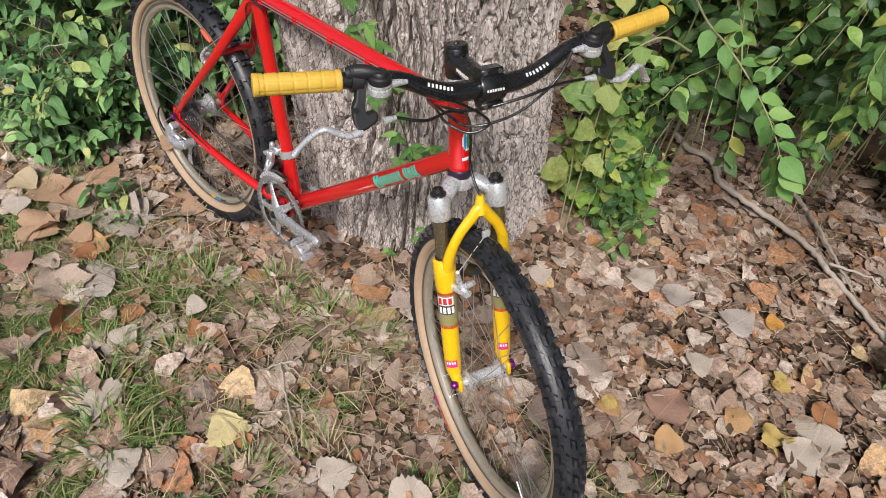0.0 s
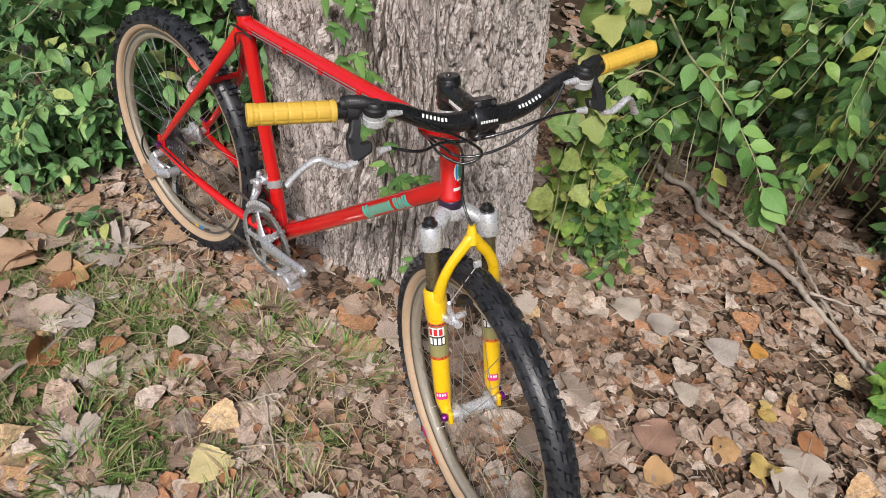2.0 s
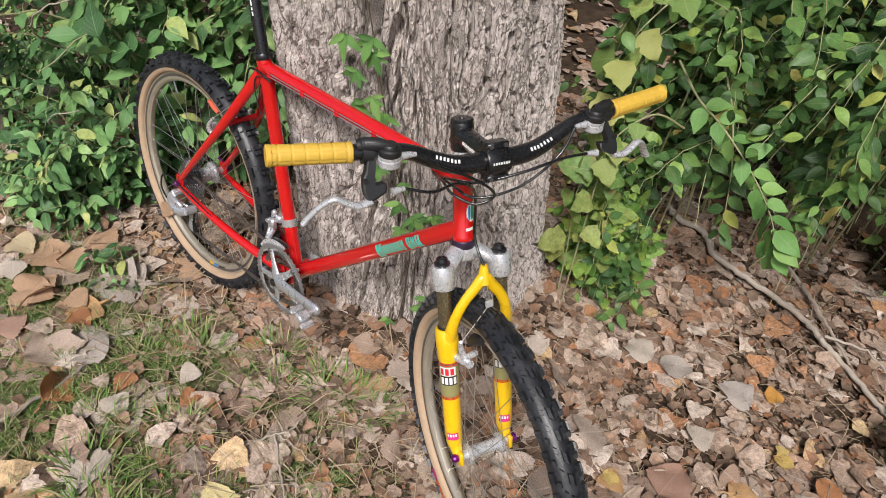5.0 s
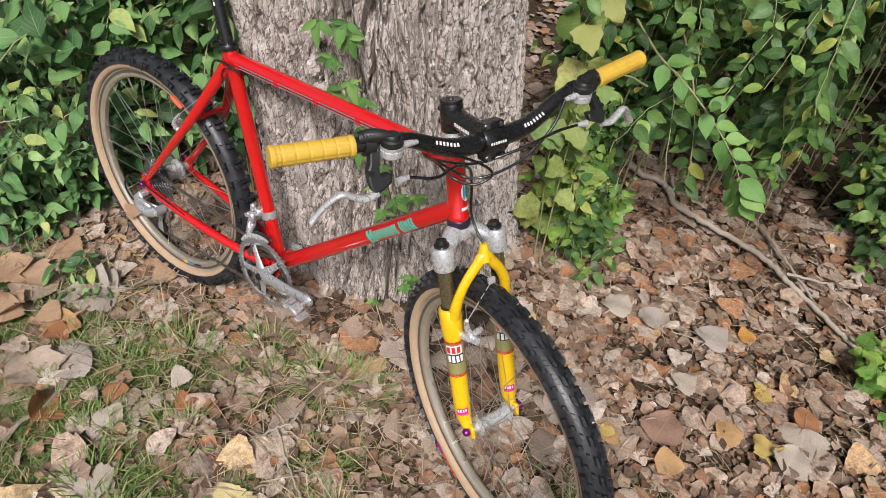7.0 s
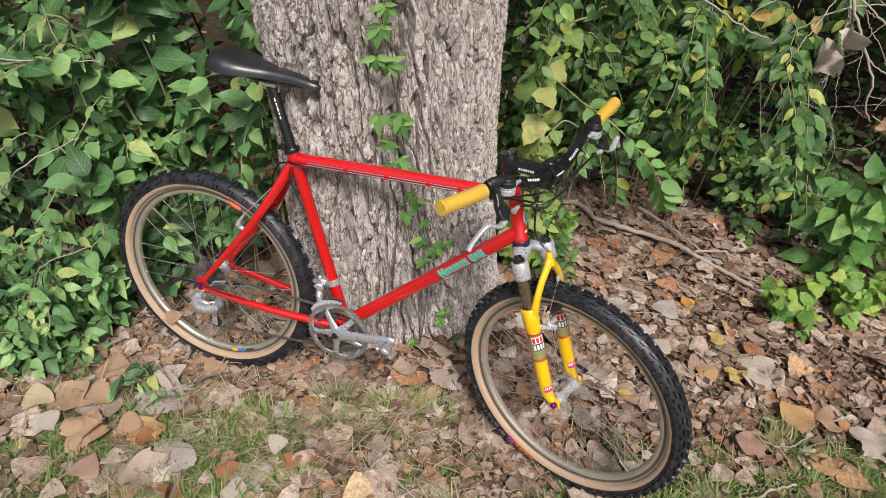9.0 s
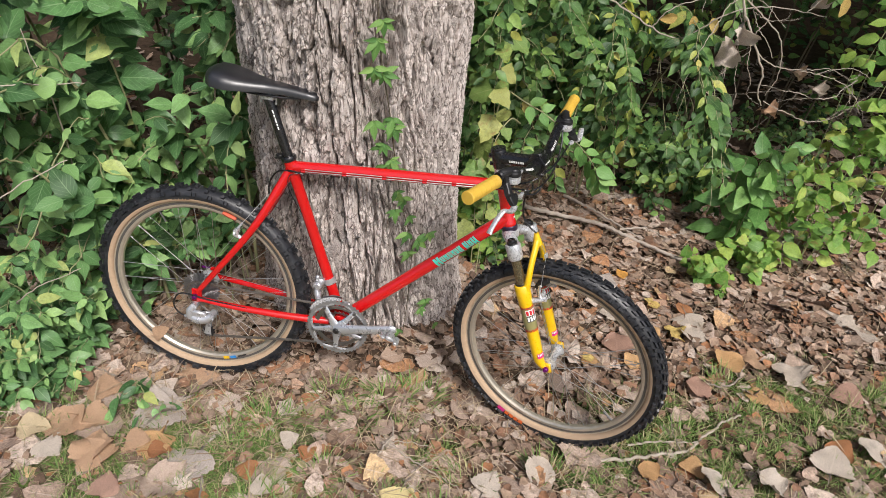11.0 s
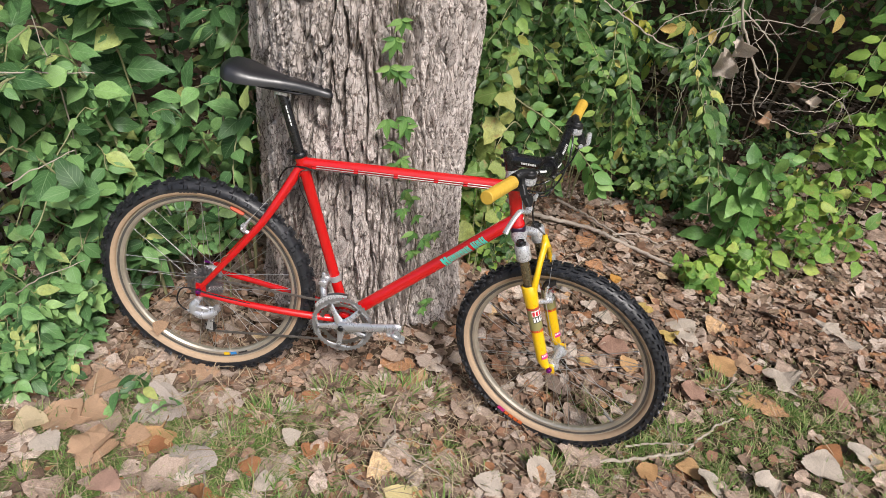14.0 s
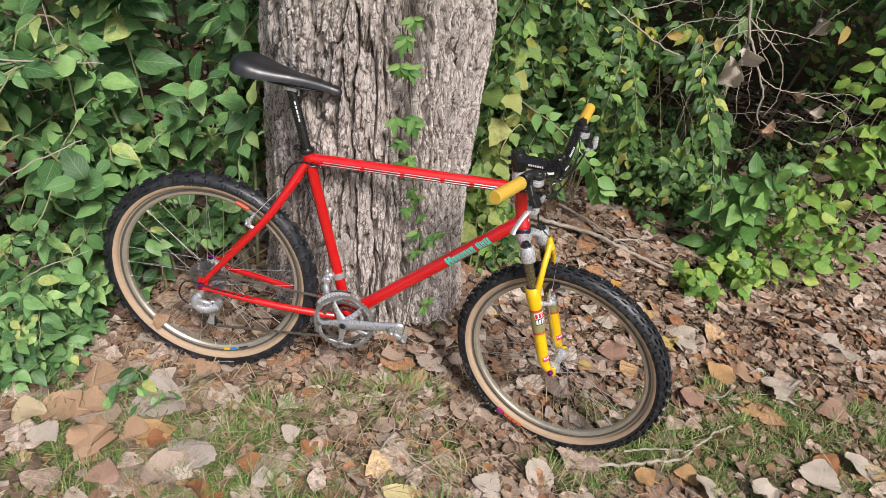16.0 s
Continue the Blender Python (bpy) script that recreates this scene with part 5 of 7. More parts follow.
    fpart("cable_adjuster", Geo().tube([c + (0.020, -s * 0.010, -0.004), c + (0.020, -s * 0.024, -0.004), c + (0.020, -s * 0.036, -0.005)], [0.0062, 0.005, 0.0034], 10), ALLOY, shifter)

# cable housings
ts = top_b - tdir * 0.055
stops = [ts + (0, -0.0135, -0.0135), ts + (0, -0.0085, -0.0175), ts + (0, -0.017, -0.008)]
lc, rc_ = bar_at(0.178), bar_at(-0.178)
ll, rl = bar_at(0.211), bar_at(-0.211)


def housing(pts_fork, end=None, r=0.0025):
    pts = [in_fork(p) for p in pts_fork] + ([end] if end is not None else [])
    part("cable_housing", Geo().tube(curve(pts, 10), r, 8), BLACK, bike, "", 80)


housing([rc_ + (0.020, 0.036, -0.005), (0.130, -0.112, 0.219), (0.126, -0.054, 0.189), (0.120, -0.012, 0.159), (0.110, -0.002, 0.139), (0.098, -0.030, 0.129), (0.075, -0.058, 0.144), (0.045, -0.060, 0.156)], stops[0])
housing([lc + (0.020, -0.036, -0.005), (0.126, 0.114, 0.198), (0.121, 0.055, 0.158), (0.110, -0.002, 0.142), (0.090, -0.034, 0.140), (0.060, -0.045, 0.148)], stops[2])
housing([ll + (0.028, -0.046, -0.056), (0.140, 0.110, 0.196), (0.136, 0.040, 0.184), (0.105, -0.025, 0.168), (0.055, -0.045, 0.160)], stops[1])
housing([rl + (0.028, 0.046, -0.056), (0.135, -0.120, 0.180), (0.115, -0.070, 0.178), (0.085, -0.025, 0.150), (0.058, -0.006, 0.100), (0.048, -0.003, 0.050), (0.062, -0.002, 0.018), (0.078, 0.0, 0.000)])
# ---- what lies on the ground ----
rng = np.random.default_rng(21)


def grass_cover(x, y):
    """How much of the ground is lawn, 0 to 1."""
    edge = np.interp(x, [-1.5, -0.3, 0.3, 0.9, 1.3, 1.7, 2.1, 2.7], [-0.28, -0.26, -0.10, -0.10, 0.12, 0.32, 0.50, 0.55])
    n = 0.65 * value_noise(np.asarray(x) * 4 + 60, np.asarray(y) * 4 + 60, 31) + 0.35 * value_noise(np.asarray(x) * 10 + 60, np.asarray(y) * 10 + 60, 32)
    return np.clip((edge - y) / 0.25 + 0.5, 0, 1) * np.clip((n - np.interp(x, [0.9, 1.3], [0.455, 0.33])) * 6.0, 0, 1)


def clear_of_trunk(x, y, gap=0.0):
    return np.hypot(x - 0.40, y - 0.51) > 0.352 + gap


def turned(yaw, tilt, toward):
    """Rotation: lie flat, tip by tilt about the level axis at the angle toward, after a turn by yaw."""
    return np.array(Matrix.Rotation(tilt, 3, Vector((math.cos(toward), math.sin(toward), 0))) @ Matrix.Rotation(yaw, 3, "Z"))


TS = [-0.42, -0.02, 0.0, 0.03, 0.07, 0.12, 0.17, 0.23, 0.29, 0.36, 0.43, 0.50, 0.57, 0.64, 0.71, 0.78, 0.84, 0.90, 0.95, 1.0]
ST = [-0.42, -0.02, 0.0, 0.07, 0.16, 0.27, 0.40, 0.54, 0.68, 0.82, 0.93, 1.0]
WD = [0.012, 0.012, 0.12, 0.34, 0.46, 0.50, 0.49, 0.44, 0.36, 0.25, 0.13, 0.01]
WIDE = [0.012, 0.012, 0.20, 0.44, 0.55, 0.59, 0.58, 0.53, 0.45, 0.33, 0.19, 0.02]
OVAL = [0.010, 0.010, 0.06, 0.16, 0.25, 0.31, 0.33, 0.30, 0.24, 0.15, 0.07, 0.005]
HEART = [0.012, 0.012, 0.26, 0.47, 0.54, 0.53, 0.47, 0.39, 0.30, 0.19, 0.09, 0.005]
FALLEN_FORMS = [(WD, 0.05, 0.04, 0.03, 0.05, 0.04, 0.05), (WIDE, -0.06, 0.05, 0.035, 0.05, 0.10, 0.06), (HEART, 0.14, -0.06, 0.045, 0.05, -0.05, 0.08), (HEART, 0.03, 0.02, 0.03, 0.05, -0.03, 0.04), (WD, -0.12, 0.12, 0.05, 0.06, 0.16, 0.12),
                (OVAL, 0.15, 0.06, 0.03, 0.03, 0.12, 0.05), (WIDE, 0.22, -0.10, 0.07, 0.06, 0.08, 0.16), (HEART, -0.03, 0.0, 0.03, 0.05, 0.03, 0.06), (WD, 0.12, 0.24, 0.06, 0.05, 0.30, 0.15), (HEART, -0.16, -0.10, 0.06, 0.05, -0.12, 0.12)]
FALLEN_SHAPES = [leaf_shape(np.interp(TS, ST, w), TS, 2, f, d, wv, sr, k, c, t * 0.6) for k, (w, f, d, wv, sr, c, t) in enumerate(FALLEN_FORMS)]
PLAIN_SHAPES = [leaf_shape(w, ST, 1, f, d, wv, sr, k, c, t) for k, (w, f, d, wv, sr, c, t) in enumerate(FALLEN_FORMS)]
CRUMPLED = [leaf_shape(np.interp(TS, ST, HEART), TS, 4, 0.35, 0.4, 0.24, 0.05, k, 0.7, 0.09) for k in (3, 4, 5)]


def make_litter():
    n = 22000
    # denser towards the bicycle, thinner in the wood behind
    x, y = rng.uniform(-2.2, 4.8, n), -1.9 + 6.6 * rng.random(n) ** 1.0
    keep0 = rng.random(n) < np.clip((y + 1.9) / 0.9, 0, 1) * np.clip((x + 2.2) / 0.6, 0, 1) * np.clip((4.8 - x) / 0.8, 0, 1)
    x, y = x[keep0], y[keep0]
    n = len(x)
    keep = clear_of_trunk(x, y, -0.015)
    g = grass_cover(x, y)
    keep &= rng.random(n) > 0.56 * g + 0.02
    keep &= (y < 2.0) | (rng.random(n) < 0.4)
    keep &= ~((y > 1.85) & (x > 1.2) & (x < 2.8) & (rng.random(n) < 0.6))
    keep &= ~((x < -0.6) & (y > 0.3) & (rng.random(n) < 0.6))
    keep &= ~((x > 1.35) & (y < 1.1) & (rng.random(n) < 0.36))
    x, y, g = x[keep], y[keep], g[keep]
    n = len(x)
    size = rng.choice([0.028, 0.040, 0.053, 0.068, 0.086, 0.102], n, p=[0.14, 0.22, 0.26, 0.20, 0.12, 0.06]) * rng.uniform(0.88, 1.12, n) * np.where((y < -0.12) & (rng.random(n) < 0.5), 1.22, 1.0)
    picks = rng.choice(len(FALLEN_SHAPES), n, p=[0.14, 0.12, 0.10, 0.14, 0.09, 0.09, 0.07, 0.11, 0.07, 0.07])
    z = ground_z(x, y)
    slope = math.atan(0.105)
    mats = np.zeros((n, 4, 4))
    for i in range(n):
        tilt = abs(rng.normal(0, 0.105)) if rng.random() < 0.95 else rng.uniform(0.3, 0.8)
        m = turned(rng.uniform(0, 6.283), tilt, rng.uniform(0, 6.283))
        if rng.random() < 0.4:
            m = m @ np.diag([1, 1, -1.0])
        m = np.array(Matrix.Rotation(-slope, 3, "X")) @ m
        mats[i, :3, :3] = m * size[i]
        lift = rng.uniform(0.006, 0.021) + size[i] * 0.28 * math.sin(tilt)
        mats[i, :3, 3] = np.array((x[i], y[i], z[i] + lift)) - m @ np.array((0.45, 0, 0)) * size[i]
        mats[i, 3, 3] = 1
    return x, y, mats, picks, size


lx, ly, lmats, lpicks, lsize = make_litter()
near_leaf = (lx > -0.25) & (lx < 1.9) & (ly > -0.62) & (ly < 0.62) & (lsize > 0.048)
chosen = np.zeros(len(lx), bool)
chosen[np.flatnonzero(near_leaf)[:300]] = True
rest = ~chosen
litter = new("leaf_litter", scattered("leaf_litter", PLAIN_SHAPES, lmats[rest], lpicks[rest], FALLEN))
tagged(litter, "dry tan and brown fallen leaves covering the ground", "leaf litter", kind="stuff")
leaf_meshes = [tri_mesh("fallen_leaf", v, f, FALLEN, uv) for v, uv, f in FALLEN_SHAPES]
for i in np.flatnonzero(chosen):
    ob = new("fallen_leaf", leaf_meshes[lpicks[i]])
    ob.matrix_world = Matrix(lmats[i].tolist())
    ob.parent = ground


DECAYED = leaf_material("decayed_leaf", [(0.0, (0.10, 0.064, 0.043)), (0.25, (0.27, 0.19, 0.135)), (0.42, (0.085, 0.054, 0.038)), (0.62, (0.38, 0.285, 0.21)), (0.78, (0.235, 0.125, 0.075)), (0.90, (0.155, 0.095, 0.063)), (1.0, (0.36, 0.17, 0.08))], (0.33, 0.23, 0.16), 0.85, 0.05, vein_mix=0.2, bump=0.003, mottle=0.8)


def make_crumbs():
    """Broken bits of leaf between the whole ones."""
    n = 64000
    x, y = rng.uniform(-1.0, 2.9, n), -0.85 + 2.9 * rng.random(n) ** 1.2
    keep = clear_of_trunk(x, y, -0.02) & (rng.random(n) > 0.85 * grass_cover(x, y))
    x, y = x[keep], y[keep]
    n = len(x)
    mats = np.zeros((n, 4, 4))
    z = ground_z(x, y)
    for i in range(n):
        s = 0.009 + 0.036 * rng.random() ** 1.7
        mats[i, :3, :3] = turned(rng.uniform(0, 6.283), abs(rng.normal(0, 0.4)), rng.uniform(0, 6.283)) * s
        mats[i, :3, 3] = (x[i], y[i], z[i] + rng.uniform(0.003, 0.018))
        mats[i, 3, 3] = 1
    jag = [leaf_shape(w, [0, 0.45, 1.0], 1, f, d, 0.05, 0.1, k) for k, (w, f, d) in enumerate([([0.2, 0.42, 0.08], 0.2, 0.1), ([0.36, 0.30, 0.12], -0.3, 0.3), ([0.05, 0.5, 0.2], 0.5, -0.2), ([0.04, 0.10, 0.02], 0.4, 0.1)])]
    me = scattered("leaf_crumbs", jag, mats, rng.integers(0, 4, n), DECAYED)
    tagged(new("leaf_crumbs", me), "small broken bits of dry brown leaf", "leaf litter", kind="stuff")


make_crumbs()


def blade_shape(bend, width):
    s = np.array([0, 0.55, 1.0])
    w = width * np.array([0.85, 0.95, 0.04])
    v = [(bend * 0.55 * t * t, e * k, t * (1 - 0.25 * bend * t)) for t, k in zip(s, w) for e in (-1, 1)]
    uv = [(t, 0.5 + 0.5 * e) for t in s for e in (-1, 1)]
    f = []
    for i in range(2):
        a = 2 * i
        f += [(a, a + 2, a + 3), (a, a + 3, a + 1)]
    return np.array(v), np.array(uv), np.array(f)


def make_grass():
    shapes = [blade_shape(b, w) for b, w in ((0.3, 0.019), (0.9, 0.022), (1.5, 0.017), (0.6, 0.025))]
    mats, picks = [], []

    def blade(x, y, h, lean, way):
        m = np.array(Matrix.Rotation(way, 3, "Z") @ Matrix.Rotation(lean, 3, "Y") @ Matrix.Rotation(rng.uniform(-0.4, 0.4), 3, "Z")) * h
        q = np.eye(4)
        q[:3, :3], q[:3, 3] = m, (x, y, float(ground_z(x, y)) + 0.002)
        mats.append(q)
        picks.append(rng.integers(0, 4))

    tufts = 10000
    tx, ty = rng.uniform(-1.5, 3.0, tufts), rng.uniform(-1.5, 0.8, tufts)
    cover = grass_cover(tx, ty)
    for x, y, c in zip(tx, ty, cover):
        if rng.random() > c * 0.78 or not clear_of_trunk(x, y):
            continue
        r, h, many = rng.uniform(0.014, 0.036), rng.uniform(0.022, 0.048), rng.integers(26, 52)
        for _ in range(many):
            w, d = rng.uniform(0, 6.283), r * math.sqrt(rng.random())
            blade(x + d * math.cos(w), y + d * math.sin(w), h * rng.uniform(0.6, 1.4), rng.uniform(0.15, 1.15), w + rng.normal(0, 0.9))
    # tufts that stand alone among the leaves
    for x, y, h, many in ((0.26, -0.20, 0.075, 150), (0.42, -0.06, 0.075, 130), (0.52, -0.12, 0.075, 90), (0.60, -0.02, 0.09, 110), (0.70, 0.02, 0.08, 90), (0.46, -0.36, 0.07, 120), (0.20, -0.34, 0.06, 140), (0.16, -0.27, 0.06, 120), (0.27, -0.30, 0.055, 100), (0.45, -0.57, 0.085, 150), (0.10, -0.36, 0.06, 50), (0.88, -0.30, 0.07, 80), (1.12, -0.20, 0.075, 90), (1.20, -0.12, 0.07, 70), (1.75, 0.30, 0.07, 90), (1.55, 0.02, 0.07, 80), (0.82, -0.45, 0.08, 80), (0.33, -0.50, 0.07, 140), (0.55, -0.60, 0.09, 150)):
        for _ in range(many):
            w, d = rng.uniform(0, 6.283), 0.06 * math.sqrt(rng.random())
            blade(x + d * math.cos(w), y + d * math.sin(w), h * rng.uniform(0.6, 1.3), rng.uniform(0.1, 1.0), w + rng.normal(0, 0.6))
    me = scattered("grass", shapes, mats, picks, GRASS)
    tagged(new("grass", me), "patchy green lawn grass between the leaves", "grass", kind="stuff")
    mats, picks = [], []
    for k in range(7000):
        x, y = (rng.uniform(-1.0, 2.6), rng.uniform(-0.9, 1.6)) if k < 4500 else (rng.uniform(-1.0, 2.7), rng.uniform(-0.9, 0.5))
        if not clear_of_trunk(x, y) or (k >= 4500 and rng.random() > 0.35 + 0.3 * float(grass_cover(x, y))):
            continue
        lean, way = rng.uniform(1.05, 1.6), rng.uniform(0, 6.283)
        q = np.eye(4)
        q[:3, :3] = np.array(Matrix.Rotation(way, 3, "Z") @ Matrix.Rotation(lean, 3, "Y")) * (rng.uniform(0.04, 0.13) if k < 4500 else rng.uniform(0.025, 0.075))
        q[:3, 3] = (x, y, float(ground_z(x, y)) + rng.uniform(0.004, 0.024))
        mats.append(q)
        picks.append(rng.integers(0, 2))
    for _ in range(900):
        x, y = rng.uniform(-0.3, 1.35), rng.uniform(-0.42, 0.22)
        if not clear_of_trunk(x, y):
            continue
        q = np.eye(4)
        q[:3, :3] = np.array(Matrix.Rotation(rng.uniform(0, 6.283), 3, "Z") @ Matrix.Rotation(rng.uniform(0.9, 1.58), 3, "Y")) * rng.uniform(0.05, 0.15)
        q[:3, 3] = (x, y, float(ground_z(x, y)) + rng.uniform(0.008, 0.03))
        mats.append(q)
        picks.append(rng.integers(0, 2))
    me = scattered("dead_grass", [blade_shape(0.3, 0.012), blade_shape(0.8, 0.010)], mats, picks, STRAW)
    tagged(new("dead_grass", me), "pale dry grass stalks lying among the leaves", "dead grass", kind="stuff")


make_grass()


def stick(label, pts, r, material=None, forks=(), n=9, lift=0.012):
    """A fallen stick along the ground: (x, y) or (x, y, height) points, with forks of the same kind."""
    def lay(some):
        some = [(p[0], p[1], float(ground_z(p[0], p[1])) + lift + (p[2] if len(p) > 2 else 0)) for p in some]
        c = curve(some, 7)
        k = np.random.default_rng(len(some) + int(some[0][0] * 100) % 97)
        c[1:-1] += k.normal(0, 0.0022, (len(c) - 2, 3))
        return c
    ob = tagged(new("stick"), label, "stick")
    ob.location = (pts[0][0], pts[0][1], float(ground_z(pts[0][0], pts[0][1])))
    inv = Matrix.Translation(ob.location).inverted()
    main = part("branch", Geo().tube(lay(pts), np.linspace(r, r * 0.6, 5), n), material or TWIG, ob)
    main.matrix_parent_inverse = inv
    for q, rr in forks:
        t = part("twig", Geo().tube(lay(q), np.linspace(rr, rr * 0.4, 5), 7), material or TWIG, ob)
        t.matrix_parent_inverse = inv
    return ob


stick("long pale grey forked branch lying on the leaves", [(0.76, 1.53, 0.02), (0.82, 1.50, 0.012), (0.92, 1.50, 0.012), (0.97, 1.46, 0.012), (1.02, 1.40, 0.012), (1.14, 1.38, 0.012), (1.26, 1.37, 0.01), (1.38, 1.34, 0.01), (1.46, 1.29, 0.006), (1.56, 1.24), (1.66, 1.17), (1.74, 1.12)], 0.0125, DRIFT, forks=[([(0.94, 1.56, 0.02), (0.97, 1.50, 0.016), (1.00, 1.43, 0.012)], 0.007), ([(1.20, 1.60, 0.02), (1.28, 1.54, 0.015), (1.36, 1.47, 0.012), (1.46, 1.36, 0.01), (1.56, 1.25, 0.01)], 0.0085), ([(1.46, 1.30, 0.02), (1.58, 1.33, 0.03), (1.68, 1.28, 0.02)], 0.005)], lift=0.036)
stick("pale curved twig lying on the grass", [(1.28, -0.12), (1.36, -0.10), (1.46, -0.075), (1.54, -0.05), (1.62, 0.03), (1.70, 0.11), (1.76, 0.15)], 0.006, PALE_TWIG, [([(1.37, -0.045), (1.47, -0.02), (1.57, -0.01), (1.61, 0.02)], 0.004)], lift=0.022)
stick("thin dry forked twig among fallen leaves", [(0.60, -0.33), (0.62, -0.24), (0.64, -0.17), (0.62, -0.10)], 0.0035, PALE_TWIG, [([(0.63, -0.21), (0.72, -0.26), (0.81, -0.30), (0.86, -0.33)], 0.003), ([(0.63, -0.20), (0.70, -0.19), (0.78, -0.18)], 0.002)], lift=0.028)
stick("brown stick lying in the grass", [(0.16, -0.80), (0.20, -0.68), (0.19, -0.58), (0.18, -0.50), (0.16, -0.44)], 0.006, TWIG, lift=0.022)
stick("short pale stick on the leaves", [(0.52, -0.66), (0.57, -0.65), (0.63, -0.642), (0.72, -0.64)], 0.007, PALE_TWIG, lift=0.022)
stick("thin brown twig on the leaves", [(1.62, 0.27), (1.68, 0.285), (1.75, 0.29), (1.80, 0.34), (1.84, 0.42)], 0.004, TWIG, lift=0.025)
for k in range(26):
    x, y, w = rng.uniform(-0.4, 2.4), rng.uniform(-0.5, 2.2), rng.uniform(0, 3.14)
    if clear_of_trunk(x, y, 0.12):
        d, L = np.array((math.cos(w), math.sin(w))), rng.uniform(0.08, 0.24)
        p = np.array((x, y))
        stick("thin dry brown twig among fallen leaves", [tuple(p), tuple(p + d * L * 0.5 + rng.normal(0, 0.012, 2)), tuple(p + d * L)], rng.uniform(0.0015, 0.0032), TWIG if k % 2 else PALE_TWIG, n=6, lift=0.022)


def single_leaf(label, at, yaw, size, shape, material, tilt=0.12, flip=False):
    """A fallen leaf that stands out from the rest."""
    me = tri_mesh("dry_leaf", *[FALLEN_SHAPES[shape][k] for k in (0, 2)], material, FALLEN_SHAPES[shape][1])
    ob = tagged(new("dry_leaf", me), label, "leaf")
    z = at[2] if len(at) > 2 else float(ground_z(*at)) + 0.030
    ob.matrix_world = Matrix.Translation((at[0], at[1], z)) @ Matrix.Rotation(yaw, 4, "Z") @ Matrix.Rotation(tilt, 4, "X") @ Matrix.Diagonal((size * 0.74, size * 0.74, -size if flip else size, 1))


def one_tint(name, a, b):
    return leaf_material(name, [(0.0, a), (1.0, b)], tuple(min(1, c * 1.3) for c in a), 0.7, 0.15, vein_mix=0.4, bump=0.005, mottle=0.75, grain=0.5)


PALE = one_tint("pale_dry_leaf", (0.52, 0.45, 0.38), (0.46, 0.39, 0.32))
GOLD = one_tint("yellow_leaf", (0.56, 0.42, 0.15), (0.52, 0.36, 0.11))
RUST = one_tint("rust_leaf", (0.38, 0.18, 0.08), (0.33, 0.145, 0.065))
BUFF = one_tint("buff_leaf", (0.46, 0.30, 0.19), (0.42, 0.27, 0.17))
single_leaf("pale yellow leaf on the ground", (0.735, -0.415), 2.9, 0.13, 7, one_tint("pale_yellow_leaf", (0.74, 0.62, 0.31), (0.69, 0.57, 0.28)))
single_leaf("round pale tan leaf with toothed edge", (1.35, 0.60), 1.2, 0.10, 3, PALE, 0.05)
single_leaf("pale grey leaf standing on edge", (0.33, -0.28), 0.7, 0.075, 3, PALE, 0.3)
single_leaf("pale dry leaf on the grass", (0.34, -0.47), 1.9, 0.09, 7, PALE, 0.25)
single_leaf("orange-brown leaf on the grass", (-0.02, -0.39), 0.3, 0.085, 0, RUST, -0.1)
single_leaf("buff leaf beside an orange one", (-0.10, -0.36), 0.1, 0.095, 3, BUFF)
single_leaf("large pale crumpled leaf on the grass", (1.62, -0.20), 1.9, 0.13, 1, PALE, 0.5)
single_leaf("large pale leaf curled on the grass", (1.80, -0.17), 2.4, 0.12, 6, PALE, 0.35)
single_leaf("large pale brown leaf on the grass", (0.93, -0.33), 1.2, 0.12, 3, PALE, 0.2)
single_leaf("large pale brown leaf leaning on grass", (1.07, -0.25), 1.0, 0.13, 1, PALE, 0.5)
single_leaf("bright orange leaf on the litter", (1.42, 0.93), 0.4, 0.075, 0, one_tint("amber_leaf", (0.55, 0.30, 0.07), (0.52, 0.26, 0.06)))
single_leaf("small yellow leaf on the litter", (1.53, 0.75), 1.0, 0.05, 3, GOLD)
single_leaf("yellow-orange leaf on the litter", (1.27, 0.31), 2.2, 0.06, 0, GOLD)
single_leaf("curled rust-brown leaf on the grass", (0.21, -0.56), 2.2, 0.12, 8, RUST, 0.9)
single_leaf("rust-coloured leaf in the grass", (0.40, -0.32), 0.8, 0.07, 2, RUST, 0.2)
single_leaf("grey-tan leaf by the rear tyre", (-0.02, -0.08), 0.5, 0.10, 3, BUFF, 0.1)
single_leaf("grey-brown dry leaf caught on the rear wheel", (-0.165, -0.035, 0.145), 0.9, 0.07, 7, BUFF, 1.35)

AMBER = one_tint("orange_tan_leaf", (0.50, 0.31, 0.15), (0.44, 0.25, 0.11))
ROSE = one_tint("pinkish_brown_leaf", (0.40, 0.25, 0.19), (0.34, 0.205, 0.15))
ASH = one_tint("ash_grey_leaf", (0.47, 0.41, 0.37), (0.40, 0.345, 0.30))
STRAWY = one_tint("straw_coloured_leaf", (0.56, 0.45, 0.29), (0.50, 0.40, 0.25))
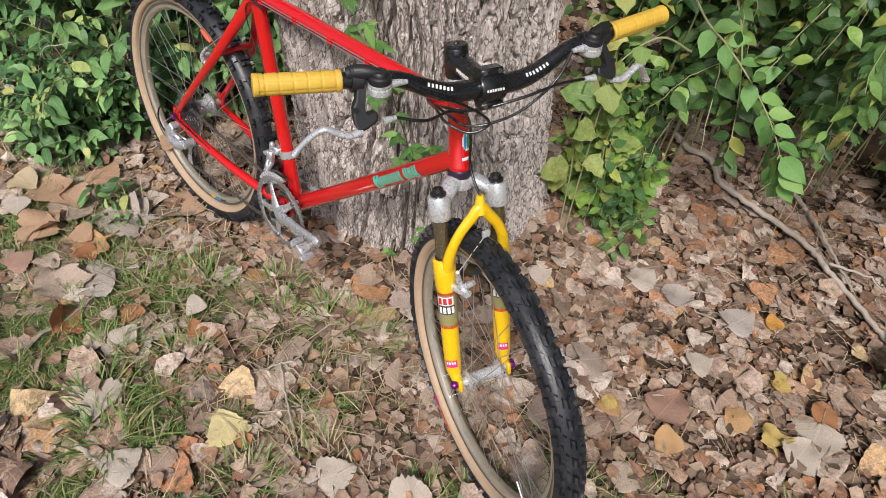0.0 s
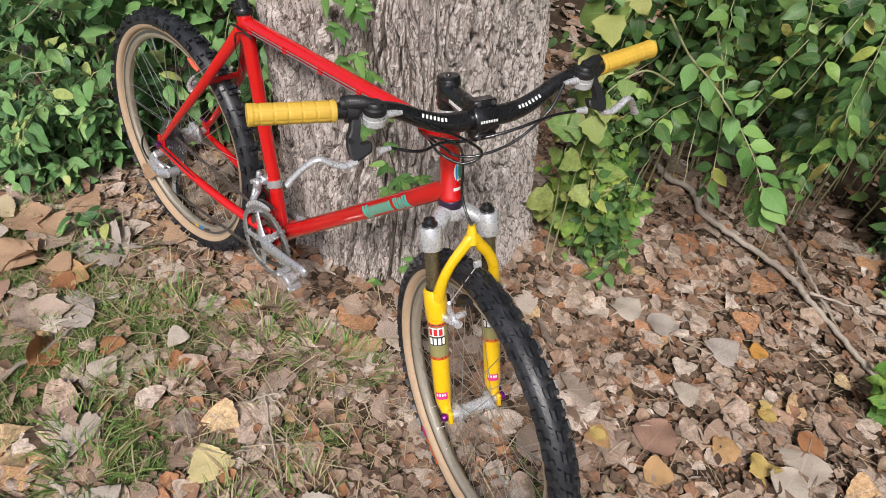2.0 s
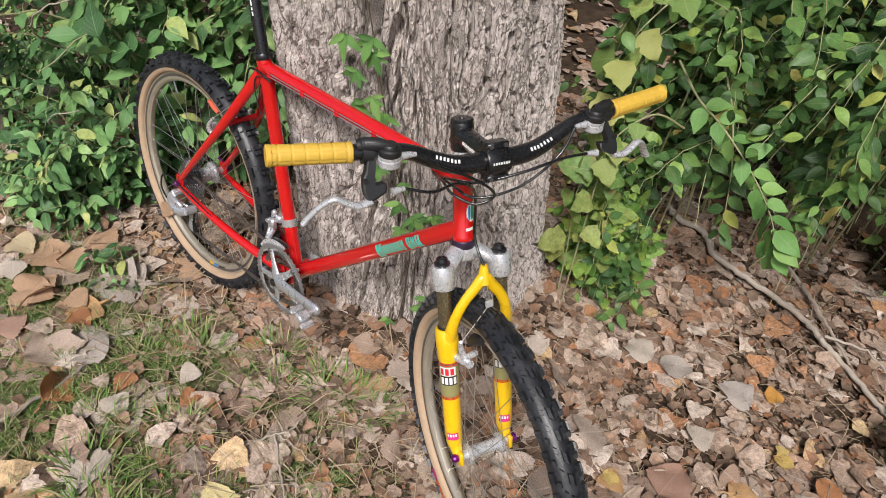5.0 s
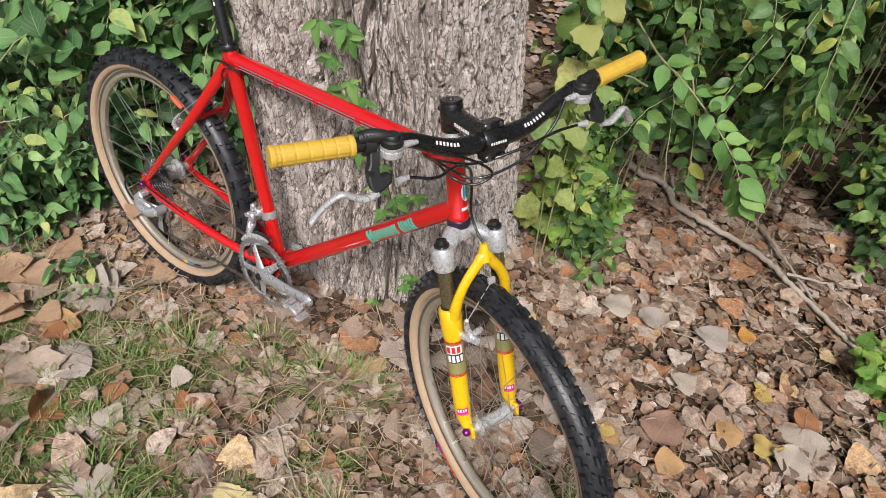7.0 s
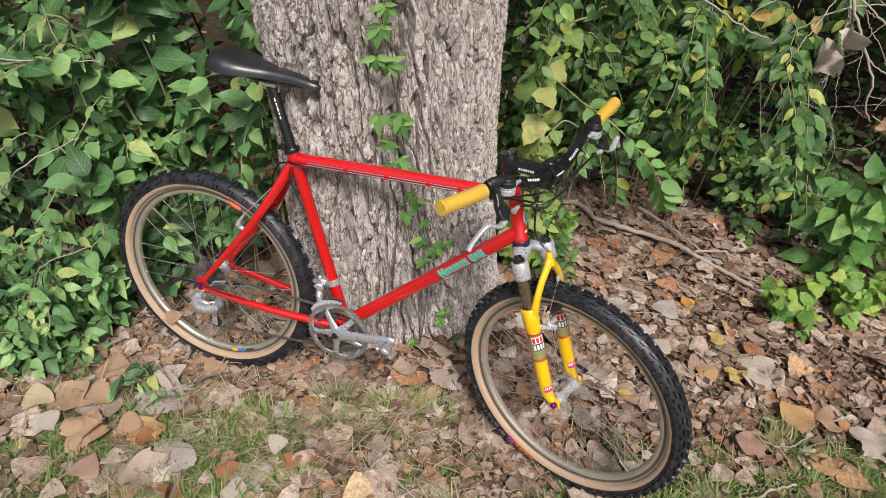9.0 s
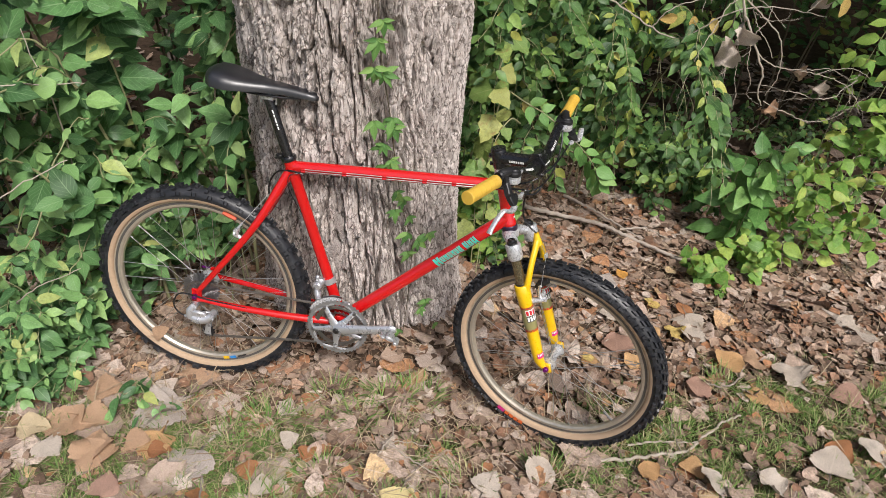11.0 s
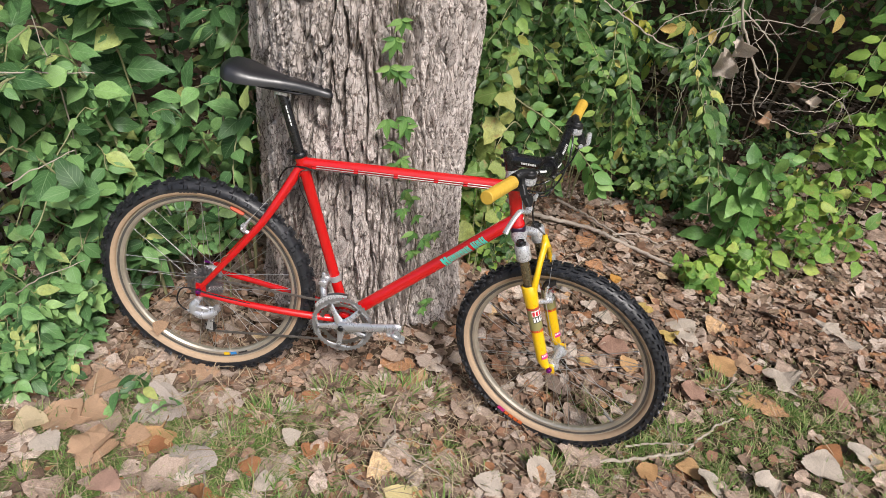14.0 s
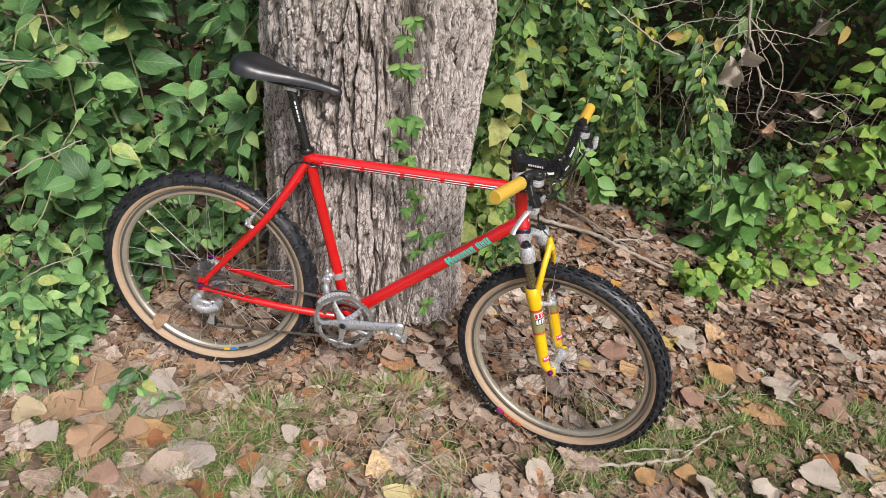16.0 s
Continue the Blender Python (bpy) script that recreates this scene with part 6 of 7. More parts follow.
# leaves that stand out from the litter
single_leaf("pale tan leaf with a curled edge on the litter", (1.669, 0.517), 1.48, 0.140, 0, PALE, 0.17, False)
single_leaf("orange-tan leaf folded on the litter", (1.747, 0.405), 0.57, 0.156, 0, AMBER, 0.03, False)
single_leaf("buff leaf beside an orange one", (1.883, 0.525), 5.03, 0.147, 9, BUFF, -0.12, False)
single_leaf("pale dry leaf at the edge of the grass", (2.025, 0.369), 2.26, 0.159, 9, PALE, -0.07, True)
single_leaf("pinkish-brown leaf on the litter", (1.627, 0.210), 1.35, 0.128, 0, ROSE, 0.22, False)
single_leaf("small orange leaf at the edge of the grass", (1.838, 0.298), 5.03, 0.108, 1, AMBER, -0.08, True)
single_leaf("long pale dry leaf lying on the litter", (2.327, 0.839), 5.45, 0.228, 9, PALE, 0.23, False)
single_leaf("pinkish-brown leaf sunk in the grass", (2.172, 0.393), 5.31, 0.149, 3, ROSE, 0.15, False)
single_leaf("large pale crumpled leaf on the grass", (1.981, -0.053), 1.12, 0.173, 7, PALE, -0.02, False)
single_leaf("rust-brown leaf under a pale one", (2.040, 0.091), 5.14, 0.117, 3, RUST, 0.23, True)
single_leaf("pale leaf curled on the grass", (2.175, 0.039), 1.83, 0.133, 1, PALE, 0.25, False)
single_leaf("bright orange-brown leaf upright in the grass", (1.587, -0.107), 3.19, 0.103, 7, AMBER, 0.04, True)
single_leaf("small orange leaf on the grass", (1.446, -0.161), 2.83, 0.086, 1, AMBER, -0.01, False)
single_leaf("pale yellow-tan leaf on the litter", (-0.407, -0.389), 0.27, 0.117, 0, STRAWY, 0.06, False)
single_leaf("large buff leaf at the foot of the bush", (-0.251, -0.337), 3.26, 0.153, 1, BUFF, 0.06, False)
single_leaf("buff leaf at the foot of the bush", (-0.273, -0.309), 6.26, 0.126, 1, BUFF, -0.12, False)
single_leaf("large ash-grey flat leaf on the litter", (-0.024, -0.190), 3.99, 0.210, 7, ASH, -0.03, False)
single_leaf("long orange-tan leaf on the litter", (-0.018, -0.321), 4.69, 0.148, 3, AMBER, 0.14, True)
single_leaf("long buff leaf on the litter", (-0.144, -0.451), 2.03, 0.147, 9, BUFF, -0.12, True)
single_leaf("reddish-brown leaf on the litter", (-0.173, -0.415), 4.81, 0.096, 3, ROSE, 0.24, True)
single_leaf("pale leaf curled on the litter", (-0.313, -0.422), 5.87, 0.109, 3, PALE, 0.06, True)
single_leaf("large torn ash-grey leaf on the grass", (0.119, -0.361), 4.38, 0.194, 3, ASH, 0.18, False)
single_leaf("tan leaf beside the bush", (-0.304, -0.194), 0.11, 0.136, 3, BUFF, -0.01, True)
single_leaf("round tan leaf under the rear tyre", (-0.031, -0.004), 4.09, 0.132, 9, BUFF, 0.27, False)
single_leaf("rust-coloured leaf in the grass", (0.259, -0.375), 5.14, 0.082, 3, RUST, 0.13, False)
single_leaf("pinkish-brown leaf on the grass", (-0.064, -0.554), 1.83, 0.107, 3, ROSE, 0.02, False)
single_leaf("small pale yellow leaf on the litter", (1.562, 0.715), 2.08, 0.069, 0, GOLD, 0.01, False)
single_leaf("yellow leaf on the litter", (1.619, 0.536), 2.29, 0.096, 9, GOLD, 0.01, True)
single_leaf("orange-tan leaf on the litter", (1.489, 0.520), 0.61, 0.095, 1, AMBER, 0.04, True)
single_leaf("orange-brown leaf on the litter", (1.392, 0.332), 0.37, 0.100, 0, AMBER, 0.18, False)
single_leaf("yellow-orange leaf on the litter", (1.239, 0.329), 6.10, 0.092, 3, AMBER, -0.13, False)
single_leaf("large brown-grey leaf on the litter", (1.369, 0.380), 1.56, 0.154, 0, ROSE, -0.09, False)
single_leaf("large pale pointed leaf on the litter", (1.677, 0.703), 4.86, 0.174, 7, PALE, 0.14, True)
single_leaf("pale grey leaf on the litter", (1.353, 0.823), 1.27, 0.141, 7, ASH, 0.03, True)
single_leaf("grey curled leaf on the litter", (1.220, 0.783), 2.65, 0.119, 1, ASH, 0.14, False)
single_leaf("pale leaf on the litter", (1.068, 0.746), 1.35, 0.120, 1, PALE, -0.14, True)
single_leaf("rust-red leaf on the litter", (1.671, 0.703), 1.52, 0.093, 1, RUST, 0.20, False)
single_leaf("pale pointed leaf standing in the grass", (0.631, -0.651), 1.64, 0.122, 3, PALE, -0.13, False)
single_leaf("large pale wavy leaf on the grass", (0.482, -0.564), 3.55, 0.158, 3, PALE, 0.03, False)
single_leaf("ash-grey leaf near the rear wheel", (-0.042, -0.203), 4.11, 0.154, 9, ASH, 0.17, True)
single_leaf("tan leaf at the edge of the bush", (-0.118, -0.462), 2.43, 0.147, 7, BUFF, -0.06, False)

# ---- shrubs and herbs at the edge of the wood ----
prng = np.random.default_rng(77)
GS = [-0.10, 0.0, 0.07, 0.18, 0.32, 0.48, 0.64, 0.79, 0.90, 1.0]
OVATE = [leaf_shape([0.010, 0.012, 0.13, 0.235, 0.285, 0.27, 0.205, 0.115, 0.05, 0.003], GS, 1, f, d, w, 0.03, k) for k, (f, d, w) in enumerate([(0.20, 0.15, 0.02), (0.10, 0.28, 0.03), (0.30, 0.05, 0.02), (0.02, 0.38, 0.04)])]
NARROW = [leaf_shape([0.010, 0.012, 0.10, 0.18, 0.225, 0.22, 0.17, 0.10, 0.04, 0.003], GS, 1, f, d, 0.02, 0.02, k) for k, (f, d) in enumerate([(0.22, 0.2), (0.08, 0.35), (0.35, 0.1)])]
LOBED = [leaf_shape([0.012, 0.012, 0.26, 0.40, 0.42, 0.36, 0.30, 0.20, 0.11, 0.005], GS, 1, f, d, 0.05, 0.12, k) for k, (f, d) in enumerate([(0.18, 0.15), (0.05, 0.3)])]


FAR_LEAF = [leaf_shape([0.015, 0.24, 0.28, 0.16, 0.004], [0, 0.2, 0.45, 0.75, 1.0], 1, f, d, 0.02, 0, k) for k, (f, d) in enumerate([(0.2, 0.2), (0.1, 0.35), (0.3, 0.1), (0.0, 0.3)])]


CROWN_LEAF = [leaf_shape([0.02, 0.30, 0.01], [0, 0.45, 1.0], 1, f, d, 0.02, 0, k) for k, (f, d) in enumerate([(0.2, 0.2), (0.1, 0.35), (0.3, 0.1), (0.0, 0.3)])]


def bike_side(x, y, z):
    """True where a leaf would stand in the bicycle's place or before it."""
    plane = 0.035 + 0.149 * (z - 0.33)
    return (x > -0.32) & (x < 1.35) & (y < plane + 0.05)


def in_trunk(x, y, z, gap=0.03):
    return np.hypot(x - (0.372 - 0.034 * (z - 0.753)), y - (0.480 - 0.068 * (z - 0.753))) < trunk_radius(np.asarray(z)) + gap


def cane_path(root, top, tip, n=26):
    t = np.linspace(0, 1, n)[:, None]
    a, b, c = (np.asarray(v, float) for v in (root, top, tip))
    p = (1 - t) ** 2 * a + 2 * t * (1 - t) * b + t * t * c
    wob = np.cumsum(prng.normal(0, 0.006, p.shape), axis=0)
    return p + wob * np.linspace(0, 1, n)[:, None]


def foliage_on(path, spacing, size, start, mats, sag=0.35, blocked=None, pairs=True, spread=0.35, facing=(-0.1, -0.7, 0.9), width=1.0, free=False):
    """Leaves in opposite pairs along a cane."""
    seg = np.linalg.norm(np.diff(path, axis=0), axis=1)
    cum = np.r_[0, np.cumsum(seg)]
    at = start * cum[-1]
    k = 0
    while at < cum[-1]:
        p = np.array([np.interp(at, cum, path[:, i]) for i in range(3)])
        q = np.array([np.interp(min(at + 0.02, cum[-1]), cum, path[:, i]) for i in range(3)])
        d = unit(q - p) if np.linalg.norm(q - p) > 1e-6 else unit(path[-1] - path[-2])
        side = np.cross(d, (0, 0, 1))
        side = unit(side) if np.linalg.norm(side) > 1e-3 else np.array((1.0, 0, 0))
        if k % 2 and abs(d[2]) > 0.5:
            side = unit(np.cross(side, d))
        for s in (-1, 1) if pairs else ((-1) ** k,):
            if prng.random() < 0.1:
                continue
            ahead = unit(side * s + d * prng.uniform(0.2, 0.7) + (0, -0.15, -sag * prng.uniform(0.2, 1.8)) + prng.normal(0, spread * 0.6, 3))
            nrm = unit(np.asarray(facing) + prng.normal(0, spread, 3))
            ln = size * (0.42 + 0.92 * prng.random() ** 0.8) * (1.0 if at < 0.85 * cum[-1] else 0.75)
            pos = p + ahead * 0.008
            mid = p + ahead * ln * 0.5
            end = p + ahead * ln
            if in_trunk(*mid) or (not free and (bike_side(*mid) or bike_side(*end))) or (blocked is not None and blocked(*mid)) or end[2] < float(ground_z(end[0], end[1])) + 0.01:
                continue
            mats.append(leaf_matrix(pos, ahead, nrm, ln, width))
        at += spacing * prng.uniform(0.7, 1.3)
        k += 1


def shrub(label, canes, spacing, size, shapes, material, stem_r=0.006, start=0.2, blocked=None, singles=0, facing=(-0.1, -0.7, 0.9), sag=0.35, twigs=True, width=1.0, name="shrub", free=False, bark=None, spread=0.35, stems=1.0):
    """One bush: canes given by root, top and tip; stems are one part, the leaves another."""
    roots = np.array([c[0] for c in canes])
    base = roots.mean(0)
    ob = tagged(new(name), label, name)
    ob.location = (base[0], base[1], float(ground_z(base[0], base[1])))
    inv = Matrix.Translation(ob.location).inverted()
    g, mats = Geo(), []
    for root, top, tip in canes:
        p = cane_path(root, top, tip)
        ok = [free or not (in_trunk(*q, 0.0) or bike_side(*q)) for q in p]
        if all(ok) and prng.random() < stems:
            g.tube(p, np.linspace(stem_r, stem_r * 0.25, 6), 6)
        foliage_on(p, spacing, size, start, mats, sag, blocked, facing=facing, width=width, free=free, spread=spread)
        if twigs:
            for _ in range(prng.integers(2, 5)):
                i = prng.integers(7, 22)
                d = unit(p[min(i + 2, 25)] - p[i] + prng.normal(0, 0.03, 3) + (0, -0.02, 0.0))
                L = prng.uniform(0.14, 0.34)
                tw = cane_path(p[i], p[i] + d * L * 0.6 + (0, 0, 0.03), p[i] + d * L + (prng.normal(0, 0.04), -0.03, -0.05), 12)
                if all(not (in_trunk(*q, 0.0) or bike_side(*q)) for q in tw):
                    g.tube(tw, [stem_r * 0.4, stem_r * 0.2], 5)
                    foliage_on(tw, spacing, size * 0.9, 0.12, mats, sag, blocked, facing=facing, width=width, free=free, spread=spread)
    st = part("branchwork", g, bark or GREEN_STEM, ob)
    st.matrix_parent_inverse = inv
    tagged(st, kind="stuff")
    mats = np.array(mats)
    picks = prng.integers(0, len(shapes), len(mats))
    solo = np.zeros(len(mats), bool)
    if singles:
        order = np.argsort(mats[:, 1, 3] - 0.3 * np.minimum(mats[:, 0, 3], 0.3))
        solo[order[:singles]] = True
        each = [tri_mesh("leaf", v, f, material, uv) for v, uv, f in shapes]
        for i in np.flatnonzero(solo):
            o = new("leaf", each[picks[i]])
            o.parent = ob
            o.matrix_parent_inverse = inv
            o.matrix_basis = Matrix(mats[i].tolist())
    fo = new("foliage", scattered("foliage", shapes, mats[~solo], picks[~solo], material))
    fo.parent = ob
    fo.matrix_parent_inverse = inv
    tagged(fo, kind="stuff")
    return ob


def gz(x, y):
    return float(ground_z(x, y))


def many(n, xr, yr, hr, reach, drop, drift=(-0.2, 0.2)):
    out = []
    for _ in range(n):
        x, y = prng.uniform(*xr), prng.uniform(*yr)
        h, r = prng.uniform(*hr), prng.uniform(*reach)
        dx = prng.uniform(*drift)
        out.append(((x, y, gz(x, y)), (x + dx * 0.4, y - r * 0.25, gz(x, y) + h * 1.25), (x + dx, y - r, gz(x, y) + h * prng.uniform(*drop))))
    return out


def left_front(x, y, z):
    """Keeps the bush at the rear wheel behind its own front."""
    return y < np.interp(z, [0, 0.25, 0.6, 1.2], [-0.34, -0.33, -0.22, -0.05]) + 0.5 * max(0, x + 0.42) or (x > -0.30 and z < 0.20 + 0.25 * min(x + 0.30, 0.3))


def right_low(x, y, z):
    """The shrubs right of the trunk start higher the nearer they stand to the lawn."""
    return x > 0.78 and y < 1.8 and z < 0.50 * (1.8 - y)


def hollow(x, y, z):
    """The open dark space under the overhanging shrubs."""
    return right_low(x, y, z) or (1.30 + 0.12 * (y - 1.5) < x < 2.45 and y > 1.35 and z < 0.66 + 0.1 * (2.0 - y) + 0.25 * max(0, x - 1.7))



def trunk_foot(x, y, z):
    """Keeps the weeds beside the trunk off the open litter."""
    return y < 0.76 or x > 1.0 + 0.3 * max(0, z - 0.2)


# the bush beside and behind the rear wheel
shrub("dense bush with broad green oval leaves beside the trunk", many(27, (-1.25, -0.15), (0.15, 0.75), (0.5, 1.35), (0.2, 0.7), (0.45, 1.0)) + many(13, (-0.30, 0.10), (0.40, 0.95), (0.5, 1.3), (0.1, 0.42), (0.5, 1.0), (-0.2, 0.1)), 0.052, 0.084, OVATE, BUSH, singles=300, blocked=left_front, spread=0.45)
shrub("low leafy growth at the foot of the bush", many(32, (-1.2, -0.33), (-0.15, 0.3), (0.12, 0.42), (0.05, 0.28), (0.4, 1.0)) + many(18, (-0.85, -0.36), (-0.24, -0.10), (0.06, 0.17), (0.0, 0.07), (0.3, 0.9), (-0.06, 0.05)) + many(6, (-0.35, 0.05), (0.30, 0.46), (0.28, 0.50), (0.0, 0.12), (0.5, 1.0)), 0.038, 0.058, OVATE, BUSH, stem_r=0.003, start=0.1, blocked=left_front)
shrub("tall leafy bush at the edge of the wood", many(40, (-2.9, -0.2), (0.7, 1.9), (1.1, 2.3), (0.3, 1.0), (0.5, 1.0)), 0.064, 0.090, OVATE, BUSH, stem_r=0.008, bark=STEM, spread=0.45)
shrub("large-leaved branch hanging over the bush", many(8, (-1.3, -0.25), (0.35, 0.7), (1.2, 1.6), (0.45, 0.85), (0.6, 0.85)), 0.065, 0.118, OVATE, BUSH, stem_r=0.004, start=0.35, blocked=left_front)
# right of the trunk
shrub("tall weed with large pale toothed leaves beside the trunk", many(3, (0.76, 0.86), (0.72, 0.98), (0.45, 1.10), (0.0, 0.10), (0.85, 1.0), (-0.05, 0.10)), 0.10, 0.080, LOBED, MOTTLED, stem_r=0.0025, start=0.3, twigs=False, spread=0.45, sag=0.7)
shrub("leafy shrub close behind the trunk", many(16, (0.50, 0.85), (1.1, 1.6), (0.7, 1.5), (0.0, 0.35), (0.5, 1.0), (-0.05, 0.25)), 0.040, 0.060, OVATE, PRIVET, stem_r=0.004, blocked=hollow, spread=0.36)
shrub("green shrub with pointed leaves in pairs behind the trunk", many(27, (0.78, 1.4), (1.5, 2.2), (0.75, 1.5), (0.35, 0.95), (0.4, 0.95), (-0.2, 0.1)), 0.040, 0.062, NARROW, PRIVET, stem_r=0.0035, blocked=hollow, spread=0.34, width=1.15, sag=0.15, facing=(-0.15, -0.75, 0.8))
shrub("pale green weeds at the foot of the trunk", many(24, (0.71, 0.93), (0.82, 1.06), (0.08, 0.44), (0.0, 0.08), (0.7, 1.0), (-0.08, 0.08)), 0.034, 0.046, LOBED, LIME, stem_r=0.0018, start=0.15, twigs=False, spread=0.5, stems=0.7, blocked=trunk_foot)
shrub("dark green herbs among pale weeds beside the trunk", many(9, (0.74, 1.00), (0.80, 1.15), (0.15, 0.55), (0.0, 0.12), (0.6, 1.0), (-0.08, 0.10)), 0.040, 0.050, OVATE, PRIVET, stem_r=0.002, start=0.15, spread=0.5, stems=0.6, blocked=trunk_foot)
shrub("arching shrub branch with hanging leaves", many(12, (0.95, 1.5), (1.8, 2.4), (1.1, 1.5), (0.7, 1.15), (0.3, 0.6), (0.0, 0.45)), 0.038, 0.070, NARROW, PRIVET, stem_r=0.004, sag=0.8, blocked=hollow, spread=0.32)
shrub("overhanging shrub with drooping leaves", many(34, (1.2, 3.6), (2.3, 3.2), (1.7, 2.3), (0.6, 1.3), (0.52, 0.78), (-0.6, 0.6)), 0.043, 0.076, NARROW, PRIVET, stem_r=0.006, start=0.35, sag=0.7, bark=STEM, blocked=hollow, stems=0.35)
shrub("dense dark thicket in the wood", many(80, (-1.0, 6.5), (3.6, 5.0), (1.4, 3.2), (0.2, 1.0), (0.4, 1.0), (-0.5, 0.5)), 0.06, 0.085, FAR_LEAF, PRIVET, stem_r=0.007, start=0.05, bark=STEM, stems=0.2)
shrub("tall light green weeds at the edge of the litter", many(13, (2.18, 2.72), (1.22, 1.58), (0.16, 0.60), (0.0, 0.22), (0.7, 1.0), (-0.25, 0.1)), 0.062, 0.080, OVATE, LIME, stem_r=0.0020, start=0.25, spread=0.5, twigs=False)
shrub("low pale green plant among fallen leaves", many(12, (1.74, 2.20), (1.00, 1.28), (0.05, 0.20), (0.0, 0.1), (0.6, 1.0), (-0.08, 0.08)), 0.036, 0.060, LOBED, LIME, stem_r=0.0015, start=0.1, twigs=False)
shrub("upright plant with large oval leaves", many(5, (1.94, 2.10), (1.34, 1.48), (0.30, 0.58), (0.0, 0.10), (0.85, 1.0), (-0.06, 0.06)), 0.080, 0.118, OVATE, HERB, stem_r=0.003, start=0.15, twigs=False, facing=(-0.3, -1.0, 0.8))
shrub("low leafy ground cover under the shrubs", many(40, (0.9, 3.4), (2.2, 3.3), (0.06, 0.22), (0.0, 0.15), (0.6, 1.0)), 0.035, 0.050, FAR_LEAF, PRIVET, stem_r=0.002, start=0.05)
shrub("tall yellow-green climbing weed at the edge of the wood", many(8, (2.26, 2.62), (1.36, 1.60), (0.7, 1.45), (0.0, 0.2), (0.75, 1.0), (-0.15, 0.1)), 0.058, 0.078, OVATE, LIME, stem_r=0.0022, start=0.3, spread=0.5, twigs=False)
shrub("low dark leafy growth in the hollow", many(12, (1.55, 1.95), (1.75, 2.15), (0.15, 0.42), (0.0, 0.15), (0.6, 1.0), (-0.1, 0.1)), 0.045, 0.066, OVATE, PRIVET, stem_r=0.002, start=0.1)
shrub("yellowing spray of leaves hanging from a shrub", [((1.05, 1.75, gz(1.05, 1.75)), (1.22, 1.60, 1.25), (1.33, 1.40, 0.68)), ((1.10, 1.80, gz(1.1, 1.8)), (1.30, 1.62, 1.30), (1.45, 1.42, 0.74)), ((1.05, 1.80, gz(1.05, 1.8)), (1.18, 1.60, 1.20), (1.25, 1.40, 0.72))], 0.036, 0.078, NARROW, YELLOWING, stem_r=0.0025, start=0.62, sag=1.0, twigs=False)
shrub("mottled pale old leaves on a drooping branch", [((1.02, 1.72, gz(1.02, 1.72)), (1.10, 1.45, 0.95), (1.20, 1.34, 0.56)), ((1.08, 1.72, gz(1.08, 1.72)), (1.20, 1.45, 0.90), (1.27, 1.34, 0.48))], 0.05, 0.105, OVATE, MOTTLED, stem_r=0.0025, start=0.72, sag=1.1, twigs=False, facing=(0.2, -1.0, 0.3))
shrub("small green sprig among fallen leaves", many(3, (-0.16, -0.06), (-0.22, -0.16), (0.06, 0.12), (0.0, 0.10), (0.3, 0.8), (-0.08, 0.02)), 0.034, 0.055, NARROW, BUSH, stem_r=0.002, start=0.1, twigs=False, free=True)



def spray(label, pts, leaves, material, shapes=None):
    """An arching stem with leaves in opposite pairs: (way along the stem from 0 to 1, length of the pair)."""
    ob = tagged(new("branch"), label, "branch")
    ob.location = pts[0]
    inv = Matrix.Translation(ob.location).inverted()
    c = curve(pts, 8)
    st = part("stem", Geo().tube(c, [0.0035, 0.0022, 0.0012], 7), GREEN_STEM, ob)
    st.matrix_parent_inverse = inv
    each = [tri_mesh("leaf", v, f, material, uv) for v, uv, f in shapes or OVATE]
    for at, size in leaves:
        i = min(int(at * (len(c) - 1)), len(c) - 2)
        d = unit(c[i + 1] - c[i])
        side = unit(np.cross(d, (-0.3, -0.8, 0.5)))
        for sgn in (-1, 1):
            ahead = unit(side * sgn * prng.uniform(0.7, 1.1) + d * prng.uniform(0.5, 1.0) + prng.normal(0, 0.22, 3))
            o = new("leaf", each[prng.integers(0, len(each))])
            o.parent, o.matrix_parent_inverse = ob, inv
            o.matrix_basis = Matrix(leaf_matrix(c[i] + ahead * 0.006, ahead, unit(np.array((-0.1, -0.75, 0.8)) + prng.normal(0, 0.32, 3)), size * prng.uniform(0.68, 1.0), 1.05).tolist())


spray("arching green branch with paired oval leaves over the litter", [(0.78, 1.10, 0.66), (0.90, 1.00, 0.635), (0.98, 0.985, 0.605), (1.062, 0.98, 0.555), (1.119, 0.98, 0.510), (1.174, 0.975, 0.462), (1.222, 0.97, 0.405), (1.254, 0.965, 0.340)], [(0.18, 0.075), (0.27, 0.075), (0.36, 0.07), (0.45, 0.075), (0.54, 0.07), (0.63, 0.075), (0.71, 0.08), (0.79, 0.09), (0.87, 0.098), (0.94, 0.10), (0.99, 0.085)], HERB)
spray("stem with large pale mottled leaves beside the trunk", [(0.86, 1.02, 0.92), (0.83, 0.90, 0.93), (0.80, 0.78, 0.86), (0.785, 0.71, 0.78)], [(0.45, 0.085), (0.72, 0.095), (0.96, 0.105)], MOTTLED, LOBED)
spray("low stem with pale mottled leaves beside the trunk", [(0.90, 0.98, 0.55), (0.86, 0.86, 0.62), (0.82, 0.78, 0.58), (0.80, 0.74, 0.50)], [(0.5, 0.07), (0.75, 0.08), (0.97, 0.08)], MOTTLED, LOBED)
spray("bright yellow-green spray hanging at the edge of the wood", [(2.52, 1.50, 1.50), (2.36, 1.38, 1.28), (2.24, 1.31, 1.06), (2.19, 1.28, 0.84)], [(0.35, 0.08), (0.45, 0.09), (0.55, 0.095), (0.65, 0.095), (0.75, 0.09), (0.85, 0.09), (0.96, 0.08)], LIME)
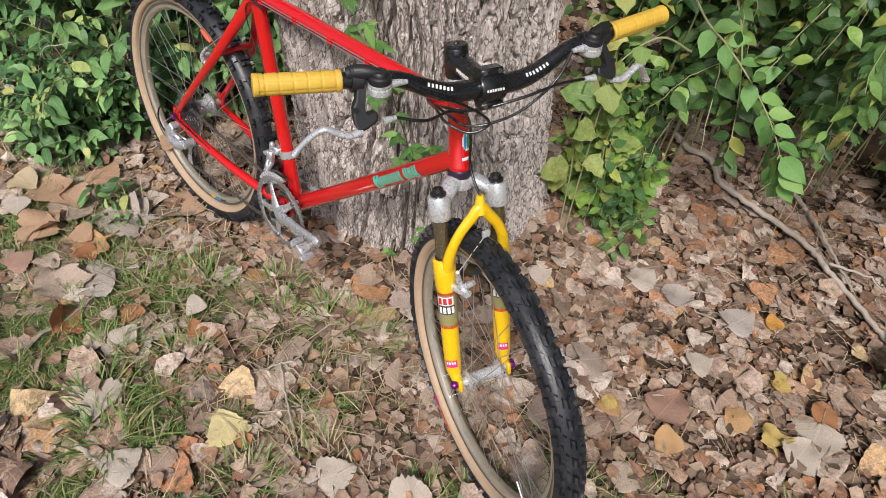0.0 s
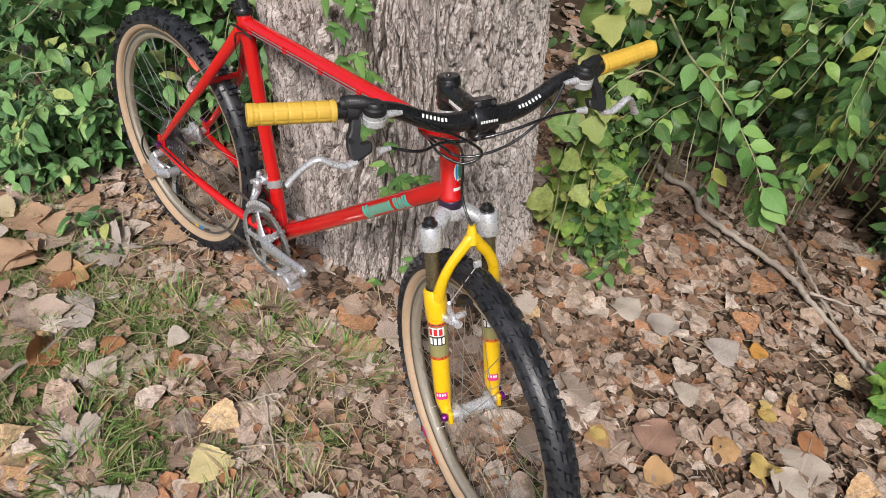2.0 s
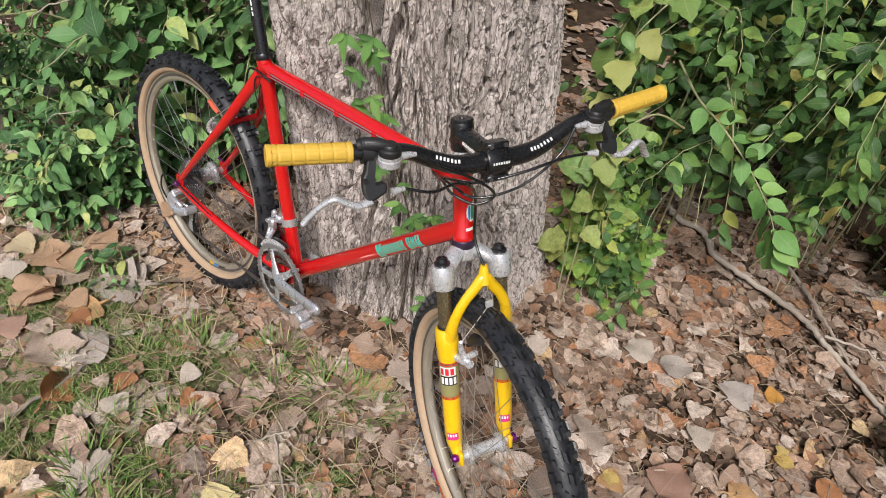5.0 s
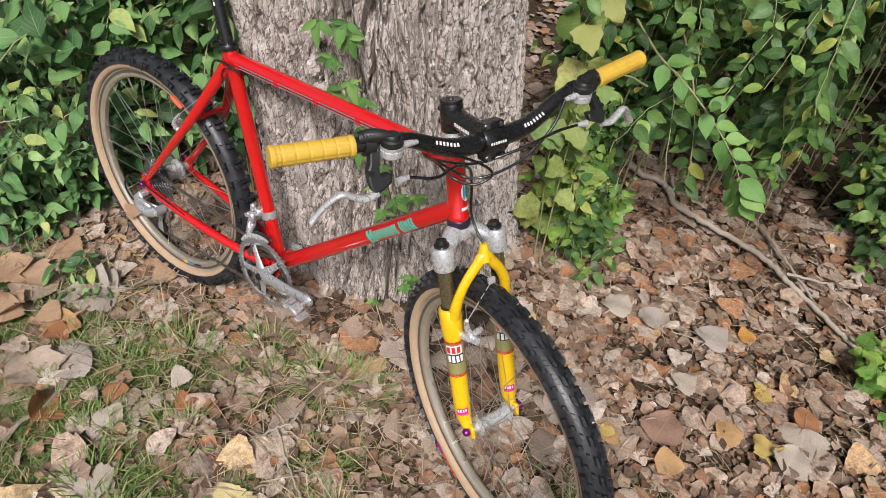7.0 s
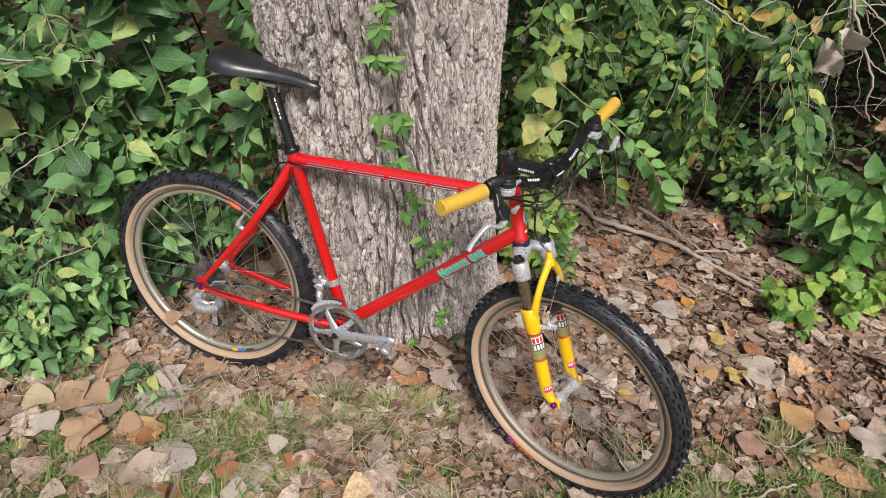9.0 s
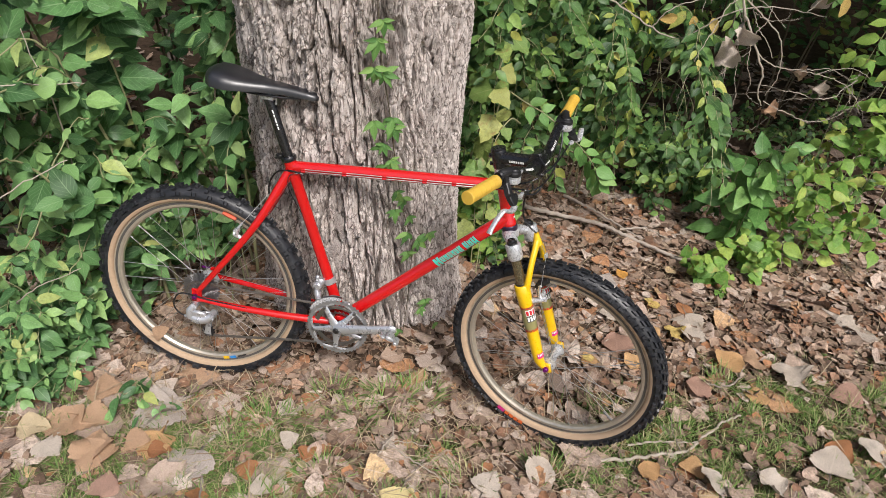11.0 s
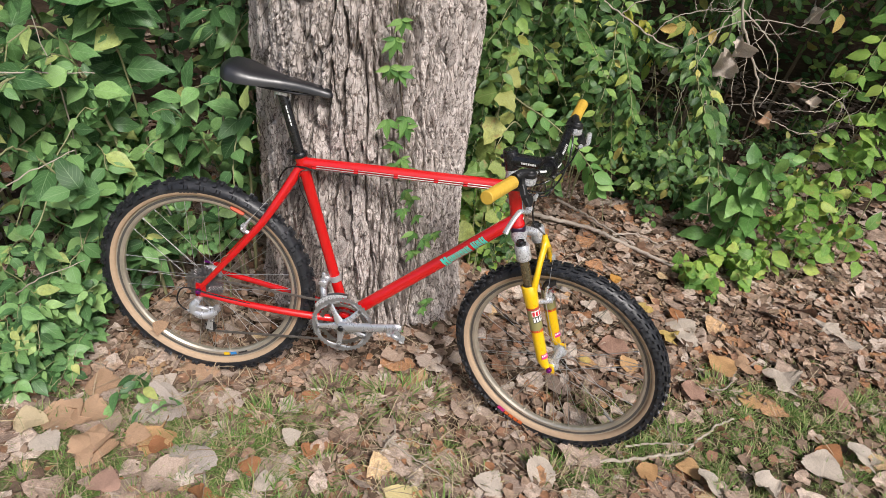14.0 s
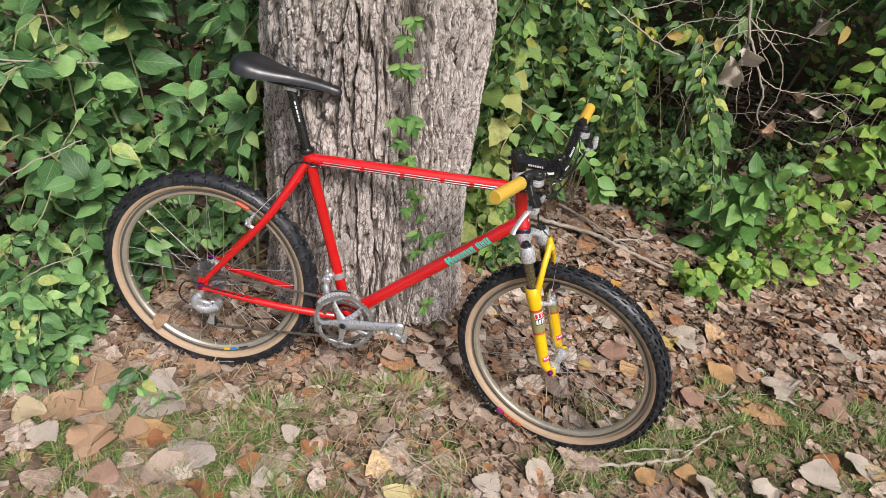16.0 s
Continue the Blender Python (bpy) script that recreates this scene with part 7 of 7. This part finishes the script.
spray("light green spray hanging at the edge of the wood", [(2.60, 1.52, 1.40), (2.44, 1.40, 1.18), (2.34, 1.33, 0.92), (2.31, 1.30, 0.68)], [(0.35, 0.08), (0.47, 0.09), (0.58, 0.09), (0.70, 0.09), (0.82, 0.085), (0.96, 0.08)], LIME)
spray("leafy branch hanging beside an arching one", [(0.80, 1.25, 0.70), (0.95, 1.12, 0.60), (1.03, 1.06, 0.48), (1.07, 1.04, 0.36), (1.09, 1.03, 0.26)], [(0.2, 0.065), (0.3, 0.07), (0.4, 0.07), (0.5, 0.065), (0.6, 0.07), (0.7, 0.07), (0.8, 0.075), (0.9, 0.075), (0.98, 0.06)], PRIVET)


# ---- unseen crowns added over the wood: they shade the hollow from above ----
def tree_canopy():
    n = 14500
    x, y = prng.uniform(-4.5, 8.0, n), prng.uniform(0.2, 7.5, n)
    inside = y > 1.7 - 1.4 * fade(np.clip((x - 0.9) / 1.2, 0, 1))
    x, y = x[inside], y[inside]
    n = len(x)
    z = 2.7 + 0.28 * np.abs(y - 1.7) + prng.random(n) ** 2 * 1.6 + 0.5 * (value_noise(x + 30, y + 30, 51) - 0.5)
    mats = [leaf_matrix((a, b, c), unit(prng.normal(0, 1, 3) * (1, 1, 0.4)), unit(prng.normal(0, 0.5, 3) + (0, -0.3, 1)), prng.uniform(0.18, 0.34)) for a, b, c in zip(x, y, z)]
    tagged(new("tree_canopy", scattered("tree_canopy", CROWN_LEAF, mats, prng.integers(0, 4, n), PRIVET)), "unseen leaf layer added above the wood for shade", "tree canopy", kind="stuff")


tree_canopy()

# ---- creeper on the bark: each leaf of three to five leaflets ----
def creeper(stations, label):
    ob = tagged(new("creeper"), label, "vine")
    ob.location = (0.5, 0.2, 0.3)
    inv = Matrix.Translation(ob.location).inverted()
    pts = [on_trunk(a, z, 0.004)[0] for a, z in stations]
    s = part("vine_stem", Geo().tube(curve(pts, 8), 0.0016, 6), STEM, ob)
    s.matrix_parent_inverse = inv
    each = [tri_mesh("leaf", v, f, VINE, uv) for v, uv, f in OVATE]
    return ob, inv, each


def creeper_leaf(ob, inv, each, a, z, size, spin):
    p, out = on_trunk(a, z, prng.uniform(0.008, 0.030))
    tang = unit(np.cross((0, 0, 1), out))
    up = np.array((0, 0, 1.0))
    k = 5 if prng.random() < 0.75 else 3
    for i in range(k):
        w = spin + (i - (k - 1) / 2) * (0.72 if k == 5 else 0.95)
        ahead = unit(-up * math.cos(w) + tang * math.sin(w) + out * prng.uniform(0.0, 0.5))
        nrm = unit(out + (0, -0.2, 0.5) + prng.normal(0, 0.2, 3))
        o = new("leaf", each[prng.integers(0, len(each))])
        o.parent, o.matrix_parent_inverse = ob, inv
        o.matrix_basis = Matrix(leaf_matrix(p, ahead, nrm, size * prng.uniform(0.75, 1.15) * (1.0 - 0.14 * abs(i - (k - 1) / 2)), 0.62).tolist())


line = [(-1.02, 0.02), (-0.92, 0.2), (-0.86, 0.42), (-0.95, 0.6), (-1.02, 0.8), (-1.05, 0.92), (-1.10, 1.05), (-1.12, 1.2), (-1.05, 1.5), (-1.1, 1.9)]
vine_ob, vine_inv, vine_each = creeper(line, "green creeper with divided leaves climbing the bark")
for a, z, size in ((-1.10, 1.17, 0.055), (-1.14, 1.12, 0.055), (-1.18, 1.05, 0.058), (-1.10, 1.03, 0.060), (-1.06, 1.26, 0.05), (-1.14, 1.34, 0.05), (-1.05, 1.45, 0.05), (-1.04, 0.90, 0.055), (-1.20, 0.90, 0.052), (-1.03, 0.87, 0.050), (-1.13, 0.83, 0.045),
                   (-1.19, 0.75, 0.052), (-1.06, 0.77, 0.050), (-0.99, 0.74, 0.050), (-1.02, 0.66, 0.045), (-0.95, 0.63, 0.050), (-1.04, 0.60, 0.042), (-0.90, 0.56, 0.042), (-0.92, 0.50, 0.050), (-0.84, 0.47, 0.055), (-0.70, 0.47, 0.052), (-0.92, 0.42, 0.045), (-0.76, 0.20, 0.050), (-0.82, 0.17, 0.045), (-1.05, 0.10, 0.042), (-0.62, 0.06, 0.05)):
    creeper_leaf(vine_ob, vine_inv, vine_each, a, z, size, prng.normal(0, 0.5))


# ---- dead branches hanging in front of the hollow ----
WITHERED = one_tint("withered_leaf", (0.40, 0.30, 0.22), (0.32, 0.23, 0.16))


def hanging(label, paths, leaves=()):
    ob = tagged(new("dead_branch"), label, "branch")
    ob.location = paths[0][0][0]
    inv = Matrix.Translation(ob.location).inverted()
    for pts, r in paths:
        c = curve(pts, 7)
        c[1:-1] += np.random.default_rng(int(r * 1e5)).normal(0, 0.0015, (len(c) - 2, 3))
        b = part("twig", Geo().tube(c, [r * 0.6, r * 0.5, r * 0.25], 7), PALE_TWIG, ob)
        b.matrix_parent_inverse = inv
    for at, yaw, size, shape, *tint in leaves:
        v, uv, f = FALLEN_SHAPES[shape]
        o = new("dead_leaf", tri_mesh("dead_leaf", v, f, tint[0] if tint else WITHERED, uv))
        o.parent, o.matrix_parent_inverse = ob, inv
        o.matrix_basis = Matrix.Translation(at) @ Matrix.Rotation(yaw, 4, "Z") @ Matrix.Rotation(1.2, 4, "X") @ Matrix.Diagonal((size, size, size, 1))


def crooked(at, way, length, r, k, depth=0):
    """A crooked dead twig with its side twigs: a list of points and thickness."""
    pts, p, d, out = [tuple(at)], np.array(at, float), unit(way), []
    steps = max(4, int(length / 0.06))
    for i in range(steps):
        d = unit(d + k.normal(0, 0.26, 3) * (1, 0.6, 1))
        p = p + d * length / steps
        pts.append(tuple(p))
        if depth < 2 and i > 0 and k.random() < (0.55 if depth == 0 else 0.3):
            side = unit(d + k.normal(0, 0.8, 3) * (1, 0.5, 1))
            out += crooked(p, side, length * k.uniform(0.25, 0.5), r * 0.6, k, depth + 1)
    return [(pts, r)] + out


tk = np.random.default_rng(5)
TANGLE = [([(1.50, 1.45, 1.75), (1.58, 1.30, 1.35), (1.64, 1.22, 1.06), (1.71, 1.20, 0.93), (1.79, 1.18, 0.80), (1.80, 1.18, 0.72), (1.84, 1.20, 0.66)], 0.009),
          ([(1.64, 1.22, 1.06), (1.73, 1.2, 1.00), (1.82, 1.2, 0.92), (1.86, 1.2, 0.80), (1.84, 1.2, 0.70)], 0.005),
          ([(1.09, 1.35, 1.00), (1.22, 1.30, 0.95), (1.36, 1.30, 0.88), (1.48, 1.28, 0.86), (1.62, 1.26, 0.98), (1.80, 1.35, 1.00), (2.05, 1.45, 0.96)], 0.006)]
for at, way, L, r in (((1.64, 1.22, 1.06), (0.5, 0.1, -0.9), 0.42, 0.004), ((1.71, 1.20, 0.93), (0.9, 0.1, -0.5), 0.5, 0.004), ((1.58, 1.30, 1.35), (0.9, 0.1, -0.35), 0.6, 0.005), ((1.64, 1.22, 1.06), (-0.5, 0, -0.8), 0.36, 0.0035), ((1.80, 1.35, 1.00), (-0.1, -0.05, -1), 0.36, 0.003), ((1.36, 1.30, 0.88), (0.4, 0, 0.9), 0.4, 0.004),
                      ((1.22, 1.30, 0.95), (0.7, 0.1, 0.8), 0.5, 0.004), ((1.95, 1.4, 0.98), (0.7, 0.1, 0.6), 0.5, 0.004), ((1.84, 1.20, 0.68), (0.9, 0.1, -0.1), 0.4, 0.003), ((1.70, 1.3, 1.3), (0.3, 0, -1), 0.5, 0.004)):
    TANGLE += crooked(at, way, L, r, tk)
TANGLE += crooked((1.60, 1.30, 0.66), (1, 0, -0.35), 0.42, 0.0035, tk) + crooked((2.25, 1.4, 0.74), (-1, 0, -0.3), 0.5, 0.0035, tk)
hanging("tangle of bare pale dead twigs hanging from above", TANGLE)


def hung_leaf(label, at, ahead, size, shape, material, facing=(0.1, -0.8, 0.7)):
    """A withered leaf caught in the twigs, tip down."""
    v, uv, f = (CRUMPLED + [FALLEN_SHAPES[5]])[shape]
    ob = tagged(new("dead_leaf", tri_mesh("dead_leaf", v, f, material, uv)), label, "leaf")
    ob.matrix_world = Matrix(leaf_matrix(at, unit(ahead), unit(facing), size).tolist())


ASHEN = one_tint("ashen_leaf", (0.60, 0.52, 0.45), (0.52, 0.44, 0.37))
hung_leaf("large ashen withered leaf caught in dead twigs", (1.67, 1.20, 0.95), (0.05, 0, -1), 0.085, 0, ASHEN)
hung_leaf("crumpled ashen leaf hanging under another", (1.68, 1.19, 0.86), (-0.8, 0, -0.6), 0.10, 1, ASHEN)
hung_leaf("withered tan leaf on a dead twig", (1.92, 1.22, 0.80), (0.8, 0, -0.4), 0.05, 2, WITHERED)
hung_leaf("curled pale dead leaf on a twig", (2.05, 1.30, 0.72), (0.7, 0, -0.3), 0.06, 1, PALE)
hung_leaf("withered tan leaf on a green plant", (1.88, 1.25, 0.62), (0.9, -0.1, -0.2), 0.06, 0, BUFF, (0, -0.6, 0.8))
hung_leaf("ashen dead leaf in the shade", (2.05, 1.6, 1.02), (0.1, 0, -1), 0.08, 2, ASHEN)
for x, z, dx, dz, size in ((1.44, 0.94, -0.9, -0.3, 0.065), (1.50, 0.95, 0.1, -1, 0.06), (1.57, 0.95, 0.4, -0.8, 0.065), (2.02, 1.08, 0.1, -1, 0.075)):
    hung_leaf("yellowed leaf hanging from a twig", (x, 1.28, z), (dx, 0, dz), size, 3, GOLD, (0.5, -1, 0.1))


hanging("thin pale bare twigs crossing the bush", [
    ([(-0.95, 0.25, 0.75), (-0.80, 0.05, 0.86), (-0.62, -0.02, 0.92), (-0.42, 0.02, 0.93), (-0.28, 0.10, 0.92)], 0.005),
    ([(-0.75, 0.20, 0.30), (-0.62, -0.05, 0.50), (-0.50, -0.12, 0.62), (-0.40, -0.10, 0.70), (-0.30, -0.02, 0.75)], 0.005),
    ([(-0.62, 0.10, 0.10), (-0.50, -0.14, 0.30), (-0.38, -0.18, 0.42), (-0.26, -0.14, 0.48)], 0.004),
    ([(-0.30, 0.55, 0.00), (-0.18, 0.40, 0.14), (-0.02, 0.32, 0.26), (0.08, 0.30, 0.36)], 0.012),
    ([(-0.55, 0.30, 0.10), (-0.45, 0.18, 0.45), (-0.40, 0.12, 0.80), (-0.42, 0.10, 1.05)], 0.005),
])

# slender saplings in the wood behind
for k, (x, y, r) in enumerate(((1.15, 3.0, 0.016), (4.4, 4.2, 0.03), (0.2, 3.4, 0.03), (-1.4, 2.6, 0.025))):
    p = cane_path((x, y, gz(x, y) - 0.02), (x + 0.05, y, 1.6), (x + prng.uniform(-0.2, 0.2), y, 3.4), 14)
    sapling = tagged(new("sapling"), "slender dark sapling stem in the wood", "tree", group="saplings in the wood")
    sapling.location = (x, y, gz(x, y))
    t = part("trunk", Geo().tube(p, [r, r * 0.6], 9), TWIG, sapling)
    t.matrix_parent_inverse = Matrix.Translation(sapling.location).inverted()


# ---- the wood's far side: a tall sheet blocking sky, shade in its colour ----
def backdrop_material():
    m, nt, p, _ = nodes_of("shaded_wood_sheet")
    # near-black greens carry the shade of the wood's depth
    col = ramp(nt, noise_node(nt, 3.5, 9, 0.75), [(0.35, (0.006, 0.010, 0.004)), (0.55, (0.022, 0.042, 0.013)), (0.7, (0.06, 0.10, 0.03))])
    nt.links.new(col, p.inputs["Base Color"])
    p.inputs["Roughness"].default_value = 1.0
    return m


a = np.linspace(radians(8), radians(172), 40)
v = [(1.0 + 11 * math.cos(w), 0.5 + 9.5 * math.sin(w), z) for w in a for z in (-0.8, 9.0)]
tagged(part("backdrop", Geo().add(v, [(2 * i, 2 * i + 1, 2 * i + 3, 2 * i + 2) for i in range(len(a) - 1)]), backdrop_material()), "dark sheet standing for the shaded wood behind", "backdrop", kind="structure")
